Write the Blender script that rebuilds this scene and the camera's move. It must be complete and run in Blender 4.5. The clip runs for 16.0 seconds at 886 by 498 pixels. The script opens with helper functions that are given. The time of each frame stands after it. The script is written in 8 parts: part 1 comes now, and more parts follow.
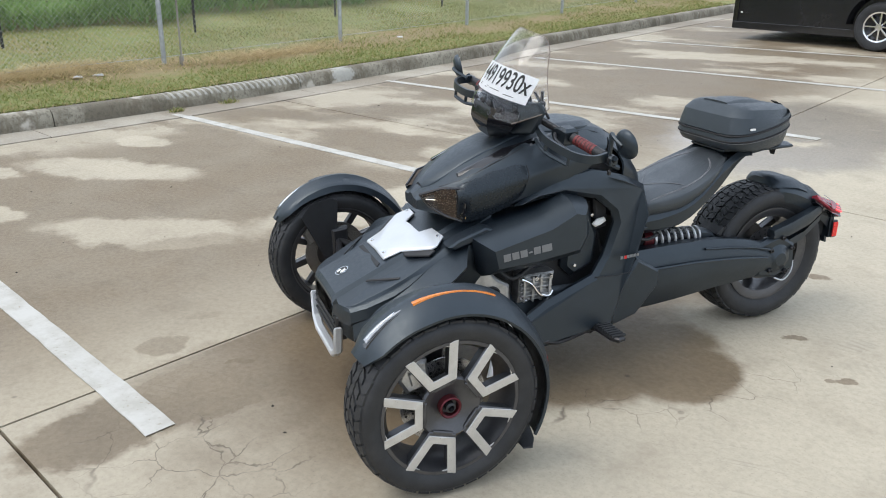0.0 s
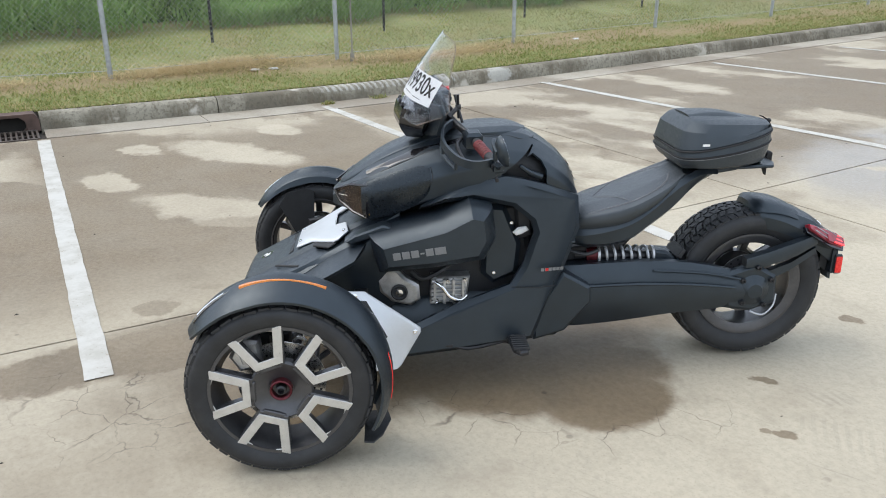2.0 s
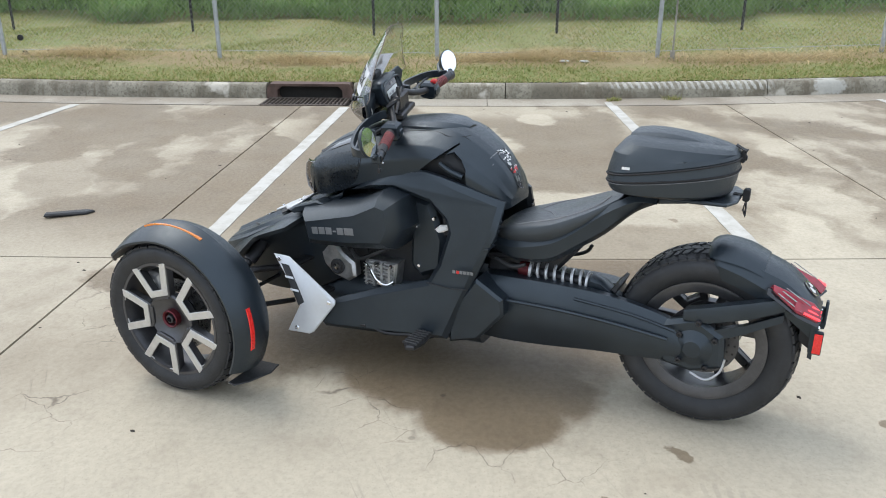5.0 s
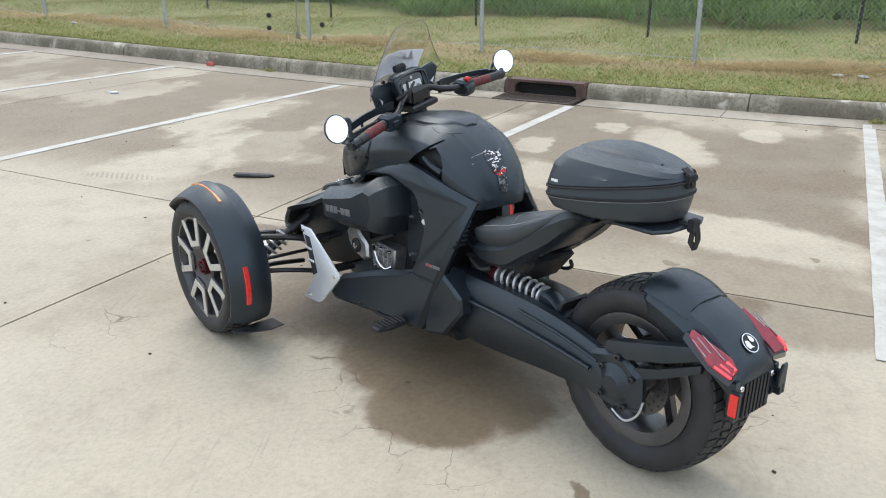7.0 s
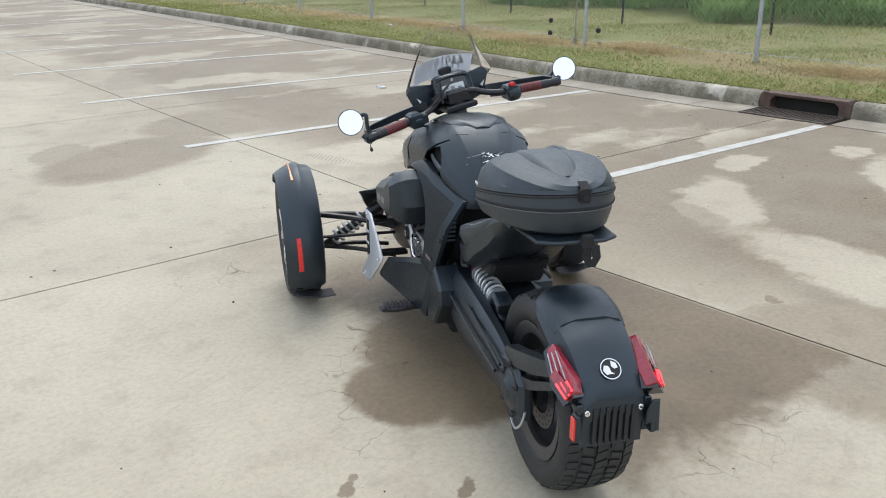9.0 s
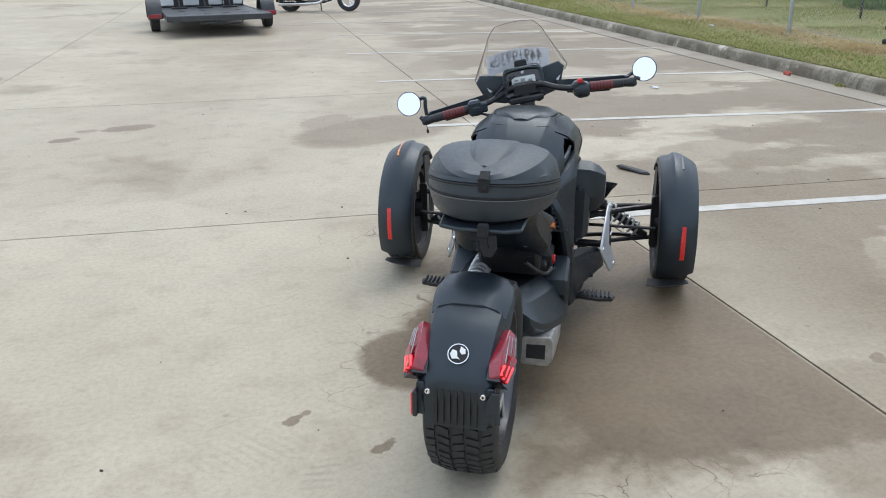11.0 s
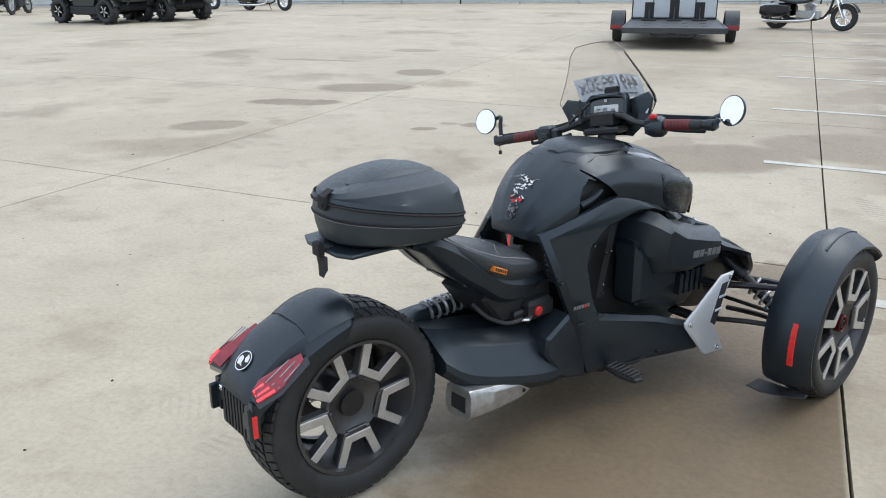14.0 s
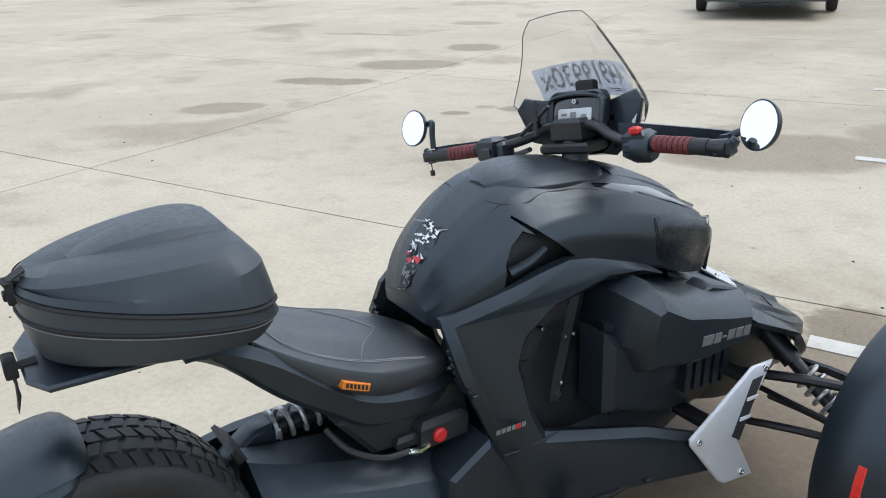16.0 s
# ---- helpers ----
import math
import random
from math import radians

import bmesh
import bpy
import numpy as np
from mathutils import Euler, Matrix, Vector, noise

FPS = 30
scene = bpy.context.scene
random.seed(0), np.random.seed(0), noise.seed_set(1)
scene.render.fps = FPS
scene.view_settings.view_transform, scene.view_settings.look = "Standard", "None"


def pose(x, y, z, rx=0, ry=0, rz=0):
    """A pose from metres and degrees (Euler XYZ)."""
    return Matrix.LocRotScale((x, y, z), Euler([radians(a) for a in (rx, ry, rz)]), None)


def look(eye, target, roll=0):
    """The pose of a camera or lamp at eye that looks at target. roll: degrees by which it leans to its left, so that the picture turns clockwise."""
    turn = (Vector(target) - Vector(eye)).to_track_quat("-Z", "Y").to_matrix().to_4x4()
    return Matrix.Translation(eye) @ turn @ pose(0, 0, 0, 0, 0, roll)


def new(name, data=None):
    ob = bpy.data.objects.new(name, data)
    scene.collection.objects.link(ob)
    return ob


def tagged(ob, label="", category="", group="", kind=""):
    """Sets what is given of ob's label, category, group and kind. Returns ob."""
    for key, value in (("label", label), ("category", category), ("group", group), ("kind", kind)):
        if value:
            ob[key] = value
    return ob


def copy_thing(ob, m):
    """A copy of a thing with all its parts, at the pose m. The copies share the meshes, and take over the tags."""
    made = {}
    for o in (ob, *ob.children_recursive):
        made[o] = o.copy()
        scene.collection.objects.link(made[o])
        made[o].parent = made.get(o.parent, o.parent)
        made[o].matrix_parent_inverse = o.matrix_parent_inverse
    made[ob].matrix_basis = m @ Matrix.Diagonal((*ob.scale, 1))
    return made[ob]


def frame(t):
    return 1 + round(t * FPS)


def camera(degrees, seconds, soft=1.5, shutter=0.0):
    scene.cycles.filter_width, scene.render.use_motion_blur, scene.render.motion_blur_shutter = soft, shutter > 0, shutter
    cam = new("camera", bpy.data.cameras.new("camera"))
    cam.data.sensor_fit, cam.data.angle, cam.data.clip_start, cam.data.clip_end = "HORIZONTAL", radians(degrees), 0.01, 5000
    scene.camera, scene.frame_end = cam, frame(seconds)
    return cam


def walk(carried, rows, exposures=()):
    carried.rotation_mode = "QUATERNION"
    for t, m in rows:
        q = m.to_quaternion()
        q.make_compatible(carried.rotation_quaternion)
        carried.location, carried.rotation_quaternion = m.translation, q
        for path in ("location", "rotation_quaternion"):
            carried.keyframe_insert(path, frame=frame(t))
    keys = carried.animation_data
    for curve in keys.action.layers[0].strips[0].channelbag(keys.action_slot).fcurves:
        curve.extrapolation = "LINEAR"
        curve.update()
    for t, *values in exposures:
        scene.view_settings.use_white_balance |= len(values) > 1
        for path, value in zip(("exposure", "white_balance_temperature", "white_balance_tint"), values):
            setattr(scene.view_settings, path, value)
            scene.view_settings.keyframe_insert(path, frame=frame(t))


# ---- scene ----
cam = camera(58.3, 16.0, 1.0)
METRES, EYE, TILT, LEAN, TURN = 9.804, 1.5, 0.0, 0.0, 43.6
ROWS = [
    (0.0, 0.0, 0.0, 0.0, 0.29, -20.4, -0.77),
    (0.5, 0.0296, 0.0011, 0.0008, 4.81, -20.33, -0.48),
    (1.0, 0.0629, -0.0092, 0.0032, 9.22, -20.27, -0.21),
    (1.5, 0.0875, -0.0001, 0.0009, 13.53, -20.31, -0.05),
    (2.0, 0.1154, 0.0131, 0.0018, 17.65, -20.48, -0.05),
    (2.5, 0.1523, 0.0141, 0.0015, 21.85, -20.86, -0.09),
    (3.0, 0.1748, 0.0253, 0.0017, 26.64, -21.16, -0.17),
    (3.5, 0.1956, 0.0466, 0.0034, 32.05, -21.31, -0.13),
    (4.0, 0.227, 0.0594, 0.0018, 37.65, -21.3, 0.06),
    (6.5, 0.315, 0.1835, 0.0039, 67.13, -20.7, -0.21),
    (7.0, 0.3309, 0.2108, 0.0027, 73.38, -20.95, 0.03),
    (7.5, 0.35, 0.2387, 0.0047, 79.53, -21.09, 0.45),
    (8.0, 0.3493, 0.2712, 0.0035, 85.56, -20.98, 0.88),
    (8.5, 0.3527, 0.3004, 0.0035, 91.65, -20.62, 1.13),
    (11.0, 0.3273, 0.4534, -0.0004, 124.15, -20.0, 0.88),
    (11.5, 0.3054, 0.4728, 0.0006, 130.95, -19.96, 0.78),
    (12.0, 0.2903, 0.5016, -0.0012, 137.91, -19.97, 0.61),
    (12.5, 0.2666, 0.5179, -0.0031, 144.29, -20.0, 0.46),
    (13.0, 0.2328, 0.5256, -0.0022, 150.55, -19.71, 0.31),
    (13.5, 0.2059, 0.5435, -0.0036, 156.23, -19.17, 0.43),
    (14.0, 0.1793, 0.5491, -0.0028, 160.94, -18.75, 0.33),
    (14.5, 0.1505, 0.5356, -0.0024, 164.2, -18.57, 0.17),
    (15.0, 0.1222, 0.5247, -0.0076, 165.93, -19.06, 0.13),
    (15.5, 0.1045, 0.5063, -0.0097, 167.05, -19.74, 0.13),
    (16.0, 0.0992, 0.4706, -0.0107, 167.16, -20.54, 1.34),
]
walk(cam, [(t, pose(0, 0, EYE, TILT, LEAN, TURN) @ pose(METRES * x, METRES * y, METRES * z, 90 + pitch, roll, yaw)) for t, x, y, z, yaw, pitch, roll in ROWS],
     [(0.0, 0.04, 6500, 10), (4.2, 0.14, 6450, 10), (6.5, 0.12, 6500, 10), (8.5, 0.02, 6500, 10), (11.0, -0.13, 6330, 10), (14.0, -0.07, 6330, 10), (16.0, 0.05, 6330, 10)])

# world: flat overcast sky with a weak, very wide sun
SUN_EL, SUN_ROT = 58.0, 215.0
world = bpy.data.worlds.new("overcast")
scene.world = world
world.use_nodes = True
wt = world.node_tree
sky = wt.nodes.new("ShaderNodeTexSky")
sky.sky_type, sky.sun_disc = "NISHITA", False
sky.sun_elevation, sky.sun_rotation = radians(SUN_EL), radians(SUN_ROT)
sky.air_density, sky.dust_density, sky.ozone_density = 1.0, 4.0, 1.0
cloud = wt.nodes.new("ShaderNodeMix")
cloud.data_type = "RGBA"
cloud.inputs[0].default_value = 0.72
cloud.inputs[7].default_value = (7.9, 8.9, 10.3, 1)
wt.links.new(sky.outputs[0], cloud.inputs[6])
back = wt.nodes["Background"]
back.inputs[1].default_value = 0.165
wt.links.new(cloud.outputs[2], back.inputs[0])
sun_data = bpy.data.lights.new("sun", "SUN")
sun_data.energy, sun_data.angle, sun_data.color = 1.3, radians(35), (1.0, 0.97, 0.92)
sun = new("sun", sun_data)
a, e = radians(SUN_ROT), radians(SUN_EL)
sun.matrix_world = look((math.sin(a) * math.cos(e) * 40, math.cos(a) * math.cos(e) * 40, math.sin(e) * 40), (0, 0, 0))


# ---- materials ----
class Nodes:
    """A small builder for node materials."""

    def __init__(self, name):
        self.mat = bpy.data.materials.new(name)
        self.mat.use_nodes = True
        self.t = self.mat.node_tree
        self.b = self.t.nodes["Principled BSDF"]
        self.geo = self.t.nodes.new("ShaderNodeNewGeometry")
        self.tc = self.t.nodes.new("ShaderNodeTexCoord")
        self.pos, self.ob = self.geo.outputs["Position"], self.tc.outputs["Object"]

    def put(self, socket, v):
        if isinstance(v, bpy.types.NodeSocket):
            self.t.links.new(v, socket)
        elif isinstance(v, tuple) and len(v) == 3 and socket.type == "RGBA":
            socket.default_value = (*v, 1)
        else:
            socket.default_value = v

    def math(self, op, a, b=0.0, clamp=False):
        n = self.t.nodes.new("ShaderNodeMath")
        n.operation, n.use_clamp = op, clamp
        self.put(n.inputs[0], a), self.put(n.inputs[1], b)
        return n.outputs[0]

    def noise(self, vec, scale, detail=4.0, rough=0.55, out=0):
        n = self.t.nodes.new("ShaderNodeTexNoise")
        self.put(n.inputs["Vector"], vec)
        n.inputs["Scale"].default_value, n.inputs["Detail"].default_value, n.inputs["Roughness"].default_value = scale, detail, rough
        return n.outputs[out]

    def voronoi(self, vec, scale, feature="DISTANCE_TO_EDGE"):
        n = self.t.nodes.new("ShaderNodeTexVoronoi")
        n.feature = feature
        self.put(n.inputs["Vector"], vec)
        n.inputs["Scale"].default_value = scale
        return n.outputs[0]

    def wave(self, vec, scale, distortion=0.0, axis="X"):
        n = self.t.nodes.new("ShaderNodeTexWave")
        n.bands_direction = axis
        self.put(n.inputs["Vector"], vec)
        n.inputs["Scale"].default_value, n.inputs["Distortion"].default_value = scale, distortion
        return n.outputs[1]

    def step(self, v, lo, hi, to_lo=0.0, to_hi=1.0):
        n = self.t.nodes.new("ShaderNodeMapRange")
        n.interpolation_type = "SMOOTHSTEP"
        self.put(n.inputs[0], v)
        for k, q in zip((1, 2, 3, 4), (lo, hi, to_lo, to_hi)):
            self.put(n.inputs[k], q)
        return n.outputs[0]

    def mix(self, f, a, b, blend="MIX"):
        n = self.t.nodes.new("ShaderNodeMix")
        n.data_type, n.blend_type = "RGBA", blend
        self.put(n.inputs[0], f), self.put(n.inputs[6], a), self.put(n.inputs[7], b)
        return n.outputs[2]

    def vec(self, op, a, b):
        n = self.t.nodes.new("ShaderNodeVectorMath")
        n.operation = op
        self.put(n.inputs[0], a), self.put(n.inputs[1], b)
        return n.outputs["Value"] if op in ("LENGTH", "DISTANCE", "DOT_PRODUCT") else n.outputs[0]

    def xyz(self, v):
        n = self.t.nodes.new("ShaderNodeSeparateXYZ")
        self.put(n.inputs[0], v)
        return n.outputs

    def turn(self, v, loc, angle, size):
        n = self.t.nodes.new("ShaderNodeMapping")
        n.vector_type = "TEXTURE"
        self.put(n.inputs[0], v)
        n.inputs[1].default_value, n.inputs[2].default_value, n.inputs[3].default_value = loc, (0, 0, radians(angle)), size
        return n.outputs[0]

    def bump(self, h, strength=0.3, dist=0.01):
        n = self.t.nodes.new("ShaderNodeBump")
        n.inputs["Strength"].default_value, n.inputs["Distance"].default_value = strength, dist
        self.put(n.inputs["Height"], h)
        self.t.links.new(n.outputs[0], self.b.inputs["Normal"])

    def out(self, color, rough=0.5, metal=0.0, **more):
        self.put(self.b.inputs["Base Color"], color), self.put(self.b.inputs["Roughness"], rough), self.put(self.b.inputs["Metallic"], metal)
        for k, v in more.items():
            self.put(self.b.inputs[k.replace("_", " ")], v)
        return self.mat


def simple(name, color, rough=0.5, metal=0.0, vary=0.15, scale=14.0, grain=0.0, grain_scale=900.0, dust=0.0, **more):
    """A surface of one kind, with slow mottling, scuffs and a fine grain."""
    n = Nodes(name)
    slow, fine = n.noise(n.ob, scale, 5), n.noise(n.ob, scale * 9, 3)
    f = n.math("ADD", n.math("MULTIPLY", slow, 0.7), n.math("MULTIPLY", fine, 0.3))
    lo, hi = tuple(c * (1 - vary) for c in color), tuple(min(1.0, c * (1 + vary)) for c in color)
    c = n.mix(n.step(f, 0.3, 0.7), lo, hi)
    if dust:
        c = n.mix(n.math("MULTIPLY", n.step(n.noise(n.ob, scale * 0.5, 8, 0.7), 0.45, 0.75), dust), c, (0.22, 0.19, 0.15))
    r = n.step(fine, 0.25, 0.75, max(0.02, rough - 0.07), min(1, rough + 0.07))
    if grain:
        n.bump(n.noise(n.ob, grain_scale, 2), grain, 0.002)
    return n.out(c, r, metal, **more)


def concrete_material(name, base, dirt, wet_amount):
    """Old, dirty concrete with damp patches, tyre scuffs and hair cracks, in world metres."""
    n = Nodes(name)
    p = n.pos
    px, py, pz = n.xyz(p)
    flat = n.vec("MULTIPLY", p, (1, 1, 0))
    big, mid, fine = n.noise(flat, 0.35, 6, 0.6), n.noise(flat, 1.7, 6, 0.6), n.noise(flat, 40, 6, 0.7)
    grit = n.noise(flat, 320, 2)
    slab = n.t.nodes.new("ShaderNodeObjectInfo").outputs["Random"]
    c = n.mix(n.step(mid, 0.3, 0.72), base, tuple(v * 0.86 for v in base))
    c = n.mix(n.step(big, 0.35, 0.7), c, dirt, "MIX")
    c = n.mix(n.math("MULTIPLY", slab, 0.12), c, (0.30, 0.28, 0.25))
    c = n.mix(n.step(fine, 0.35, 0.75, 0, 0.28), c, (0.20, 0.175, 0.14))
    speck = n.noise(flat, 110, 3, 0.7)
    c = n.mix(n.step(speck, 0.56, 0.70, 0, 0.30), c, (0.17, 0.15, 0.12))
    blotch = n.noise(flat, 4.2, 5, 0.62)
    c = n.mix(n.step(blotch, 0.48, 0.72, 0, 0.34), c, (0.27, 0.225, 0.165))
    c = n.mix(n.step(grit, 0.45, 0.75, 0, 0.10), c, (0.62, 0.57, 0.48))
    # scuffs drawn out by tyres
    scuff = n.noise(n.turn(flat, (0, 0, 0), 24, (1.6, 0.05, 1)), 3.0, 4, 0.6)
    c = n.mix(n.math("MULTIPLY", n.step(scuff, 0.60, 0.75, 0, 0.35), n.step(mid, 0.4, 0.6)), c, (0.16, 0.14, 0.12))
    # prints of a tyre's tread, and a short skid
    for x, y, ang, sx, sy, k in ((-0.55, 3.17, 12, 0.22, 0.08, 0.12), (-0.79, 3.33, 60, 0.12, 0.05, 0.18), (-2.95, -0.75, 105, 0.32, 0.08, 0.40), (-3.26, -3.05, 98, 0.38, 0.07, 0.4)):
        q = n.turn(flat, (x, y, 0), ang, (sx, sy, 1))
        inside = n.step(n.vec("LENGTH", n.vec("ADD", q, n.vec("MULTIPLY", n.noise(flat, 9, 3, 0.6, 1), (0.3, 0.3, 0))), (0, 0, 0)), 0.75, 1.15, 1, 0)
        bars = n.step(n.wave(n.turn(flat, (x, y, 0), ang + 28, (1, 1, 1)), 9.0, 1.6), 0.50, 0.75)
        c = n.mix(n.math("MULTIPLY", n.math("MULTIPLY", inside, bars), n.step(mid, 0.3, 0.6, 0.3 * k, k)), c, (0.17, 0.15, 0.12))
    # hair cracks, in some places only
    warp = n.vec("ADD", flat, n.vec("MULTIPLY", n.noise(flat, 5.0, 4, 0.6, 1), (0.16, 0.16, 0)))
    crack = n.step(n.voronoi(warp, 5.5), 0.0, 0.017, 1, 0)
    crack_in = n.math("MULTIPLY", crack, n.step(n.noise(n.vec("ADD", flat, (7.3, 2.1, 0)), 0.9, 4, 0.6), 0.67, 0.74))
    near = 0.0
    for x, y, ang, sx, sy in ((-2.02, 0.98, 20, 0.42, 0.26), (-1.17, 1.03, 0, 0.26, 0.16), (-1.38, 2.10, 30, 0.42, 0.13), (-0.93, 2.68, 85, 0.40, 0.10), (-1.85, 3.62, 10, 0.40, 0.13)):
        q = n.vec("ADD", n.turn(flat, (x, y, 0), ang, (sx, sy, 1)), n.vec("MULTIPLY", n.vec("SUBTRACT", n.noise(flat, 4, 3, 0.5, 1), (0.5, 0.5, 0.5)), (0.9, 0.9, 0)))
        near = n.math("MAXIMUM", near, n.step(n.vec("LENGTH", q, (0, 0, 0)), 0.7, 1.25, 1, 0))
    fade = n.step(n.noise(flat, 7.0, 3), 0.36, 0.58, 0.15, 1.0)
    crack = n.math("MULTIPLY", n.math("MAXIMUM", crack_in, n.math("MULTIPLY", crack, near)), fade)
    c = n.mix(n.math("MULTIPLY", crack, 0.72), c, (0.11, 0.09, 0.068))
    pits = n.math("MULTIPLY", n.step(n.voronoi(flat, 3.2, "F1"), 0.028, 0.05, 1, 0), n.step(n.noise(flat, 1.3, 3), 0.50, 0.60))
    c = n.mix(n.math("MULTIPLY", pits, 0.55), c, (0.13, 0.11, 0.085))
    # damp patches: scattered over the bays, and those of a known shape
    edge = n.vec("SUBTRACT", n.noise(flat, 2.6, 6, 0.62, 1), (0.5, 0.5, 0.5))
    edge_fine = n.vec("SUBTRACT", n.noise(flat, 11, 4, 0.6, 1), (0.5, 0.5, 0.5))
    pb = n.vec("ADD", n.vec("ADD", flat, n.vec("MULTIPLY", edge, (0.55, 0.55, 0))), n.vec("MULTIPLY", edge_fine, (0.10, 0.10, 0)))
    in_bays = n.step(px, -3.6, -2.4, 1, 0.0)
    streak = n.noise(n.turn(pb, (3.1, 1.7, 0), 8, (1.7, 0.8, 1)), 0.62, 4, 0.55)
    bay = n.math("MULTIPLY", n.step(py, 0.6, 1.2), n.step(py, 4.1, 3.7))
    damp = n.math("MULTIPLY", n.math("MAXIMUM", n.step(streak, 0.415, 0.51), n.math("MULTIPLY", bay, n.step(px, -6.9, -6.5, 0.3, 0.95))), n.math("MULTIPLY", in_bays, n.step(mid, 0.3, 0.7, 0.72, 0.95)))
    soft_damp = n.math("MULTIPLY", n.step(n.noise(pb, 0.5, 4), 0.54, 0.68), 0.45)
    damp = n.math("MAXIMUM", damp, soft_damp)
    # broad, patchy darkening of the lane beyond y = -1
    dark_lane = n.math("MULTIPLY", n.math("MULTIPLY", n.step(py, -1.0, -4.0), n.step(px, 2.2, -0.5)), n.step(n.noise(pb, 0.45, 4), 0.35, 0.60, 0.10, 0.42))
    damp = n.math("MAXIMUM", damp, dark_lane)
    ps = n.vec("ADD", n.vec("ADD", flat, n.vec("MULTIPLY", edge, (0.26, 0.26, 0))), n.vec("MULTIPLY", edge_fine, (0.12, 0.12, 0)))
    pt = n.vec("ADD", flat, n.vec("MULTIPLY", edge_fine, (0.10, 0.10, 0)))
    for x, y, ang, sx, sy in DRY:
        d = n.vec("LENGTH", n.turn(pb, (x, y, 0), ang, (sx, sy, 1)), (0, 0, 0))
        damp = n.math("MULTIPLY", damp, n.step(d, 0.75, 1.10, 0.12, 1))
    for x, y, ang, sx, sy, amount in STAINS:
        d = n.vec("LENGTH", n.turn(ps if max(sx, sy) > 0.3 else pt, (x, y, 0), ang, (sx, sy, 1)), (0, 0, 0))
        damp = n.math("MAXIMUM", damp, n.step(d, 0.80, 1.08, amount, 0))
    # a film of standing water
    film = n.step(n.vec("LENGTH", n.turn(pb, (-2.55, 7.1, 0), 98, (1.7, 1.0, 1)), (0, 0, 0)), 0.70, 1.10, 1, 0)
    film = n.math("MULTIPLY", film, n.step(n.noise(pb, 1.4, 3), 0.30, 0.46))
    damp = n.math("MAXIMUM", damp, n.math("MULTIPLY", film, 0.6))
    # the slab that the exhaust keeps wet, dry past its joint
    bx, by, _ = n.xyz(pb)
    wet_slab = n.math("MULTIPLY", n.math("MULTIPLY", n.step(n.math("ADD", px, n.math("MULTIPLY", py, 0.022)), -2.655, -2.625), n.step(bx, -1.62, -1.32, 1, 0)), n.math("MULTIPLY", n.step(by, 3.46, 3.66, 1, 0), n.step(by, 0.9, 1.7)))
    damp = n.math("MAXIMUM", damp, wet_slab)
    damp = n.math("MULTIPLY", damp, wet_amount)
    wet = n.mix(n.step(mid, 0.3, 0.7), (0.325, 0.272, 0.218), (0.455, 0.386, 0.313))
    c = n.mix(damp, c, n.mix(1.0, c, wet, "MULTIPLY"))
    rough = n.math("SUBTRACT", n.math("SUBTRACT", n.step(fine, 0.3, 0.7, 0.66, 0.82), n.math("MULTIPLY", damp, 0.22)), n.math("MULTIPLY", film, 0.05))
    n.bump(n.math("SUBTRACT", n.math("ADD", n.math("MULTIPLY", fine, 0.6), n.math("MULTIPLY", grit, 0.4)), n.math("MULTIPLY", crack, 0.7)), 0.35, 0.004)
    return n.out(c, rough, Specular_IOR_Level=0.30, Coat_Weight=film, Coat_Roughness=0.22, Coat_IOR=1.33)


# damp marks on the paving: x, y, angle, half length, half width, strength
STAINS = [
    (-1.52, 2.50, 62, 0.60, 0.38, 0.95), (-1.18, 2.62, 88, 0.27, 0.20, 0.95), (-2.05, 2.75, 62, 0.95, 0.50, 0.8), (-2.25, 1.75, 70, 0.9, 0.42, 0.55),
    (-2.75, 3.55, 60, 0.6, 0.5, 0.6), (-2.42, 0.86, 90, 0.32, 0.20, 0.8), (-2.35, 1.4, 90, 0.5, 0.18, 0.8),
    (-2.83, 1.32, 55, 0.115, 0.095, 0.6), (-2.50, 1.42, 90, 0.52, 0.15, 0.72), (-2.97, 1.58, 60, 0.09, 0.04, 0.5), (-2.49, 1.46, 55, 0.07, 0.02, 0.95), (-3.75, 1.95, 60, 0.5, 0.3, 0.5),
    (-1.00, 3.21, 40, 0.050, 0.030, 0.8), (-0.72, 2.975, 50, 0.048, 0.026, 0.8), (-0.76, 2.93, 80, 0.024, 0.018, 0.7),
    (-1.18, 3.97, 30, 0.055, 0.035, 0.85), (-1.58, 4.26, 70, 0.05, 0.02, 0.7), (-3.0, 3.05, 30, 0.05, 0.04, 0.8), (-3.38, 3.71, 40, 0.045, 0.03, 0.8),
    (3.30, -3.05, 20, 0.62, 0.24, 0.75), (3.10, -4.45, 25, 0.7, 0.42, 0.7), (3.10, -6.15, 10, 0.42, 0.42, 0.7), (3.25, -1.42, 35, 0.42, 0.28, 0.6),
    (0.62, -2.60, 15, 0.26, 0.15, 0.75), (1.12, -2.18, 20, 0.15, 0.09, 0.8), (0.98, -2.55, 0, 0.12, 0.07, 0.5), (-3.0, -2.85, 12, 1.0, 0.75, 0.65), (-1.72, -1.95, 30, 0.95, 0.60, 0.66), (-1.25, -2.45, 60, 0.4, 0.22, 0.5),
    (-3.4, -6.6, 60, 1.7, 0.45, 0.5), (-4.5, -2.3, 15, 0.8, 0.45, 0.6), (-4.3, -0.5, 20, 0.7, 0.3, 0.5),
    (5.5, -6.9, 10, 0.9, 0.12, 0.5), (4.6, -9.0, 15, 0.5, 0.3, 0.5), (-0.5, -7.5, 0, 0.3, 0.15, 0.5),
]
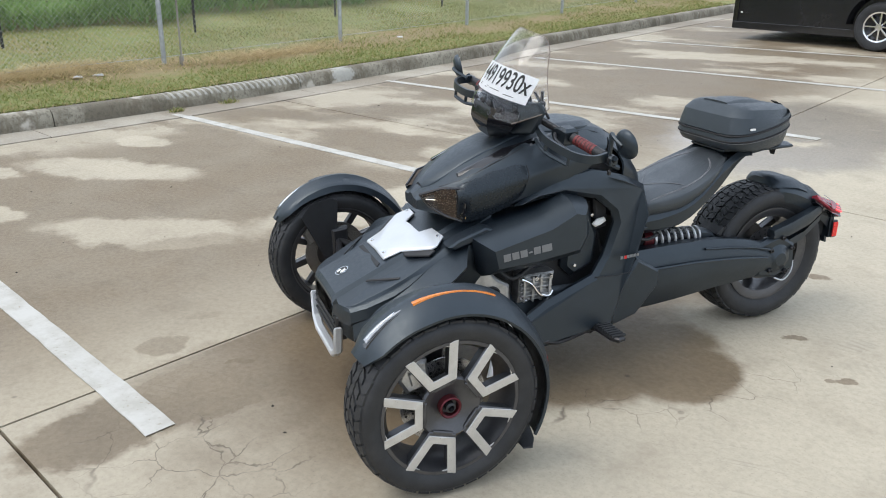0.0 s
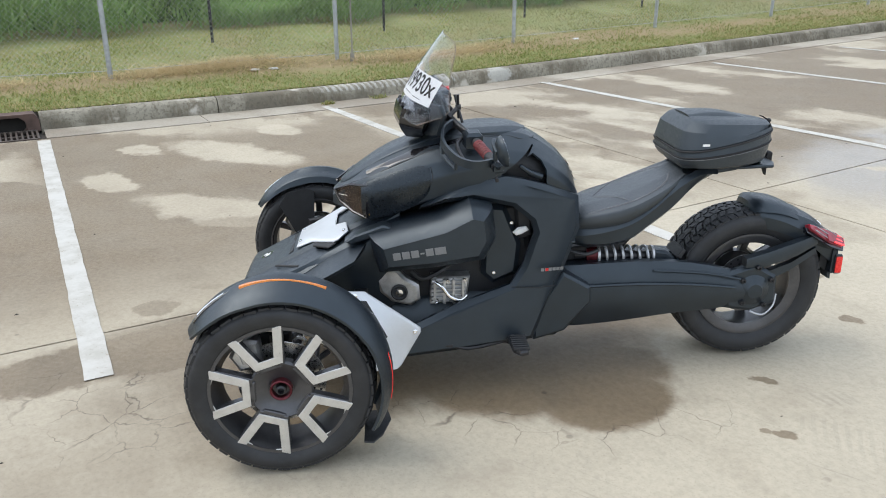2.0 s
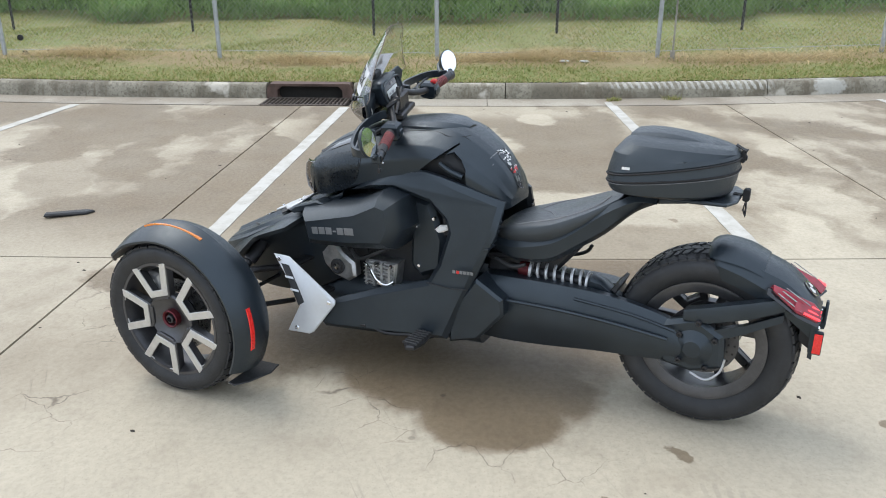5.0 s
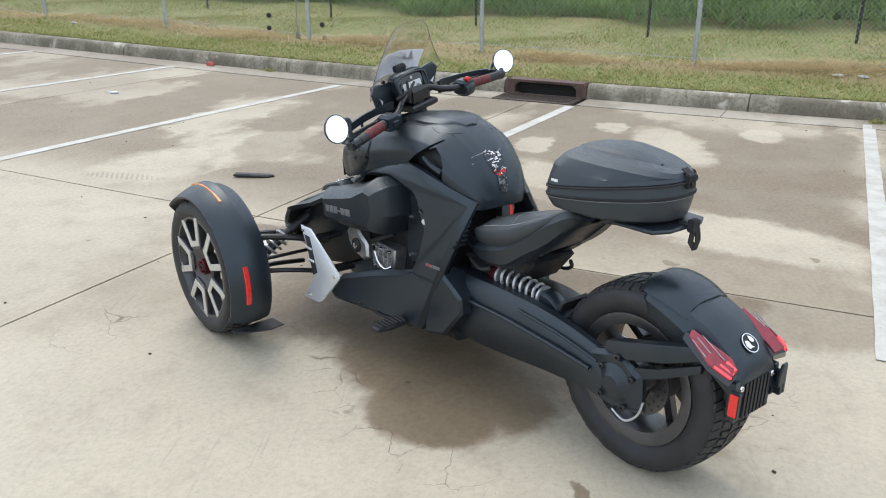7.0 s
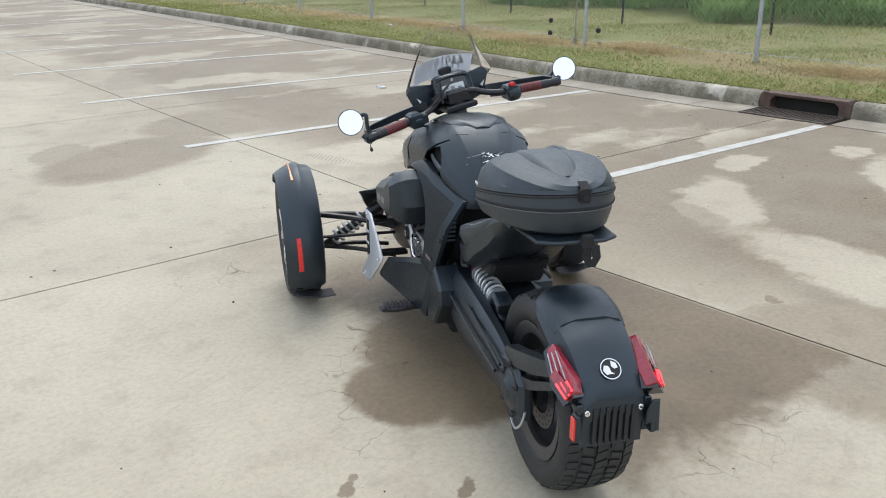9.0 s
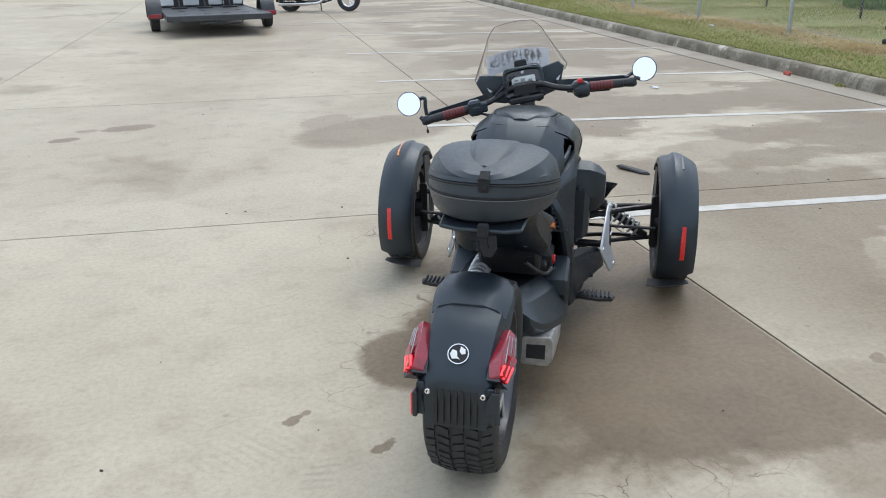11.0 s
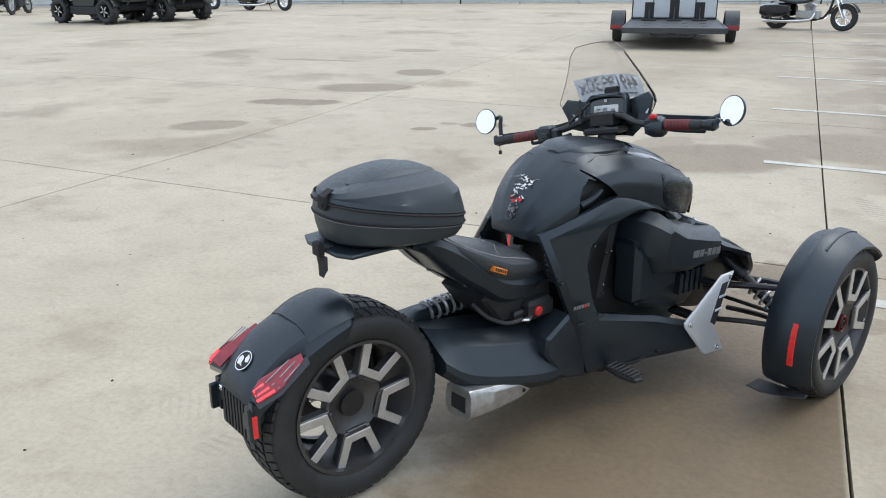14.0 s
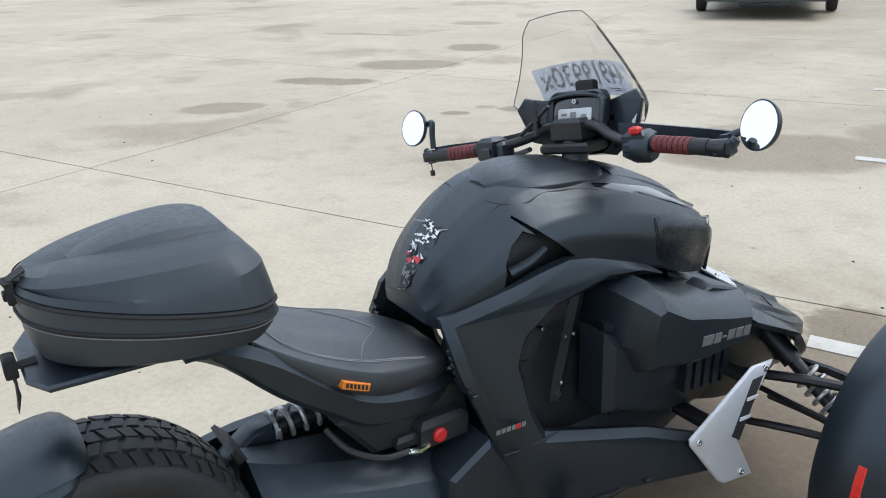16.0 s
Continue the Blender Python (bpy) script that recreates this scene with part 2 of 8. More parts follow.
# dry islands in the damp: x, y, angle, half length, half width
DRY = [(-5.85, 2.45, 25, 0.80, 0.30), (-5.3, 1.42, 20, 0.34, 0.15), (-6.35, 1.85, 10, 0.30, 0.14), (-4.25, 1.95, 35, 0.62, 0.26), (-3.65, 3.2, 75, 0.95, 0.36), (-6.6, 3.1, 10, 0.3, 0.2)]
M_CONCRETE = concrete_material("concrete", (0.536, 0.475, 0.360), (0.428, 0.372, 0.276), 1.0)
M_GUTTER = concrete_material("gutter_concrete", (0.46, 0.42, 0.34), (0.34, 0.30, 0.24), 0.5)


def kerb_material():
    n = Nodes("kerb_concrete")
    flat = n.pos
    a, b = n.noise(flat, 2.2, 6, 0.65), n.noise(flat, 30, 5, 0.7)
    c = n.mix(n.step(a, 0.38, 0.62), (0.31, 0.285, 0.22), (0.155, 0.135, 0.098))
    c = n.mix(n.step(b, 0.45, 0.68, 0, 0.75), c, (0.10, 0.085, 0.06))
    streak = n.noise(n.vec("MULTIPLY", flat, (1, 3.0, 0.7)), 3.0, 5, 0.7)
    c = n.mix(n.step(streak, 0.50, 0.66, 0, 0.7), c, (0.13, 0.105, 0.07))
    c = n.mix(n.step(n.noise(n.vec("ADD", flat, (3, 9, 1)), 1.6, 5, 0.6), 0.60, 0.68, 0, 0.8), c, (0.56, 0.52, 0.44))
    # pale rubbed prints of a tyre along the upper edge, and a splash of paint
    px, py, pz = n.xyz(flat)
    wob = n.math("MULTIPLY", n.noise(flat, 14, 3), 0.05)
    beat = n.step(n.math("SINE", n.math("MULTIPLY", n.math("ADD", n.math("ADD", py, wob), n.math("MULTIPLY", pz, 0.5)), 83.8)), -0.2, 0.35)
    along = n.math("MULTIPLY", n.step(py, 3.9, 4.1), n.step(py, 5.7, 5.85, 1, 0))
    high = n.math("MULTIPLY", n.step(pz, 0.025, 0.045), n.step(pz, 0.125, 0.14, 1, 0))
    rub = n.math("MULTIPLY", n.math("MULTIPLY", beat, along), n.math("MULTIPLY", high, n.step(b, 0.35, 0.6, 0.25, 0.8)))
    splash = n.math("MULTIPLY", n.step(n.vec("LENGTH", n.vec("ADD", n.vec("MULTIPLY", n.vec("SUBTRACT", flat, (-7.78, 6.5, 0.11)), (3, 7, 14)), n.vec("MULTIPLY", n.noise(flat, 22, 3, 0.6, 1), (1.2, 1.2, 1.2))), (0.0, 0.0, 0.0)), 1.0, 1.5, 1, 0), 0.7)
    c = n.mix(n.math("MAXIMUM", rub, splash), c, (0.50, 0.49, 0.44))
    n.bump(b, 0.5, 0.01)
    return n.out(c, 0.85)


M_KERB = kerb_material()


def paint_material():
    n = Nodes("white_line_paint")
    a, b = n.noise(n.pos, 55, 5, 0.7), n.noise(n.pos, 7, 5, 0.65)
    worn = n.math("MULTIPLY", n.step(a, 0.56, 0.66), n.step(b, 0.42, 0.62))
    c = n.mix(n.step(b, 0.35, 0.7), (0.52, 0.505, 0.46), (0.41, 0.39, 0.34))
    c = n.mix(worn, c, (0.33, 0.29, 0.23))
    n.bump(a, 0.25, 0.003)
    return n.out(c, 0.7)


M_PAINT = paint_material()


def soil_material():
    n = Nodes("turf_ground")
    a, b = n.noise(n.pos, 0.9, 6, 0.65), n.noise(n.pos, 18, 5, 0.7)
    px = n.xyz(n.pos)[0]
    strip = n.math("ADD", px, n.math("MULTIPLY", n.math("SUBTRACT", a, 0.5), 1.6))
    bare = n.math("MULTIPLY", n.step(strip, -9.9, -9.2), n.step(strip, -8.6, -9.0))
    m = n.noise(n.pos, 4.5, 6, 0.7)
    c = n.mix(n.step(b, 0.35, 0.65), (0.14, 0.172, 0.046), (0.25, 0.26, 0.092))
    c = n.mix(n.step(m, 0.45, 0.66, 0, 0.8), c, (0.28, 0.225, 0.105))
    c = n.mix(n.step(a, 0.48, 0.68, 0, 0.7), c, (0.30, 0.235, 0.115))
    c = n.mix(n.math("MULTIPLY", bare, 0.8), c, (0.32, 0.235, 0.13))
    n.bump(b, 0.6, 0.03)
    return n.out(c, 0.95)


M_TURF = soil_material()


def leaf_material(name, a, b, dry, dry_part):
    n = Nodes(name)
    r = n.geo.outputs["Random Per Island"]
    w = n.noise(n.pos, 0.8, 4)
    c = n.mix(r, a, b)
    k = n.math("ADD", n.math("MULTIPLY", n.math("FRACT", n.math("MULTIPLY", r, 17.3)), 0.6), n.math("MULTIPLY", w, 0.4))
    c = n.mix(n.step(k, 1 - dry_part - 0.08, 1 - dry_part + 0.08), c, dry)
    mat = n.out(c, 0.65, Specular_IOR_Level=0.25)
    thin = n.t.nodes.new("ShaderNodeBsdfTranslucent")
    n.put(thin.inputs[0], c)
    both = n.t.nodes.new("ShaderNodeMixShader")
    both.inputs[0].default_value = 0.45
    n.t.links.new(n.b.outputs[0], both.inputs[1])
    n.t.links.new(thin.outputs[0], both.inputs[2])
    n.t.links.new(both.outputs[0], n.t.nodes["Material Output"].inputs[0])
    return mat


M_GRASS = leaf_material("grass_blades", (0.16, 0.205, 0.052), (0.31, 0.325, 0.108), (0.48, 0.39, 0.205), 0.36)
M_HAY = leaf_material("dry_stalks", (0.66, 0.54, 0.32), (0.52, 0.41, 0.22), (0.34, 0.28, 0.13), 0.16)
M_WEED = leaf_material("weed_leaves", (0.17, 0.29, 0.085), (0.34, 0.48, 0.18), (0.40, 0.40, 0.18), 0.18)
# Specular tint on black surfaces: the sky's blue cast put into their sheen.
M_BLACK = simple("matte_black_plastic", (0.010, 0.0145, 0.020), 0.39, 0, 0.22, 9, 0.10, 1400, 0.02, Specular_IOR_Level=0.70, Specular_Tint=(0.82, 0.93, 1.0, 1))
M_GLOSS = simple("gloss_black_paint", (0.008, 0.008, 0.010), 0.12, 0, 0.2, 12, 0, 900, 0.02, Coat_Weight=0.6, Coat_Roughness=0.06)
M_POD = simple("satin_black_paint", (0.007, 0.009, 0.012), 0.30, 0, 0.2, 12, 0, 900, 0.0, Specular_IOR_Level=0.55, Specular_Tint=(0.82, 0.93, 1.0, 1))
# Near-black plastic, also laid as flat plates for the shade in slots and holes.
M_DEEP = simple("dark_plastic_and_recess_shade", (0.014, 0.015, 0.017), 0.6, 0, 0.3, 20)
M_RUBBER = simple("tyre_rubber", (0.020, 0.021, 0.023), 0.58, 0, 0.3, 16, 0.3, 500, 0.035)
M_RIM = simple("graphite_cast_rim", (0.10, 0.10, 0.105), 0.38, 0.75, 0.15, 14, 0.05, 900, 0.06)
M_FACE = simple("machined_aluminium", (0.62, 0.615, 0.60), 0.34, 0.7, 0.08, 30, 0.05)
M_SILVER = simple("silver_painted_panel", (0.62, 0.64, 0.66), 0.40, 0.45, 0.06, 8, 0.06, 1200, 0.05)
M_ALU = simple("cast_aluminium", (0.46, 0.46, 0.455), 0.40, 0.85, 0.25, 30, 0.25, 300)
M_STEEL = simple("black_steel_tube", (0.024, 0.024, 0.026), 0.35, 0.2, 0.2, 20, 0.1)
M_DISC = simple("brushed_steel_disc", (0.40, 0.39, 0.38), 0.3, 0.95, 0.15, 40)
M_SPRING = simple("grey_spring_steel", (0.50, 0.51, 0.52), 0.35, 0.6, 0.1, 20)
M_SEAT = simple("black_vinyl", (0.034, 0.039, 0.044), 0.42, 0, 0.12, 12, 0.3, 700, 0.02, Specular_IOR_Level=0.7, Specular_Tint=(0.86, 0.94, 1.0, 1))
M_BAG = simple("black_textile_leatherette", (0.026, 0.031, 0.036), 0.43, 0, 0.08, 10, 0.30, 800, 0.0, Specular_IOR_Level=0.6, Specular_Tint=(0.82, 0.93, 1.0, 1))
M_STITCH = simple("grey_thread", (0.20, 0.20, 0.21), 0.7)
M_STRAP = simple("black_webbing", (0.014, 0.014, 0.015), 0.8, 0, 0.2, 40, 0.4, 500)
M_RED = simple("red_reflector", (0.78, 0.026, 0.022), 0.28, 0, 0.12, 60, 0.3, 350, Coat_Weight=0.4)
M_REDLENS = simple("red_lamp_lens", (0.27, 0.012, 0.026), 0.14, 0, 0.25, 50, 0.25, 200, Coat_Weight=0.8)
M_CLEARLENS = simple("clear_lamp_lens", (0.36, 0.36, 0.37), 0.12, 0.5, 0.30, 40, 0.2, 200, Coat_Weight=0.8)
M_ORANGE = simple("amber_reflector", (0.68, 0.20, 0.018), 0.28, 0, 0.1, 60, 0.3, 350, Coat_Weight=0.4)
M_GRIPRED = simple("dark_red_rubber", (0.15, 0.024, 0.024), 0.6, 0, 0.3, 60, 0.4, 300)
M_BUTTON = simple("red_plastic_button", (0.55, 0.02, 0.02), 0.35)
M_ANOD = simple("red_anodised_ring", (0.105, 0.014, 0.019), 0.35, 0.5)
M_CHROME = simple("chrome", (0.82, 0.82, 0.82), 0.09, 1.0, 0.03, 20)
M_WHITE = simple("white_plastic", (0.78, 0.78, 0.76), 0.45, 0, 0.05)


def paper_material():
    n = Nodes("white_paper_sticker")
    c = n.mix(n.step(n.noise(n.ob, 60, 4), 0.3, 0.7), (0.82, 0.82, 0.81), (0.76, 0.76, 0.76))
    mat = n.out(c, 0.55)
    thin = n.t.nodes.new("ShaderNodeBsdfTranslucent")
    thin.inputs[0].default_value = (0.66, 0.72, 0.82, 1)
    both = n.t.nodes.new("ShaderNodeMixShader")
    both.inputs[0].default_value = 0.26
    n.t.links.new(n.b.outputs[0], both.inputs[1])
    n.t.links.new(thin.outputs[0], both.inputs[2])
    n.t.links.new(both.outputs[0], n.t.nodes["Material Output"].inputs[0])
    return mat


M_PAPER = paper_material()
M_INK = simple("black_ink", (0.012, 0.012, 0.012), 0.6)
M_LOGO = simple("grey_raised_mark", (0.20, 0.205, 0.21), 0.35, 0.3, 0.1)
M_LCD = simple("pale_grey_display", (0.55, 0.57, 0.55), 0.2, 0, 0.05)
M_GALV = simple("galvanised_steel", (0.42, 0.44, 0.45), 0.48, 0.6, 0.18, 20, 0.2, 200)
M_WIRE = simple("dull_galvanised_wire", (0.44, 0.47, 0.42), 0.55, 0.2, 0.2, 20)
M_IRON = simple("rusty_cast_iron", (0.11, 0.070, 0.055), 0.75, 0.2, 0.3, 10, 0.5, 120)
M_GRATE = simple("worn_iron_grate", (0.10, 0.080, 0.066), 0.55, 0.5, 0.3, 20, 0.4, 120)
M_VOID = simple("drain_shadow_lining", (0.02, 0.018, 0.015), 0.9)
M_OLIVE = simple("olive_green_bodywork", (0.018, 0.024, 0.018), 0.4, 0, 0.2, 6)
M_TRAILERBLACK = simple("black_trailer_skin", (0.010, 0.010, 0.012), 0.2, 0, 0.2, 3, 0, 900, 0.03)
M_DECK = simple("dark_grey_steel_deck", (0.055, 0.058, 0.062), 0.5, 0.4, 0.2, 8, 0.3, 60)
M_WHITEPANEL = simple("white_sheet_panel", (0.62, 0.64, 0.65), 0.4, 0, 0.08, 3)
M_WOOD = simple("grey_weathered_wood", (0.26, 0.24, 0.21), 0.8, 0, 0.25, 6, 0.5, 60)
M_TRASH_RED = simple("crushed_red_carton", (0.42, 0.09, 0.06), 0.6)


def mirror_material():
    n = Nodes("mirror_glass")
    return n.out((0.93, 0.95, 0.96), 0.015, 1.0)


def glass_material(name, tint, rough, alpha, ior=1.3, coat=0.6):
    n = Nodes(name)
    return n.out(tint, rough, 0.0, Transmission_Weight=alpha, IOR=ior, Coat_Weight=coat, Coat_Roughness=0.04)


M_MIRROR = mirror_material()
M_SHIELD = glass_material("clear_windscreen", (0.95, 0.95, 0.955), 0.02, 1.0, 1.07)
M_SCREENEDGE = simple("brown_acrylic_edge", (0.24, 0.19, 0.16), 0.25)
M_HEADLENS = glass_material("headlamp_lens", (0.62, 0.56, 0.50), 0.03, 0.97, 1.12, 0.05)
M_AMBERREFL = simple("warm_lamp_reflector", (0.085, 0.062, 0.045), 0.16, 0.85, 0.45, 40)
M_GILT = simple("gold_lamp_gleam", (0.46, 0.31, 0.14), 0.25, 0.8)
M_TAILGLOW = simple("glowing_red_lamp_line", (0.50, 0.05, 0.06), 0.22, 0, 0.1, 30, Emission_Color=(1.0, 0.05, 0.06, 1), Emission_Strength=1.6)


# ---- mesh helpers ----
def part(name, bm, material, parent=None, label="", smooth=38.0, bevel=0.0):
    """One mesh object from a bmesh or from (vertices, faces), under its thing or part."""
    me = bpy.data.meshes.new(name)
    if isinstance(bm, tuple):
        me.from_pydata([tuple(v) for v in bm[0]], [], bm[1])
    else:
        bm.to_mesh(me)
        bm.free()
    me.validate()
    fix = bmesh.new()
    fix.from_mesh(me)
    bmesh.ops.recalc_face_normals(fix, faces=fix.faces)
    fix.to_mesh(me)
    fix.free()
    me.materials.append(material)
    if smooth:
        me.shade_smooth()
        me.set_sharp_from_angle(angle=radians(smooth))
    ob = new(name, me)
    ob.parent = parent
    if label:
        tagged(ob, label)
    if bevel:
        b = ob.modifiers.new("edges", "BEVEL")
        b.width, b.segments, b.limit_method, b.angle_limit = bevel, 2, "ANGLE", radians(38)
        b.harden_normals = True
    return ob


def thing(name, m, label, category, group="", kind=""):
    ob = new(name)
    ob.matrix_world = m
    ob.empty_display_size = 0.1
    return tagged(ob, label, category, group, kind)


def join(*meshes):
    V, F = [], []
    for v, f in meshes:
        k = len(V)
        V += [tuple(p) for p in v]
        F += [tuple(i + k for i in q) for q in f]
    return V, F


def moved(mesh, m):
    return [m @ Vector(v) for v in mesh[0]], mesh[1]


def flipped(mesh):
    return [(v[0], -v[1], v[2]) for v in mesh[0]], [tuple(reversed(f)) for f in mesh[1]]


def offset(poly, d):
    """The polygon drawn in by d, with mitred corners."""
    n, out = len(poly), []
    area = sum(poly[i][0] * poly[(i + 1) % n][1] - poly[(i + 1) % n][0] * poly[i][1] for i in range(n))
    s = 1 if area > 0 else -1
    for i in range(n):
        p, a, b = Vector(poly[i]), Vector(poly[i - 1]), Vector(poly[(i + 1) % n])
        u, w = (p - a).normalized(), (b - p).normalized()
        n1, n2 = Vector((-u.y, u.x)) * s, Vector((-w.y, w.x)) * s
        m = n1 + n2
        k = max(0.35, m.dot(n1))
        q = p + m / k * d
        out.append((q.x, q.y))
    return out


def prism(poly, w0, w1, ch=0.006, axis="y"):
    """A slab with the outline poly, from w0 to w1 along axis, with chamfered rims. y: poly is (x, z); z: (x, y); x: (y, z)."""
    ch = min(ch, abs(w1 - w0) * 0.45)
    s = 1 if w1 > w0 else -1
    inner = offset(poly, ch) if ch else poly
    rings = [(inner, w0), (poly, w0 + s * ch), (poly, w1 - s * ch), (inner, w1)] if ch else [(poly, w0), (poly, w1)]
    n, V, F = len(poly), [], []
    for ring, w in rings:
        for a, b in ring:
            V.append((a, w, b) if axis == "y" else (a, b, w) if axis == "z" else (w, a, b))
    for k in range(len(rings) - 1):
        for i in range(n):
            j = (i + 1) % n
            F.append((k * n + i, k * n + j, (k + 1) * n + j, (k + 1) * n + i))
    F += [tuple(range(n - 1, -1, -1)), tuple(range((len(rings) - 1) * n, len(rings) * n))]
    return V, F


def box(x0, x1, y0, y1, z0, z1, ch=0.004):
    return prism([(x0, y0), (x1, y0), (x1, y1), (x0, y1)], z0, z1, ch, "z")


def spline(pts, per):
    """Catmull-Rom through the points, per steps a span."""
    pts = [np.array(p, float) for p in pts]
    out = []
    for i in range(len(pts) - 1):
        p0, p1, p2, p3 = pts[max(i - 1, 0)], pts[i], pts[i + 1], pts[min(i + 2, len(pts) - 1)]
        for k in range(per):
            t = k / per
            out.append(0.5 * (2 * p1 + (p2 - p0) * t + (2 * p0 - 5 * p1 + 4 * p2 - p3) * t * t + (3 * p1 - p0 - 3 * p2 + p3) * t ** 3))
    out.append(pts[-1])
    return out


def loft(rings, caps=True, closed=False):
    """Skin through rings of equally many 3D points."""
    n, V, F = len(rings[0]), [], []
    for r in rings:
        V += [tuple(map(float, p)) for p in r]
    m = len(rings)
    for k in range(m if closed else m - 1):
        k2 = (k + 1) % m
        for i in range(n):
            j = (i + 1) % n
            F.append((k * n + i, k * n + j, k2 * n + j, k2 * n + i))
    if caps and not closed:
        F += [tuple(range(n - 1, -1, -1)), tuple(range((m - 1) * n, m * n))]
    return V, F


def body(stations, per=3, round_profile=2, rnd=0.22):
    """A body symmetric about y = 0. Each station: x and the half outline (y, z) from below to above."""
    flat = [np.array([s[0]] + [c for p in s[1] for c in p]) for s in stations]
    rings = []
    for row in spline(flat, per):
        half = [(row[1 + 2 * i], row[2 + 2 * i]) for i in range((len(row) - 1) // 2)]
        loop = half + [(-y, z) for y, z in reversed(half) if abs(y) > 1e-5]
        loop = [p for p in loop]
        if round_profile > 1:
            c = [np.array(p) for p in loop]
            k, out = len(c), []
            for i in range(k):
                p, a, b = c[i], c[i - 1], c[(i + 1) % k]
                if abs(p[0]) < 1e-5:
                    out.append(tuple(p))
                else:
                    out += [tuple(p + (a - p) * rnd), tuple(p + (a - p) * rnd * 0.23 + (b - p) * rnd * 0.23), tuple(p + (b - p) * rnd)]
            loop = out
        rings.append([(row[0], y, z) for y, z in loop])
    return loft(rings)


def skin(mesh, cuts, thick=0.006):
    """A thin panel from a closed form: cuts are convex outlines (x, z), sawn out right through from the side."""
    bm = bmesh.new()
    vs = [bm.verts.new(v) for v in mesh[0]]
    for f in mesh[1]:
        bm.faces.new([vs[i] for i in f])
    bmesh.ops.recalc_face_normals(bm, faces=bm.faces)
    for poly in cuts:
        n = len(poly)
        cx, cz = sum(p[0] for p in poly) / n, sum(p[1] for p in poly) / n
        reach = max(math.hypot(p[0] - cx, p[1] - cz) for p in poly) + 0.03
        planes = []
        for i in range(n):
            (x0, z0), (x1, z1) = poly[i], poly[(i + 1) % n]
            nx, nz = z1 - z0, x0 - x1
            if (cx - x0) * nx + (cz - z0) * nz > 0:
                nx, nz = -nx, -nz
            planes.append(((x0, 0, z0), (nx, 0, nz)))
            near = [f for f in bm.faces if math.hypot(f.calc_center_median().x - cx, f.calc_center_median().z - cz) < reach]
            geom = near + list({e for f in near for e in f.edges}) + list({v for f in near for v in f.verts})
            bmesh.ops.bisect_plane(bm, geom=geom, dist=1e-5, plane_co=planes[-1][0], plane_no=planes[-1][1])
        gone = [f for f in bm.faces if all((f.calc_center_median().x - p[0]) * q[0] + (f.calc_center_median().z - p[2]) * q[2] < 0 for p, q in planes)]
        bmesh.ops.delete(bm, geom=gone, context="FACES")
    bmesh.ops.solidify(bm, geom=bm.faces[:], thickness=thick)
    return bm


def tube(pts, r, n=8, per=0, caps=True):
    """A round bar along the points; r: one radius or one for each point."""
    pts = [np.array(p, float) for p in pts]
    rr = [r] * len(pts) if np.isscalar(r) else list(r)
    if per:
        rr = list(np.interp(np.linspace(0, len(pts) - 1, (len(pts) - 1) * per + 1), range(len(pts)), rr))
        pts = spline(pts, per)
    rings, up = [], None
    for i, p in enumerate(pts):
        d = pts[min(i + 1, len(pts) - 1)] - pts[max(i - 1, 0)]
        d = d / (np.linalg.norm(d) + 1e-9)
        if up is None:
            up = np.array((0, 0, 1.0)) if abs(d[2]) < 0.9 else np.array((1.0, 0, 0))
        a = np.cross(d, up)
        a /= np.linalg.norm(a) + 1e-9
        up = np.cross(a, d)
        rings.append([p + rr[i] * (a * math.cos(q) + up * math.sin(q)) for q in np.linspace(0, 2 * math.pi, n, endpoint=False)])
    return loft(rings, caps)


def ribbon(pts, width, thick, side=(0, 1, 0)):
    """A flat strap along the points, wide along side."""
    pts, s = [np.array(p, float) for p in pts], np.array(side, float)
    rings = []
    for i, p in enumerate(pts):
        d = pts[min(i + 1, len(pts) - 1)] - pts[max(i - 1, 0)]
        nrm = np.cross(d, s)
        nrm /= np.linalg.norm(nrm) + 1e-9
        rings.append([p + s * width / 2 + nrm * thick / 2, p - s * width / 2 + nrm * thick / 2, p - s * width / 2 - nrm * thick / 2, p + s * width / 2 - nrm * thick / 2])
    return loft(rings)


def lathe(profile, n=48, axis="y"):
    """Turn (radius, along) round an axis. The profile is a closed loop where its ends meet the axis or each other."""
    rings = []
    for q in np.linspace(0, 2 * math.pi, n, endpoint=False):
        c, s = math.cos(q), math.sin(q)
        rings.append([(r * c, w, r * s) if axis == "y" else (r * c, r * s, w) if axis == "z" else (w, r * c, r * s) for r, w in profile])
    m, k, V, F = n, len(profile), [], []
    for r in rings:
        V += r
    for i in range(m):
        j = (i + 1) % m
        for a in range(k):
            b = (a + 1) % k
            F.append((i * k + a, i * k + b, j * k + b, j * k + a))
    return V, F


def coil(p0, p1, r, wire, turns, n=14):
    """A coil spring from p0 to p1."""
    a, b = np.array(p0, float), np.array(p1, float)
    d = b - a
    ax = d / np.linalg.norm(d)
    u = np.cross(ax, (0.3, 0.2, 1.0))
    u /= np.linalg.norm(u)
    v = np.cross(ax, u)
    pts = [a + d * t + r * (u * math.cos(t * turns * 2 * math.pi) + v * math.sin(t * turns * 2 * math.pi)) for t in np.linspace(0, 1, int(turns * n))]
    return tube(pts, wire, 6)


def bolt(p, direction, r=0.008, h=0.006):
    q = Vector(direction).to_track_quat("Z", "Y").to_matrix().to_4x4()
    m = Matrix.Translation(p) @ q
    return moved(lathe([(0.0001, 0), (r, 0), (r, h * 0.7), (r * 0.8, h), (r * 0.45, h), (r * 0.4, h * 0.5), (0.0001, h * 0.5)], 14, "z"), m)


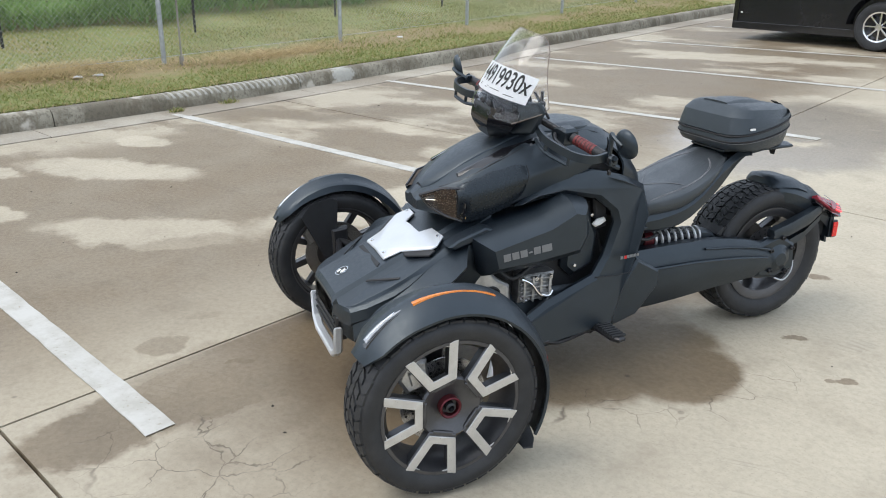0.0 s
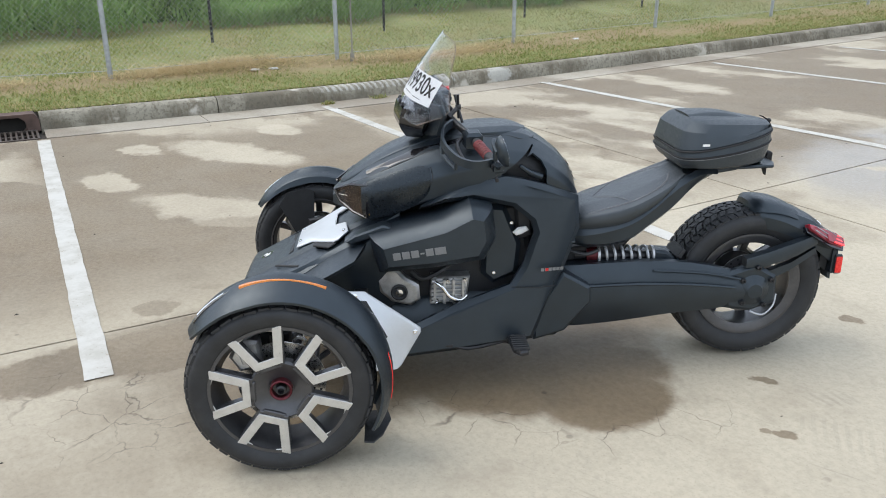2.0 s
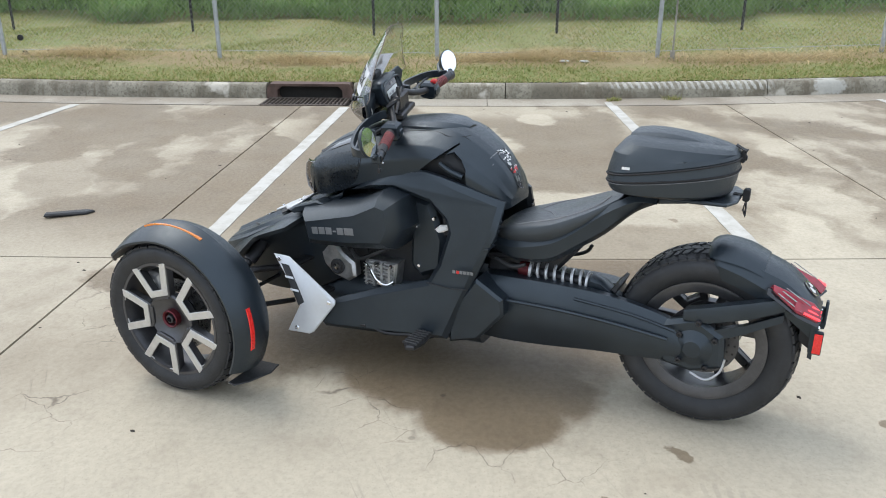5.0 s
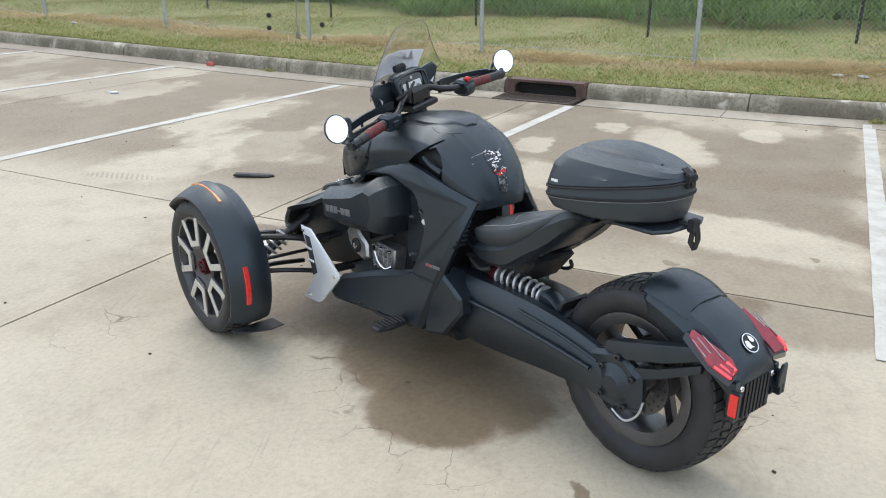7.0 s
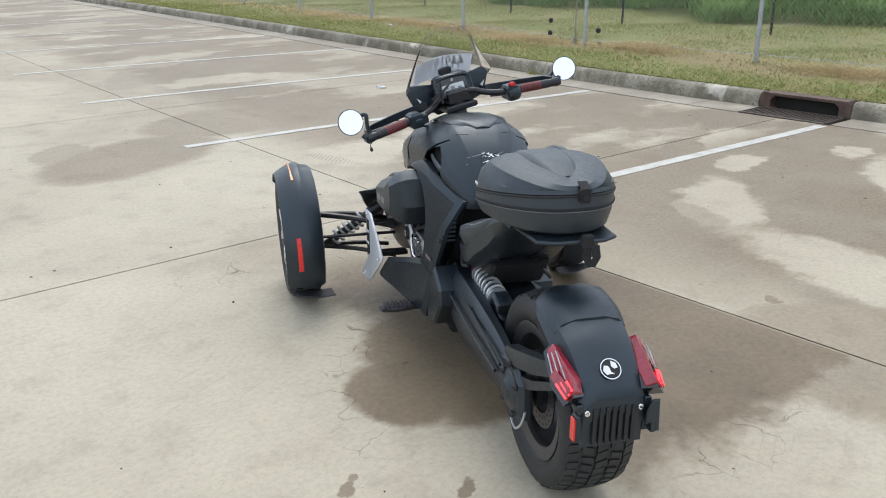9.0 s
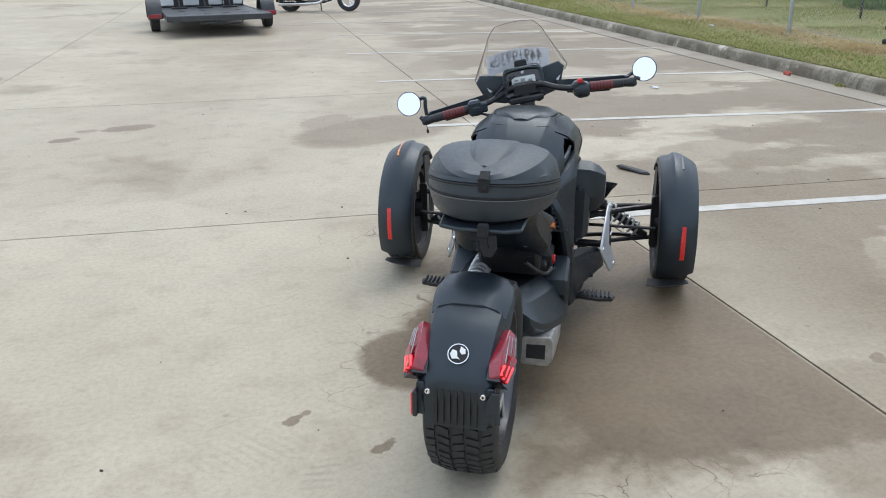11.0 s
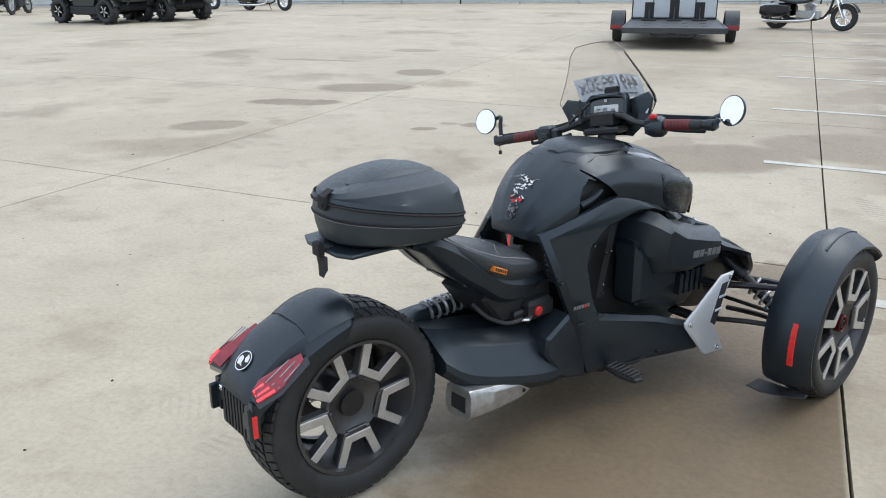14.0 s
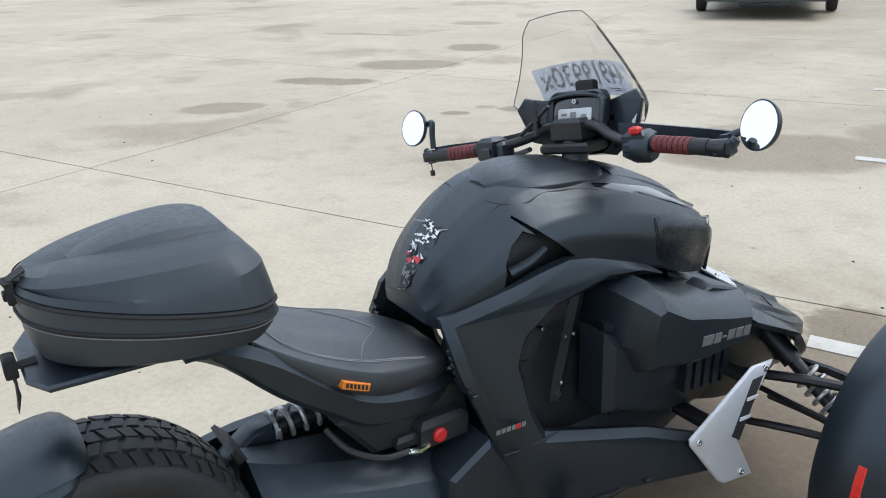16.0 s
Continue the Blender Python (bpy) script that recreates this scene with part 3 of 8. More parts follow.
def words(name, text, size, m, material, parent, thick=0.0008, stretch=1.0, bold=0.0):
    """Lettering in the built-in font, turned into a mesh."""
    cu = bpy.data.curves.new(name, "FONT")
    cu.body, cu.size, cu.extrude, cu.align_x, cu.align_y = text, size, thick, "CENTER", "CENTER"
    cu.offset = bold
    tmp = bpy.data.objects.new(name, cu)
    me = bpy.data.meshes.new_from_object(tmp)
    bpy.data.objects.remove(tmp)
    for v in me.vertices:
        v.co.x *= stretch
    me.transform(m)
    me.materials.append(material)
    ob = new(name, me)
    ob.parent = parent
    return ob


def soft(v, k=1.5):
    return np.logaddexp(0, v * k) / k


def ground_z(x, y):
    """The lot falls gently towards the drain."""
    d = y - 1.4
    s = soft(-2.9 - x) - soft(-7.7 - x)
    return float(-0.02 * s * np.exp(-(d / 14) ** 2) + 0.028 * (soft(d - 3) - soft(d - 25)) + 0.017 * (soft(-d - 3) - soft(-d - 30)) + 0.012 * (soft(x - 0.5) - soft(x - 14))
                 - 0.016 * np.exp(-((y - 0.6) / 1.9) ** 2) * np.exp(-((x + 2.0) / 2.6) ** 2))


def verge_z(x, y):
    """The grass verge behind the kerb."""
    base = ground_z(-7.8, y) + 0.15
    d = max(0.0, -8.0 - x)
    return base + 0.10 * min(d, 1.4) / 1.4 + 0.035 * max(0.0, d - 1.4) + 0.025 * math.sin(x * 2.3 + y * 1.1) * min(1, d) + 0.015 * math.sin(y * 3.1 + x) * min(1, d)


# ---- the lot ----
rng = np.random.default_rng(7)


def skew(y):
    """The kerb, the joints and the fence run slightly off the y axis."""
    return -0.022 * (y - 1.0)


def build_ground():
    xs = [-400, -150, -70, -40, -28, -20, -17, -15] + [-14 + 0.5 * i for i in range(12)] + [-8.0, -7.96, -7.0, -4, -1, 2, 5, 8, 11, 14, 20, 30, 45, 80, 150, 400]
    ys = [-400, -150, -80, -50, -38, -31] + [-28 + i for i in range(55)] + [30, 36, 45, 80, 150, 400]
    V, F = [], []
    for y in ys:
        for x in xs:
            yy = max(-30.0, min(30.0, y))
            V.append((x + skew(yy), y, verge_z(max(x, -18.0), yy) if x <= -7.98 else ground_z(min(x, 30.0), yy) - 0.03))
    w = len(xs)
    for j in range(len(ys) - 1):
        for i in range(w - 1):
            F.append((j * w + i, j * w + i + 1, (j + 1) * w + i + 1, (j + 1) * w + i))
    ob = part("ground", (V, F), M_TURF, None, "", 60)
    ob.data.materials.append(M_SUBBASE)
    cols = w - 1
    for p in ob.data.polygons:
        if xs[p.index % cols] > -8.1:
            p.material_index = 1
    return tagged(ob, "gently sloping grass verge and bare earth", "ground", "", "structure")


M_SUBBASE = simple("dark_joint_filler", (0.045, 0.038, 0.030), 0.95, 0, 0.4, 8, 0.5, 100)
build_ground()

pavement = thing("pavement", Matrix.Identity(4), "worn beige concrete paving slabs with damp brown stains", "pavement", "", "structure")
X_JOINTS = [-7.28, -2.672, 2.47, 7.6, 12.7, 17.8, 22.9, 28.0, 36.0, 48.0]
Y_JOINTS = [0.63 + 4.52 * k for k in range(-9, 8)]


def slab_mesh(x0, x1, y0, y1, nx=8, ny=8, lift=0.0, depth=0.05, gap=0.006):
    """A paving slab that follows the fall of the lot, with a worn, slightly uneven rim."""
    V, F = [], []
    for j in range(ny + 1):
        y = y0 + gap + (y1 - y0 - 2 * gap) * j / ny
        for i in range(nx + 1):
            x = x0 + gap + (x1 - x0 - 2 * gap) * i / nx
            V.append((x + skew(y) * (1 if x0 > -7.2 or i else 1), y, ground_z(x + skew(y), y) + lift))
    w = nx + 1
    for j in range(ny):
        for i in range(nx):
            F.append((j * w + i, j * w + i + 1, (j + 1) * w + i + 1, (j + 1) * w + i))
    rim = [i for i in range(w)] + [j * w + nx for j in range(1, ny + 1)] + [ny * w + i for i in range(nx - 1, -1, -1)] + [j * w for j in range(ny - 1, 0, -1)]
    k = len(V)
    V += [(V[i][0], V[i][1], V[i][2] - depth) for i in rim]
    for a in range(len(rim)):
        b = (a + 1) % len(rim)
        F.append((rim[a], k + a, k + b, rim[b]))
    return V, F


for i in range(len(X_JOINTS) - 1):
    for j in range(len(Y_JOINTS) - 1):
        near = X_JOINTS[i] < 3 and -9 < Y_JOINTS[j] < 10
        k = 14 if near else 6
        part("paving_slab", slab_mesh(X_JOINTS[i], X_JOINTS[i + 1], Y_JOINTS[j], Y_JOINTS[j + 1], k, k), M_CONCRETE, pavement, "", 60)

gutter = thing("gutter", Matrix.Identity(4), "pale concrete gutter strip along the kerb", "gutter", "", "structure")
for k in range(-13, 10):
    y0, y1 = 0.65 + 3.05 * (k - 0.5) + 0.45, 0.65 + 3.05 * (k + 0.5) + 0.45
    spans = [(y0, 0.16), (1.14, y1)] if y0 < 0.65 < y1 else [(y0, y1)]
    for a, b in spans:
        part("gutter_slab", slab_mesh(-7.74, -7.28 + rng.uniform(-0.02, 0.0), a, b, 2, 8, 0.004, 0.05, 0.004), M_GUTTER, gutter, "", 60)

# parking lines: kerb end and free end
LINES = [(-7.20, 1.11, -2.26, 1.01), (-7.55, 3.95, -2.30, 4.05), (-7.48, 6.80, -2.28, 6.99), (-7.30, 9.55, -2.35, 9.78), (-7.25, 12.15, -2.45, 12.5), (-7.3, 14.9, -2.6, 15.2),
         (-7.15, -1.80, -2.16, -1.97), (-7.22, -4.53, -2.08, -4.74), (-7.15, -7.27, -1.97, -7.64), (-6.95, -10.05, -1.89, -10.55), (-6.75, -12.85, -1.78, -13.35), (-6.6, -15.7, -1.7, -16.2)]


def line_mesh(x0, y0, x1, y1, width=0.105):
    V, F, n = [], [], 40
    for i in range(n + 1):
        t = i / n
        x, y = x0 + (x1 - x0) * t, y0 + (y1 - y0) * t
        for s in (-1, 1):
            jag = 0.0018 * math.sin(i * 2.7 + y0 + s) + 0.0012 * math.sin(i * 5.1 + 2 * s)
            V.append((x, y + s * (width / 2 + jag), ground_z(x, y) + 0.0045))
    for i in range(n):
        a = 2 * i
        F.append((a, a + 2, a + 3, a + 1))
    k = len(V)
    V += [(v[0], v[1], v[2] - 0.004) for v in V]
    for i in range(n):
        a = 2 * i
        F += [(a, k + a, k + a + 2, a + 2), (a + 1, a + 3, k + a + 3, k + a + 1)]
    return V, F


for q in LINES:
    tagged(part("parking_line", line_mesh(*q), M_PAINT, None, "", 60), "worn white painted parking line on concrete", "road marking", "parking lines", "structure")

# kerb, in cast lengths, open at the drain
kerb = thing("kerb", Matrix.Identity(4), "stained grey concrete kerb with chipped patches", "kerb", "", "structure")


def kerb_mesh(y0, y1):
    rings = []
    n = max(2, int((y1 - y0) / 0.25))
    for i in range(n + 1):
        y = y0 + 0.005 + (y1 - y0 - 0.01) * i / n
        g, s = ground_z(-7.75, y), skew(y)
        w = 0.004 * math.sin(y * 7) + 0.003 * math.sin(y * 17)
        prof = [(-7.725, -0.05), (-7.74 + w, 0.06), (-7.76 + w, 0.125), (-7.785, 0.15 + w), (-7.82, 0.158 + w), (-7.90, 0.158), (-7.915, 0.145), (-7.92, -0.05)]
        rings.append([(x + s, y, g + z) for x, z in prof])
    return loft(rings)


KERB_CUTS = sorted([0.14, 1.12] + [2.83 + 2.9 * k for k in range(-14, 10) if abs(2.83 + 2.9 * k - 0.6) > 0.8])
for a, b in zip(KERB_CUTS, KERB_CUTS[1:]):
    if a != 0.14:
        part("kerb_length", kerb_mesh(a, b), M_KERB, kerb, "", 50)


def build_drain():
    d = thing("storm_drain", pose(-7.74, 0.63, ground_z(-7.7, 0.63)), "rusty cast-iron storm drain inlet with a slotted grate", "drain", "", "structure")
    hole = [(-0.37, 0.02), (-0.34, -0.01), (0.34, -0.01), (0.37, 0.02), (0.37, 0.09), (0.32, 0.135), (-0.32, 0.135), (-0.37, 0.09)]
    idx = [(-0.49, 0.0), (-0.40, -0.03), (0.40, -0.03), (0.49, 0.0), (0.49, 0.10), (0.45, 0.165), (-0.45, 0.165), (-0.49, 0.10)]
    part("inlet_frame", loft([[(0.005, y, z) for y, z in hole], [(0.012, y * 1.03, z * 1.02) for y, z in hole], [(0.012, y, z) for y, z in idx], [(-0.16, y, z) for y, z in idx], [(-0.16, y, z) for y, z in hole]], False, True), M_IRON, d, "", 40)
    part("inlet_chamber", loft([[(-0.10, y, z) for y, z in hole], [(-0.45, y, z - 0.1) for y, z in hole]]), M_VOID, d, "dark hollow chamber")
    bars = [box(0.03, 0.42, y - 0.009, y + 0.009, -0.02, 0.012, 0.003) for y in np.linspace(-0.41, 0.41, 19)]
    for b in bars:
        part("grate_bar", b, M_GRATE, d)
    part("grate_frame", join(box(0.015, 0.035, -0.46, 0.46, -0.02, 0.014), box(0.42, 0.445, -0.46, 0.46, -0.02, 0.014), box(0.2, 0.22, -0.45, 0.45, -0.025, 0.0), box(0.02, 0.44, -0.46, -0.44, -0.02, 0.014), box(0.02, 0.44, 0.44, 0.46, -0.02, 0.014)), M_GRATE, d)
    part("pit", box(0.02, 0.44, -0.45, 0.45, -0.06, -0.028, 0), M_VOID, d)


build_drain()


# ---- verge, fence and weeds ----
def blades(name, n, place, height, width, lean, material, label, category):
    """Many single leaves in one mesh: place(k) gives their feet."""
    P = place(n)
    h = rng.uniform(*height, len(P))
    a = rng.uniform(0, 2 * np.pi, len(P))
    w = width * rng.uniform(0.6, 1.3, len(P))
    l = rng.uniform(*lean, len(P)) * h
    b = rng.uniform(0, 2 * np.pi, len(P))
    side = np.stack([np.cos(a), np.sin(a), 0 * a], 1) * w[:, None] / 2
    tip = P + np.stack([np.cos(b) * l, np.sin(b) * l, h], 1)
    mid = P + np.stack([np.cos(b) * l * 0.35, np.sin(b) * l * 0.35, h * 0.6], 1)
    V = np.stack([P - side, P + side, mid + side * 0.8, mid - side * 0.8, tip], 1).reshape(-1, 3)
    me = bpy.data.meshes.new(name)
    k = np.arange(len(P))[:, None] * 5
    F = np.concatenate([k + np.array([[0, 1, 2, 3]])]).tolist() + (k + np.array([[3, 2, 4]])).tolist()
    me.from_pydata(V.tolist(), [], F)
    me.materials.append(material)
    me.shade_smooth()
    return tagged(new(name, me), label, category, "", "stuff")


def on_verge(x0, x1, y0, y1, near_bias=1.0):
    def place(n):
        u = rng.uniform(0, 1, n) ** near_bias
        x, y = x1 + (x0 - x1) * u, rng.uniform(y0, y1, n)
        keep = rng.uniform(0, 1, n) < np.where((x < -8.75) & (x > -9.55), 0.42, 1.0)
        x, y = x[keep], y[keep]
        return np.array([(a + skew(b), b, verge_z(a, b) - 0.005) for a, b in zip(x, y)])
    return place


blades("verge_grass", 210000, on_verge(-13.2, -7.93, -20, 18, 1.35), (0.012, 0.050), 0.010, (0.5, 2.0), M_GRASS, "short mown green grass with dry yellow patches", "grass")


def tuft_place(spots):
    def place(n):
        return np.array([(a, b, ground_z(a, b)) for x, y, r in spots for a, b in zip(rng.normal(x, r, n // len(spots)), rng.normal(y, r * 1.5, n // len(spots)))])
    return place


blades("gutter_weeds", 400, tuft_place([(-7.66, 4.02, 0.025), (-7.70, 4.67, 0.03), (-7.60, -3.2, 0.03)]), (0.015, 0.06), 0.007, (0.4, 1.4), M_GRASS, "small green weed tufts in the gutter joint", "weeds")


def hay_place(heaps):
    def place(n):
        out = []
        for x, y, sx, sy in heaps:
            k = n // len(heaps)
            for a, b in zip(rng.normal(x, sx, k), rng.normal(y, sy, k)):
                out.append((a + skew(b), b, verge_z(a, b) + rng.uniform(-0.01, 0.05)))
        return np.array(out)
    return place


blades("dry_grass", 15000, hay_place([(-9.2, 0.35, 0.14, 0.35), (-9.2, 2.75, 0.16, 0.45), (-9.3, 3.55, 0.20, 0.5), (-9.3, -2.7, 0.18, 0.5), (-9.2, -4.9, 0.2, 0.5), (-9.3, -7.6, 0.2, 0.9), (-9.1, 6.2, 0.15, 0.7), (-9.2, -11, 0.2, 1.2)]), (0.012, 0.075), 0.0085, (1.5, 5.5), M_HAY, "heaps of dry straw-coloured cut grass under the fence", "dry grass")


def weed_place(n):
    y = rng.uniform(-30, 24, n)
    x = -13.0 - rng.uniform(0, 1, n) ** 1.4 * 3.2 + 0.35 * np.sin(y * 1.3) + 0.25 * np.sin(y * 3.1)
    top = 0.55 + 0.28 * (-12.9 - x) + 0.3 * np.sin(y * 0.9 + x) + 0.25 * np.sin(y * 2.3)
    z = rng.uniform(0, 1, n) ** 0.8 * np.clip(top, 0.25, 2.2)
    return np.array([(a + skew(b), b, verge_z(a, b) + c) for a, b, c in zip(x, y, z)])


blades("tall_weeds", 120000, weed_place, (0.08, 0.26), 0.035, (0.3, 1.4), M_WEED, "dense tall green weeds and brush behind the fence", "weeds")


def build_bank():
    V, F, ys, us = [], [], np.linspace(-60, 55, 160), np.linspace(0, 1, 8)
    for y in ys:
        for u in us:
            x = -14.2 - 3.5 * u + 0.3 * math.sin(y * 1.1)
            V.append((x + skew(y), y, verge_z(x, max(-28, min(28, y))) - 0.05 + (1.9 + 0.4 * math.sin(y * 0.7) + 0.25 * math.sin(y * 2.1)) * math.sin(u * 1.55) + rng.uniform(-0.06, 0.06)))
    w = len(us)
    for j in range(len(ys) - 1):
        for i in range(w - 1):
            F.append((j * w + i, j * w + i + 1, (j + 1) * w + i + 1, (j + 1) * w + i))
    tagged(part("brush_bank", (V, F), M_WEED_BANK, None, "", 0), "overgrown green bank behind the fence", "bank", "", "structure")


def bank_material():
    n = Nodes("brush_shade_green")
    a, b = n.noise(n.pos, 3.0, 6, 0.7), n.noise(n.pos, 22, 5, 0.75)
    c = n.mix(n.step(a, 0.35, 0.65), (0.055, 0.10, 0.028), (0.13, 0.205, 0.064))
    c = n.mix(n.step(b, 0.5, 0.7), c, (0.15, 0.22, 0.07))
    n.bump(b, 1.0, 0.1)
    return n.out(c, 0.9)


M_WEED_BANK = bank_material()
build_bank()


def build_fence():
    f = thing("chain_link_fence", Matrix.Identity(4), "galvanised chain-link fence with round steel posts", "fence", "", "structure")
    ys = [-0.85 + 2.83 * k for k in range(-9, 8)]
    for y in ys:
        x, z = -9.3 + skew(y - 1), verge_z(-9.3, y)
        part("fence_post", tube([(x, y, z - 0.05), (x, y, z + 1.9)], 0.029, 12), M_GALV, f)
    # woven wire: two slanted families, with the over-and-under bow at each crossing
    y0, y1, pitch, H = ys[0], ys[-1], 0.062, 1.75
    V, F = [], []
    for s in (-1, 1):
        for k in range(int((y1 - y0 + H) / pitch)):
            ya = y0 - (H if s > 0 else 0) + k * pitch
            t0, t1 = 0.0, 1.0
            if s > 0:
                t0, t1 = max(0.0, (y0 - ya) / H), min(1.0, (y1 - ya) / H)
            else:
                t0, t1 = max(0.0, (ya - y1) / H), min(1.0, (ya - y0) / H)
            if t1 <= t0:
                continue
            pts = []
            for t in (t0, t1):
                y = ya + s * t * H
                pts.append((-9.335 + skew(y - 1) + 0.002 * s, y, verge_z(-9.3, y) + 0.06 + t * H))
            k0 = len(V)
            for x, y, z in pts:
                V += [(x + 0.0018, y, z), (x - 0.0010, y, z + 0.0017), (x - 0.0010, y, z - 0.0017)]
            for i in range(3):
                j = (i + 1) % 3
                F.append((k0 + i, k0 + j, k0 + 3 + j, k0 + 3 + i))
    me = bpy.data.meshes.new("woven_wire")
    me.from_pydata(V, [], F)
    me.materials.append(M_WIRE)
    w = new("woven_wire", me)
    w.parent = f
    tagged(w, "thin diamond-woven galvanised wire", "", "", "stuff")
    for h in (0.08, 1.78):
        pts = [(-9.33 + skew(y - 1), y, verge_z(-9.3, y) + h) for y in ys]
        part("tension_wire" if h < 1 else "top_rail", tube(pts, 0.003 if h < 1 else 0.021, 8), M_GALV, f)


build_fence()
for k in range(-5, 6):
    y = 0.88 + 2.83 * k
    x, z = -11.5 + skew(y), verge_z(-11.5, y)
    tagged(part("fence_stake", join(tube([(x, y, z - 0.05), (x, y, z + 1.7)], 0.022, 6), box(x - 0.03, x + 0.03, y - 0.004, y + 0.004, z + 0.3, z + 1.6, 0)), M_STEEL), "dark weathered steel stake in the weeds", "stake", "stakes behind the fence")
for y, h in ((4.97, 1.9), (-3.92, 1.9)):
    x, z = -9.22, verge_z(-9.22, y)
    tagged(part("marker_pole", join(tube([(x, y, z - 0.05), (x, y, z + h)], 0.012, 8), tube([(x, y, z - 0.02), (x, y, z + 0.1)], 0.03, 8)), M_WOOD), "thin pale pole beside a fence post", "pole", "thin poles")
for y, h in ((-4.42, 0.47), (-4.43, 0.28), (-3.45, 0.39), (-3.42, 0.19)):
    z = verge_z(-9.3, y) + h - 0.16
    tagged(part("fence_clip", moved(lathe([(0.0001, -0.02), (0.036, -0.014), (0.040, 0.0), (0.036, 0.014), (0.0001, 0.02)], 16, "x"), Matrix.Translation((-9.325 + skew(y - 1), y, z))), M_DEEP), "small round black rubber disc on the wire fence", "disc", "discs on the fence")

# litter
def crumple(name, x, y, z, size, material, label, category, seed):
    bm = bmesh.new()
    bmesh.ops.create_icosphere(bm, subdivisions=2, radius=1)
    r = random.Random(seed)
    for v in bm.verts:
        k = 0.75 + 0.5 * noise.noise(v.co * 1.7 + Vector((seed, 0, 0)))
        v.co = Vector((v.co.x * size[0] * k, v.co.y * size[1] * k, max(v.co.z, -0.6) * size[2] * k))
    bmesh.ops.translate(bm, verts=bm.verts, vec=(x, y, z + size[2] * 0.45))
    return tagged(part(name, bm, material, None, "", 30), label, category)


crumple("crushed_cup", -7.52, -4.15, ground_z(-7.5, -4.15), (0.05, 0.10, 0.05), M_TRASH_RED, "crushed red and white paper cup by the kerb", "litter", 3)
crumple("paper_scrap", -5.3, -3.55, ground_z(-5.3, -3.55), (0.04, 0.13, 0.02), M_PAPER, "white crumpled paper scrap on the concrete", "litter", 5)
for k, (x, y) in enumerate(((-8.95, 3.6), (-8.98, 3.85), (-9.0, 8.6), (-8.9, -8.2))):
    crumple("paper_scrap", x + skew(y), y, verge_z(x, y), (0.05, 0.08, 0.02), M_PAPER, "small white paper scrap on the grass", "litter", 11 + k)
tagged(part("rubber_strip", prism([(-0.14, -0.028), (0.10, -0.035), (0.15, 0.0), (0.11, 0.03), (-0.13, 0.026)], 0.0, 0.022, 0.008, "z"), M_RUBBER, None, "", 30), "flat dark rubber strip lying on the concrete", "debris").matrix_world = pose(-3.36, 0.03, ground_z(-3.36, 0.03) + 0.002, 0, 3, 118)


def pebble_place(n):
    out = []
    for _ in range(n):
        x, y = rng.uniform(-7.2, 4), rng.uniform(-9, 9)
        if (x + 1.6) ** 2 + (y - 2.4) ** 2 > 0.5:
            out.append((x, y))
    return out


def build_grit():
    V, F = [], []
    for x, y in pebble_place(190):
        s, z, a = rng.uniform(0.003, 0.009), ground_z(x, y), rng.uniform(0, 6)
        k = len(V)
        c, q = math.cos(a) * s, math.sin(a) * s
        V += [(x + c * 1.6, y + q * 1.6, z), (x - q, y + c, z), (x - c * 1.6, y - q * 1.6, z), (x + q, y - c, z), (x, y, z + s * 0.7)]
        F += [(k, k + 1, k + 4), (k + 1, k + 2, k + 4), (k + 2, k + 3, k + 4), (k + 3, k, k + 4)]
    tagged(part("grit", (V, F), M_SUBBASE), "scattered dark grit and leaf bits on the concrete", "grit", "", "stuff")


build_grit()


# ---- the three-wheeler: x ahead, y to its left, from the middle of the front axle ----
ROLL = 1.2
BIKE = pose(-1.997, 1.7725, 0.004, ROLL, 0, -114.75)
LEVEL = Matrix.Rotation(radians(-ROLL), 4, "X")
bike = thing("three_wheel_motorcycle", BIKE, "matte black three-wheeled motorcycle with silver panels, parked on concrete", "motorcycle")
SIDES = ((1, "left"), (-1, "right"))


def sided(mesh, s):
    return mesh if s > 0 else flipped(mesh)


def arc(r, a0, a1, n):
    return [(r * math.cos(radians(a)), r * math.sin(radians(a))) for a in np.linspace(a0, a1, n)]


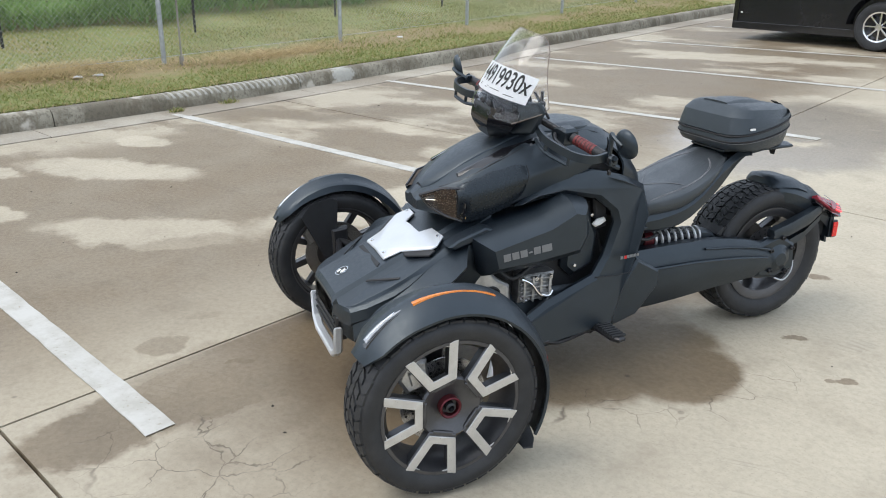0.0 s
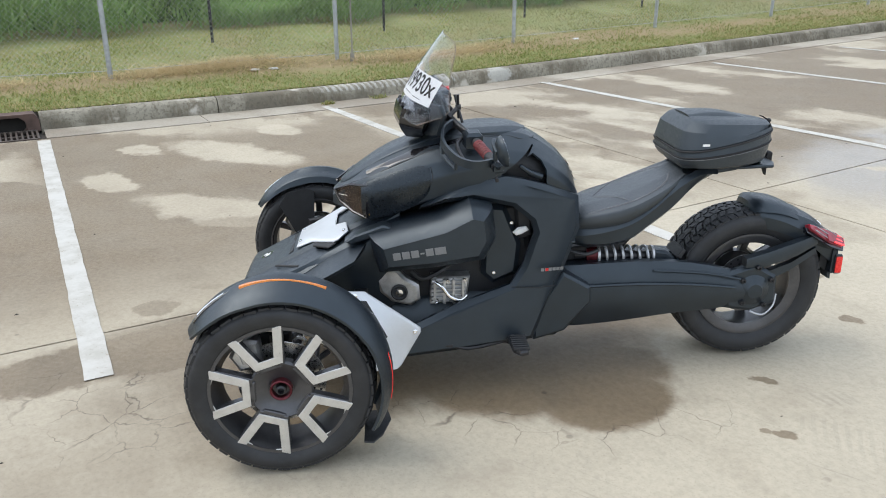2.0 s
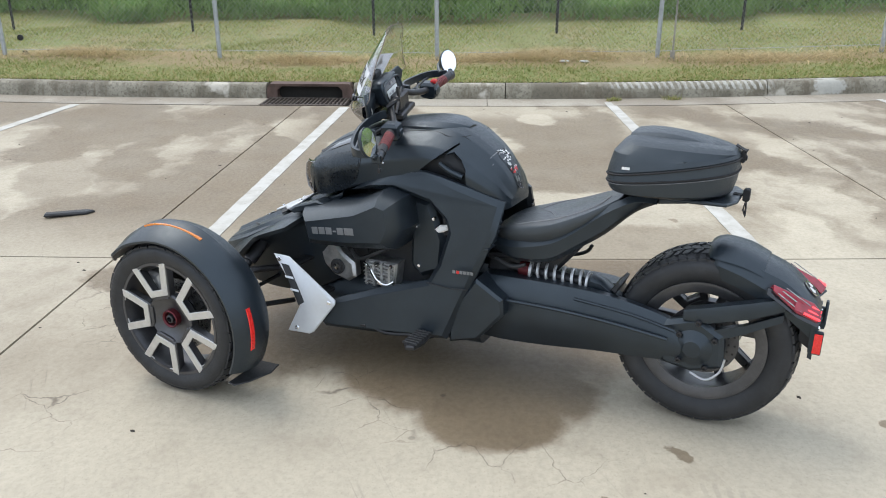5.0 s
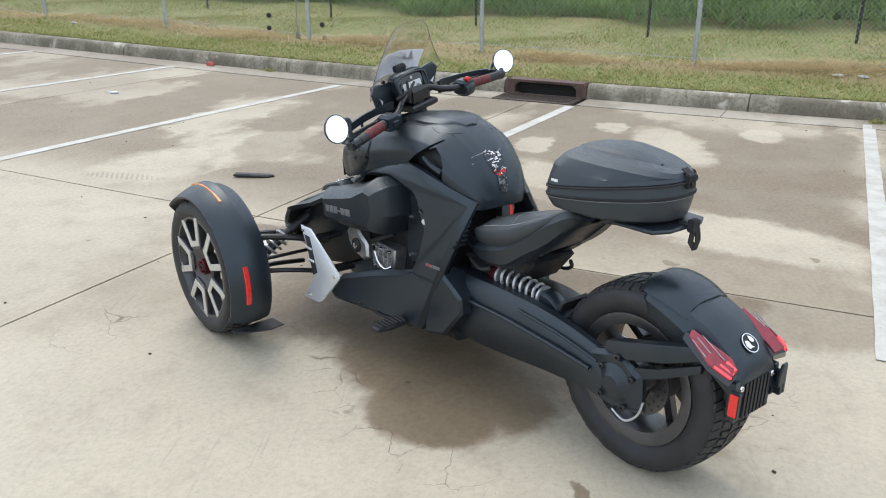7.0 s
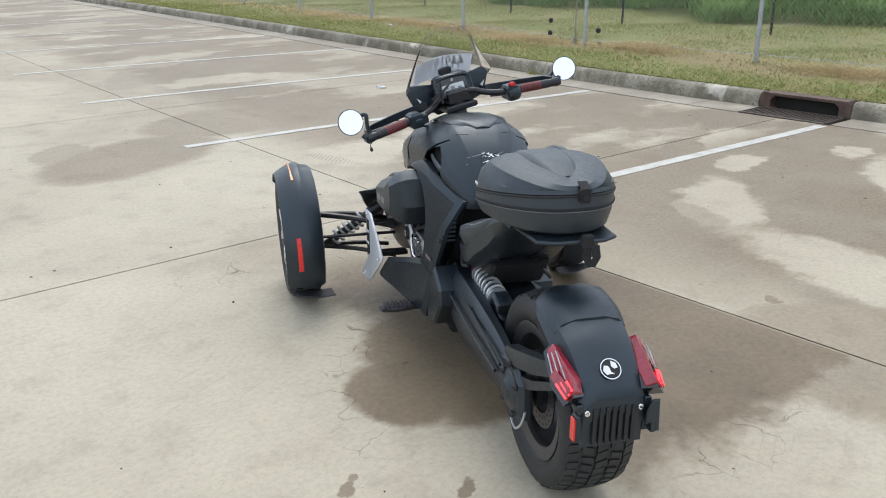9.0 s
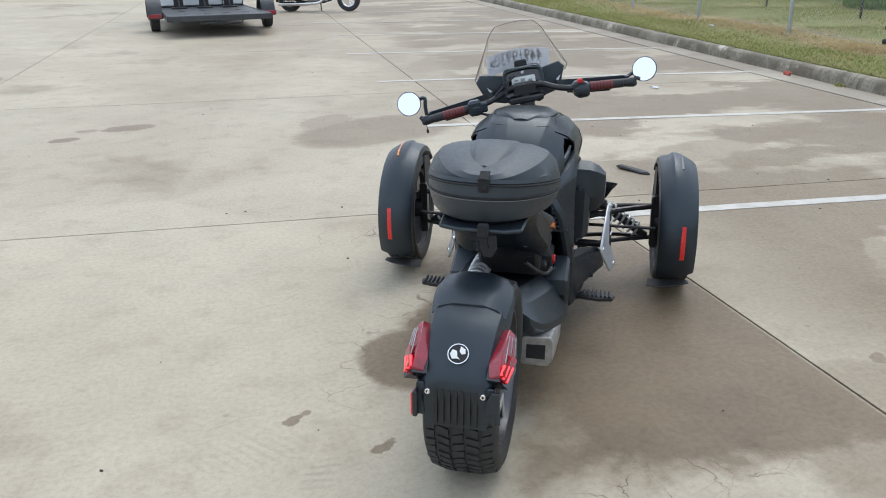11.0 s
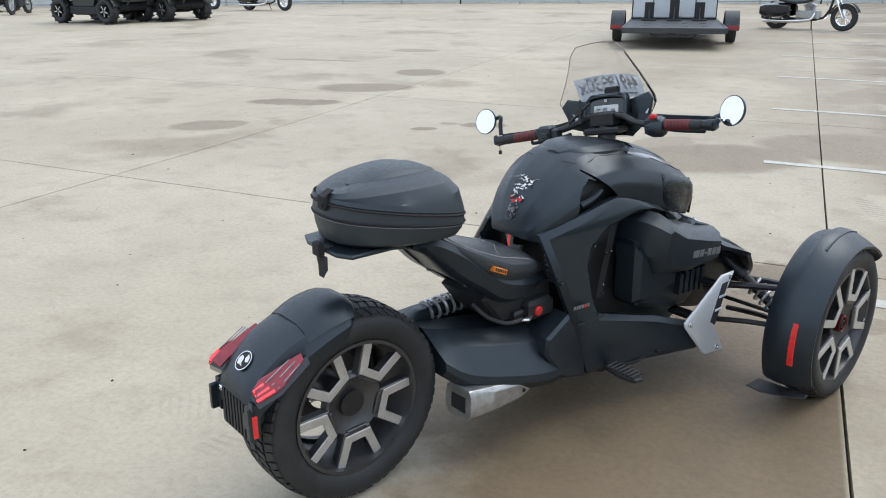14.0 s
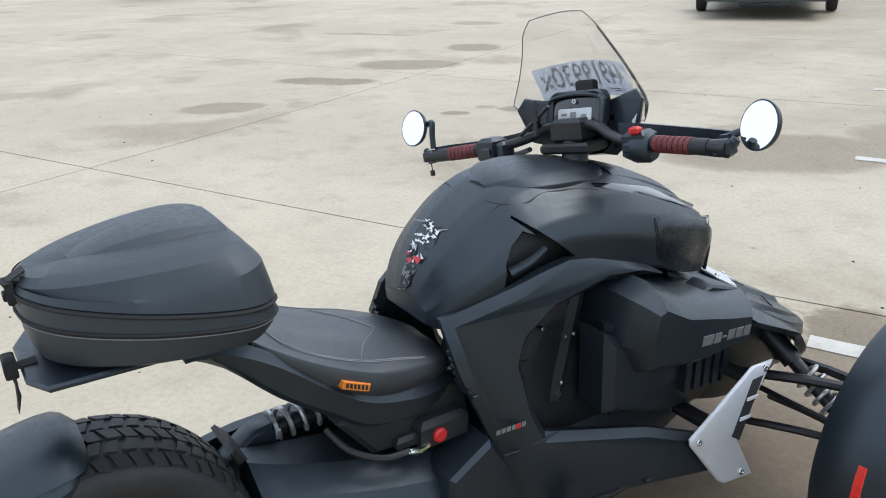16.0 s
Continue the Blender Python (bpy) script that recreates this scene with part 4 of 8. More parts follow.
def tyre_parts(parent, R, r, w, blocks, tread=0.006):
    """A tyre round the y axis: rounded sidewalls and tread blocks cut by grooves."""
    h = w / 2
    prof = [(r - 0.006, -h * 0.70), (r + 0.004, -h * 0.84), (r + (R - r) * 0.35, -h * 0.99), (r + (R - r) * 0.62, -h), (R - 0.022, -h * 0.93), (R - 0.010, -h * 0.82), (R - 0.003, -h * 0.6),
            (R, -h * 0.3), (R, h * 0.3), (R - 0.003, h * 0.6), (R - 0.010, h * 0.82), (R - 0.022, h * 0.93), (r + (R - r) * 0.62, h), (r + (R - r) * 0.35, h * 0.99), (r + 0.004, h * 0.84), (r - 0.006, h * 0.70)]
    base = lathe([(q - (tread if abs(y) < h * 0.9 and q > R - 0.03 else 0), y) for q, y in prof], 72)
    out = []
    # tread blocks: staggered rows
    rows = [(-0.88, -0.62, 0.5, 0.30), (-0.54, -0.23, 0.0, -0.45), (-0.15, 0.15, 0.5, 0.40), (0.23, 0.54, 0.15, -0.45), (0.62, 0.88, 0.5, 0.30)]
    for y0, y1, ph, slant in rows:
        for k in range(blocks):
            a0, a1 = (k + ph + 0.10 + 0.10 * (k % 2)) / blocks * 2 * math.pi, (k + ph + 0.88) / blocks * 2 * math.pi
            V = []
            sl = slant / blocks * 2 * math.pi
            cut = 0.06 * ((k * 7) % 3 - 1)
            for rad in (0.02, 0.0):
                for a, y in ((a0, y0 + cut * 0.3), (a1, y0), (a1 + sl, y1 + cut * 0.5), (a0 + sl * 0.6, y1)):
                    q = R - (0.010 * max(0, abs(y) - 0.45) / 0.35) - rad
                    V.append((q * math.cos(a), y * h, q * math.sin(a)))
            out.append((V, [(0, 1, 5, 4), (1, 2, 6, 5), (2, 3, 7, 6), (3, 0, 4, 7), (4, 5, 6, 7)]))
    part("tyre", base, M_RUBBER, parent)
    tagged(part("tread", join(*out), M_RUBBER, parent), "worn rubber tread blocks", "", "", "stuff")


def rim_parts(parent, r, w, face, s, ring=True):
    """Five paired spokes with machined faces. face: how far out the spoke faces lie; s: the side they show on."""
    h = w / 2
    barrel = [(r, -h), (r, -h * 0.8), (r - 0.018, -h * 0.72), (r - 0.022, h * 0.5), (r - 0.006, h * 0.86), (r - 0.004, h), (r + 0.006, h), (r + 0.008, h * 0.8), (r - 0.010, h * 0.45), (r - 0.010, -h * 0.7), (r + 0.006, -h * 0.85), (r + 0.006, -h)]
    part("rim", sided(lathe(barrel, 64), s), M_RIM, parent)
    dish = [(0.0001, face - 0.030), (0.05, face - 0.030), (0.07, face - 0.018), (0.092, face - 0.008), (0.098, face - 0.014), (0.095, face - 0.045), (0.0001, face - 0.05)]
    part("hub_dish", sided(lathe(dish, 40), s), M_RIM, parent)
    for k in range(5):
        a = 72 * k
        m = Matrix.Rotation(radians(a), 4, "Y")
        # arms of one pair; x runs outward
        arms, strips = [], []
        for t in (1, -1):
            p0, p1 = (0.080, 0.030 * t), (r - 0.008, 0.070 * t)
            q = 0.0145
            outline = [(p0[0], p0[1] - q), (p1[0], p1[1] - q), (p1[0], p1[1] + q), (p0[0], p0[1] + q)]
            arms.append(prism(outline, face - 0.036, face - 0.004, 0.003))
            strips.append(prism([(p0[0] + 0.012, p0[1] - q), (p1[0] + 0.004, p1[1] - q), (p1[0] + 0.004, p1[1] + q), (p0[0] + 0.012, p0[1] + q)], face - 0.005, face, 0.0012))
        for t in (1, -1):
            lip = [(r - 0.016, 0.056 * t), (r - 0.004, 0.058 * t), (r - 0.002, 0.034 * t), (r - 0.008, 0.036 * t)]
            strips.append(prism(lip if t > 0 else lip[::-1], face - 0.006, face - 0.0015, 0.001))
        strips.append(prism([(0.090, -0.044), (0.114, -0.038), (0.114, 0.038), (0.090, 0.044)], face - 0.005, face + 0.0005, 0.0012))
        arms.append(prism([(0.075, -0.034), (0.104, -0.034), (0.104, 0.034), (0.075, 0.034)], face - 0.036, face - 0.004, 0.003))
        part("spoke", sided(moved(join(*arms), m), s), M_RIM, parent)
        part("machined_spoke_face", sided(moved(join(*strips), m), s), M_FACE, parent, "bright machined aluminium face")
    if ring:
        part("hub_ring", sided(lathe([(0.026, face - 0.03), (0.034, face - 0.03), (0.034, face - 0.008), (0.031, face - 0.005), (0.026, face - 0.010)], 28), s), M_ANOD, parent, "red anodised hub ring")
        part("hub_nut", sided(lathe([(0.0001, face - 0.03), (0.017, face - 0.03), (0.016, face - 0.008), (0.010, face - 0.005), (0.008, face - 0.02), (0.0001, face - 0.02)], 12), s), M_STEEL, parent)


def disc_parts(parent, y, s, R=0.135, metal=None):
    part("brake_disc", sided(lathe([(R * 0.62, y), (R, y), (R, y - 0.005), (R * 0.62, y - 0.005)], 48), s), metal or M_DISC, parent)
    holes = [moved(lathe([(0.0001, 0), (0.004, 0), (0.004, 0.0006), (0.0001, 0.0006)], 8), Matrix.Translation((q * math.cos(a), y + 0.0002, q * math.sin(a)))) for q in (R * 0.74, R * 0.9) for a in np.linspace(0, 2 * math.pi, 22, endpoint=False)]
    tagged(part("disc_hole", sided(join(*holes), s), M_DEEP, parent), "rows of drilled holes", "", "", "stuff")


def front_wheel(s):
    m = pose(0.018 if s > 0 else 0.004, 0.664 * s, 0.272 if s > 0 else 0.262, 0, 0, 2)
    w = new("front_wheel")
    w.parent, w.matrix_basis = bike, LEVEL @ m
    tyre_parts(w, 0.291, 0.211, 0.160, 44)
    rim_parts(w, 0.2100, 0.138, 0.070, s)
    disc_parts(w, 0.005, s)
    cal = [(0.05, 0.07), (0.12, 0.05), (0.15, 0.10), (0.12, 0.16), (0.06, 0.15)]
    part("brake_caliper", sided(join(prism(cal, -0.03, 0.03, 0.010), prism([(0.07, 0.09), (0.11, 0.08), (0.12, 0.12), (0.08, 0.13)], 0.03, 0.038, 0.003)), s), M_ALU, w)
    part("upright", sided(join(lathe([(0.0001, -0.08), (0.045, -0.08), (0.05, -0.02), (0.0001, -0.02)], 20), prism([(-0.03, -0.12), (0.03, -0.12), (0.04, 0.13), (-0.03, 0.14)], -0.10, -0.06, 0.008)), s), M_STEEL, w)
    return w


def fender_radius(a):
    """Radius of the front mudguard's shoulder at the angle a, from ahead over the top to behind."""
    return 0.322 + 0.012 * math.sin(radians(min(90, max(0, (a - 34) * 1.5)))) - 0.004 * max(0, a - 150) / 66


def fender_mesh(s):
    """The front mudguard: a crowned channel swept over the wheel, its outer side sloping down to the rim."""
    rings = []
    for a in np.linspace(35, 208, 48):
        t = (a - 35) / 181
        R = fender_radius(a)
        end = min(1.0, 0.55 + 8 * t)
        wo, wi = 0.088 * end, 0.085 * end
        ridge = 0.014 * math.exp(-((a - 98) / 36) ** 2)
        drop = 0.034 * min(1, 0.35 + 3 * t) * (1 - 0.45 * max(0, t - 0.5))
        prof = [(R - drop - 0.004, wo), (R - drop + 0.004, wo + 0.002), (R - drop * 0.55, wo - 0.012), (R - drop * 0.12, 0.052 * end), (R + 0.003 + ridge * 0.35, 0.030 * end), (R + 0.006 + ridge, 0.004), (R + 0.007 + ridge, -0.016), (R + 0.006, -0.030),
                (R + 0.001, -wi + 0.022), (R - 0.008, -wi + 0.006), (R - drop, -wi), (R - drop, -wi + 0.005), (R - 0.014, -wi + 0.012), (R - 0.006, -0.02), (R - 0.008, 0.03), (R - drop * 0.7 - 0.004, wo - 0.014), (R - drop - 0.004, wo - 0.005)]
        c, q = math.cos(radians(a)), math.sin(radians(a))
        rings.append([(r * c, y, r * q) for r, y in prof])
    return sided(loft(rings), s)


def strip_on_arc(a0, a1, R, y0, y1, t, s, n=14, taper=0.0, taper2=0.0):
    rings = []
    for a in np.linspace(a0, a1, n):
        u = (a - a0) / (a1 - a0)
        k0, k1 = y0 + (y1 - y0) * 0.5 * taper * u, y1 - (y1 - y0) * 0.5 * taper * u
        k0, k1 = k0 + (y1 - y0) * 0.5 * taper2 * (1 - u), k1 - (y1 - y0) * 0.5 * taper2 * (1 - u)
        c, q = math.cos(radians(a)), math.sin(radians(a))
        rr = R(a) if callable(R) else R
        rings.append([((rr + d) * c, y, (rr + d) * q) for d, y in ((0, k0), (t, k0 + 0.002), (t, k1 - 0.002), (0, k1))])
    return sided(loft(rings), s)


def front_fender(s):
    f = part("front_fender", fender_mesh(s), M_BLACK, bike)
    f.matrix_basis = LEVEL @ pose(0.014 if s > 0 else 0.0, 0.662 * s, 0.272 if s > 0 else 0.258, 0, 0, 2)
    R = fender_radius
    part("side_reflector", strip_on_arc(72, 115, lambda a: R(a) + 0.006, 0.002, 0.034, 0.007, s, 16, 0.45, 0.45), M_ORANGE if s > 0 else M_BLACK, f, "long amber side reflector" if s > 0 else "")
    part("turn_signal", strip_on_arc(44, 66, lambda a: R(a) - 0.002, -0.012, 0.030, 0.012, s, 10, 0.55, 0.35), M_CLEARLENS, f, "clear faceted turn signal")
    part("signal_trim", strip_on_arc(45, 63, lambda a: R(a) + 0.0085, 0.004, 0.009, 0.003, s, 8), M_CHROME, f)
    part("signal_rim", strip_on_arc(42, 68, lambda a: R(a) - 0.003, -0.024, 0.038, 0.010, s, 10, 0.42, 0.22), M_GLOSS, f)
    part("rear_reflector", strip_on_arc(164, 191, lambda a: R(a) + 0.0020, 0.010, 0.040, 0.0026, s, 8, 0.2, 0.2), M_RED, f, "upright red rear reflector")
    flap = [(-0.245, 0.070), (-0.275, 0.074), (-0.305, 0.03), (-0.335, -0.06), (-0.325, -0.12), (-0.250, -0.11)]
    part("mud_flap", sided(moved(prism(flap, -0.006, 0.0, 0.002, "z"), Matrix.Translation((0.004, 0, -0.180)) @ Matrix.Rotation(radians(-3), 4, "Y")), s), M_RUBBER, f, "flat dusty mud flap")
    part("fender_stay", sided(prism([(-0.03, -0.05), (0.04, -0.05), (0.10, 0.06), (0.17, 0.20), (0.13, 0.255), (0.04, 0.275), (0.01, 0.26), (0.02, 0.10), (-0.04, 0.02)], -0.082, -0.075, 0.002), s), M_DEEP, f)


for s, _ in SIDES:
    front_wheel(s)
    front_fender(s)


def suspension(s):
    for z0, z1, z2, r in ((0.195, 0.15, 0.17, 0.011), (0.355, 0.285, 0.315, 0.014)):
        part("suspension_arm", join(tube([(0.01, 0.57 * s, z0), (0.05, 0.40 * s, (z0 + z1) / 2 + 0.012), (0.09, 0.22 * s, z1)], r, 8, 3), tube([(0.01, 0.57 * s, z0), (-0.07, 0.40 * s, (z0 + z2) / 2 + 0.012), (-0.14, 0.22 * s, z2)], r, 8, 3)), M_STEEL, bike)
    part("tie_rod", tube([(-0.08, 0.58 * s, 0.27), (-0.06, 0.2 * s, 0.26)], 0.008, 8), M_STEEL, bike)
    sh = new("front_shock")
    sh.parent = bike
    part("damper", tube([(0.01, 0.54 * s, 0.20), (-0.02, 0.23 * s, 0.42)], [0.020, 0.018], 12), M_STEEL, sh)
    part("spring", coil((0.01, 0.50 * s, 0.228), (-0.005, 0.36 * s, 0.328), 0.034, 0.006, 6), M_SPRING, sh)
    part("reservoir", tube([(-0.012, 0.33 * s, 0.35), (-0.022, 0.23 * s, 0.42)], 0.028, 12), M_STEEL, sh)


for s, _ in SIDES:
    suspension(s)

# nose and hood
nose_st = []
for x, zb, hb, hs, zs, ht, zt in ((0.205, 0.29, 0.09, 0.15, 0.33, 0.14, 0.380), (0.17, 0.25, 0.17, 0.225, 0.34, 0.215, 0.396), (0.10, 0.22, 0.20, 0.25, 0.38, 0.235, 0.430),
                                 (0.0, 0.20, 0.20, 0.26, 0.42, 0.25, 0.478), (-0.12, 0.20, 0.19, 0.255, 0.47, 0.23, 0.535), (-0.26, 0.24, 0.17, 0.24, 0.52, 0.18, 0.602), (-0.36, 0.30, 0.16, 0.22, 0.56, 0.16, 0.64)):
    nose_st.append((x, [(0, zb), (hb, zb), (hs, zs), (hs * 0.99, zs + (zt - zs) * 0.55), (ht, zt - 0.006), (ht * 0.6, zt), (0, zt)]))
part("front_nose", body(nose_st, 4, 2, 0.07), M_BLACK, bike, "", 24)
part("front_grille", join(prism([(-0.13, 0.23), (0.13, 0.23), (0.17, 0.33), (0.10, 0.37), (-0.10, 0.37), (-0.17, 0.33)], 0.16, 0.206, 0.006, "x"), *[box(0.20, 0.212, -0.14, 0.14, z, z + 0.008, 0.002) for z in (0.25, 0.275, 0.30, 0.325)]), M_DEEP, bike)
part("skid_lip", join(prism([(-0.17, 0.20), (-0.12, 0.165), (0.12, 0.165), (0.17, 0.20), (0.186, 0.30), (0.174, 0.30), (0.155, 0.215), (0.11, 0.19), (-0.11, 0.19), (-0.155, 0.215), (-0.174, 0.30), (-0.186, 0.30)], 0.190, 0.222, 0.006, "x")), M_SILVER, bike, "pale silver chin lip")


def on_hood(x):
    return 0.492 - 0.477 * x


def hood_plate(poly, thick, lift=0.0, ch=0.003):
    """A plate that lies on the hood's slope: poly in (x, y)."""
    V, F = prism(poly, 0, thick, ch, "z")
    return [(x, y, on_hood(x) + lift + z - 0.45 * y * y) for x, y, z in V], F


def mirrored(half):
    """A closed outline from its half on the side of positive y, from ahead to behind."""
    return half + [(x, -y) for x, y in reversed(half) if abs(y) > 1e-5]


def hood_shell():
    """The hood: a creased lid, its side edges turned down."""
    rings = []
    for x, h in ((0.212, 0.120), (0.198, 0.185), (0.176, 0.238), (0.125, 0.262), (0.035, 0.280), (-0.02, 0.276), (-0.065, 0.262), (-0.12, 0.236), (-0.18, 0.206), (-0.25, 0.190), (-0.36, 0.17)):
        z = on_hood(x) - (0.010 if x > 0.205 else 0)
        half = [(h - 0.012, z - 0.45 * h * h - 0.062), (h, z - 0.45 * h * h - 0.046), (h - 0.004, z - 0.45 * h * h - 0.010), (h - 0.018, z - 0.45 * h * h), (0.135, z - 0.008), (0.122, z + 0.006), (0.06, z + 0.009), (0.0, z + 0.010)]
        loop = half + [(-y, w) for y, w in reversed(half[:-1])]
        under = [(y * 0.96, w - 0.012) for y, w in reversed(loop)][1:-1]
        rings.append([(x, y, w) for y, w in loop + under])
    return loft(rings)


part("front_hood", hood_shell(), M_BLACK, bike, "", 20)
part("hood_panel", hood_plate(mirrored([(0.018, 0.0), (0.018, 0.104), (-0.040, 0.116), (-0.122, 0.204), (-0.140, 0.208), (-0.176, 0.176), (-0.166, 0.095), (-0.126, 0.070), (-0.126, 0.0)]), 0.010, 0.014), M_SILVER, bike, "pale silver hood panel")
# Slots and recesses: dark plates laid on the hood for their shade.
part("hood_slot", hood_plate([(0.046, -0.115), (0.046, 0.115), (0.032, 0.105), (0.032, -0.105)], 0.004, 0.011, 0.001), M_DEEP, bike)
for s, _ in SIDES:
    part("hood_recess", sided(hood_plate([(-0.048, 0.104), (-0.046, 0.150), (-0.108, 0.222), (-0.132, 0.214)], 0.006, 0.010, 0.001), s), M_DEEP, bike)
    part("hood_slot", sided(hood_plate([(0.096, 0.148), (0.090, 0.145), (0.000, 0.232), (0.004, 0.238)], 0.005, 0.004, 0.001), s), M_DEEP, bike)
    flank = []
    for x, h in ((0.150, 0.225), (0.06, 0.250), (-0.03, 0.250), (-0.12, 0.222), (-0.20, 0.190), (-0.26, 0.170)):
        z = on_hood(x) - 0.45 * h * h - 0.035
        low = 0.262 + 0.10 * max(0.0, -x)
        flank.append([(x, h, z), (x, h + 0.004, z - 0.03), (x, h * 0.86, (z + low) / 2), (x, h * 0.66, low), (x, 0.08, low), (x, 0.08, z)])
    part("nose_flank", sided(loft(flank), s), M_BLACK, bike, "", 20)
    # shoulder between the hood's edge and the mudguard
    inner = [(0.170, 0.228, 0.345), (0.10, 0.262, 0.385), (0.02, 0.278, 0.432), (-0.06, 0.262, 0.478), (-0.15, 0.230, 0.530), (-0.26, 0.200, 0.575)]
    outer = [(0.165, 0.245, 0.280), (0.09, 0.300, 0.330), (0.01, 0.345, 0.395), (-0.07, 0.372, 0.462), (-0.118, 0.385, 0.492), (-0.20, 0.330, 0.520)]
    part("nose_shoulder", sided(loft([[p, q, (q[0], q[1] - 0.012, q[2] - 0.016), (p[0], p[1] - 0.012, p[2] - 0.02)] for p, q in zip([tuple(v) for v in spline(inner, 3)], [tuple(v) for v in spline(outer, 3)])]), s), M_BLACK, bike)
    part("hood_wing", sided(prism([(-0.165, 0.566), (-0.20, 0.588), (-0.30, 0.622), (-0.33, 0.612), (-0.27, 0.580), (-0.19, 0.556)], 0.19, 0.258, 0.006), s), M_BLACK, bike)
    for x, y in ((-0.160, 0.165), (0.005, 0.070)):
        part("hood_bolt", bolt((x, y * s, on_hood(x) + 0.023 - 0.45 * y * y), (0.43, 0, 0.9), 0.006), M_CHROME, bike)


def badge(name, m, r, parent):
    b = part(name, moved(lathe([(0.0001, 0), (r, 0), (r, 0.003), (0.0001, 0.004)], 28, "z"), m), M_INK, parent, "round black emblem with white shapes")
    part("emblem_rim", moved(lathe([(r * 0.93, 0.002), (r * 1.03, 0.002), (r * 1.03, 0.0045), (r * 0.93, 0.0045)], 32, "z"), m), M_CHROME, b)
    swoosh = [(0.75, 2.4), (0.80, 1.7), (0.70, 1.0), (0.35, 0.6), (0.10, 1.2), (0.30, 3.0), (0.62, 3.6), (0.50, 2.9)]
    part("emblem_shape", moved(prism([(r * q * math.cos(a), r * q * math.sin(a)) for q, a in swoosh], 0.004, 0.0052, 0, "z"), m), M_WHITE, b)
    part("emblem_shape", moved(prism([(r * q * math.cos(a), r * q * math.sin(a)) for q, a in ((0.25, -0.4), (0.78, -0.2), (0.80, -0.9), (0.70, -1.5), (0.35, -1.7))], 0.004, 0.0052, 0, "z"), m), M_WHITE, b)


badge("emblem", Matrix.Translation((0.140, 0.0, on_hood(0.140) + 0.008)) @ pose(0, 0, 0, 0, 25.5, 0), 0.024, bike)

# tank cover and headlamp pods
tank_st = []
for x, zb, hs, zs, hc, zc, ht, zt in ((-0.120, 0.652, 0.062, 0.672, 0.050, 0.686, 0.030, 0.697), (-0.185, 0.640, 0.126, 0.700, 0.108, 0.733, 0.060, 0.752), (-0.26, 0.635, 0.190, 0.705, 0.160, 0.775, 0.088, 0.808), (-0.36, 0.655, 0.214, 0.738, 0.170, 0.818, 0.100, 0.858),
                                      (-0.47, 0.690, 0.220, 0.772, 0.164, 0.860, 0.106, 0.896), (-0.58, 0.715, 0.217, 0.800, 0.158, 0.884, 0.110, 0.918), (-0.70, 0.720, 0.211, 0.822, 0.150, 0.893, 0.110, 0.928), (-0.78, 0.705, 0.204, 0.820, 0.144, 0.886, 0.105, 0.922), (-0.84, 0.690, 0.195, 0.800, 0.137, 0.868, 0.098, 0.903),
                                      (-0.920, 0.662, 0.168, 0.752, 0.120, 0.814, 0.084, 0.852), (-0.972, 0.650, 0.140, 0.714, 0.100, 0.764, 0.070, 0.800), (-1.003, 0.648, 0.112, 0.684, 0.080, 0.716, 0.052, 0.748), (-1.018, 0.655, 0.084, 0.668, 0.058, 0.688, 0.038, 0.708)):
    tank_st.append((x, [(0, zb), (hs * 0.93, zb), (hs, zs), ((hs + hc) / 2 + 0.008, (zs + zc) / 2 + 0.006), (hc, zc), (ht, zt - 0.010), (ht * 0.5, zt - 0.001), (0, zt)]))
VENT = [(-0.735, 0.770), (-0.808, 0.842), (-0.832, 0.851), (-0.862, 0.826), (-0.882, 0.790), (-0.885, 0.733)]
CRACK = [(-0.714, 0.780), (-0.748, 0.777), (-0.838, 0.872), (-0.834, 0.876)]
tank = part("tank_cover", skin(body(tank_st, 6, 2, 0.13), [VENT, CRACK], 0.008), M_BLACK, bike, "", 24)
# Near-black core stands for the shade inside the vent and the crack.
part("tank_core", body([(x, [(y * 0.80, z - 0.030 * k / 7) for k, (y, z) in enumerate(h)]) for x, h in tank_st[1:-1]], 3), M_DEEP, bike)


def tank_y(x, z):
    """Half width of the tank cover at x and height z."""
    xs = [-q[0] for q in tank_st]
    prof = [(float(np.interp(-x, xs, [q[1][i][0] for q in tank_st])), float(np.interp(-x, xs, [q[1][i][1] for q in tank_st]))) for i in range(1, 8)]
    return float(np.interp(z, [q[1] for q in prof], [q[0] for q in prof]))


def tank_z(x, y):
    """Height of the tank cover at x and half width y, on its upper side."""
    xs = [-q[0] for q in tank_st]
    prof = [(float(np.interp(-x, xs, [q[1][i][0] for q in tank_st])), float(np.interp(-x, xs, [q[1][i][1] for q in tank_st]))) for i in range(2, 8)][::-1]
    return float(np.interp(y, [q[0] for q in prof], [q[1] for q in prof]))


def on_tank(x):
    return float(np.interp(-x, [-s[0] for s in tank_st], [s[1][-1][1] for s in tank_st]))


cap_st = []
for x, h in ((-0.50, 0.07), (-0.55, 0.105), (-0.64, 0.125), (-0.72, 0.122), (-0.78, 0.090), (-0.825, 0.035)):
    z = on_tank(x)
    cap_st.append((x, [(0, z - 0.02), (h, z - 0.024), (h * 1.0, z - 0.008), (h * 0.7, z + 0.006), (0, z + 0.010)]))
part("tank_top", body(cap_st, 5, 2, 0.10), M_BLACK, bike, "", 28)
spine_st = []
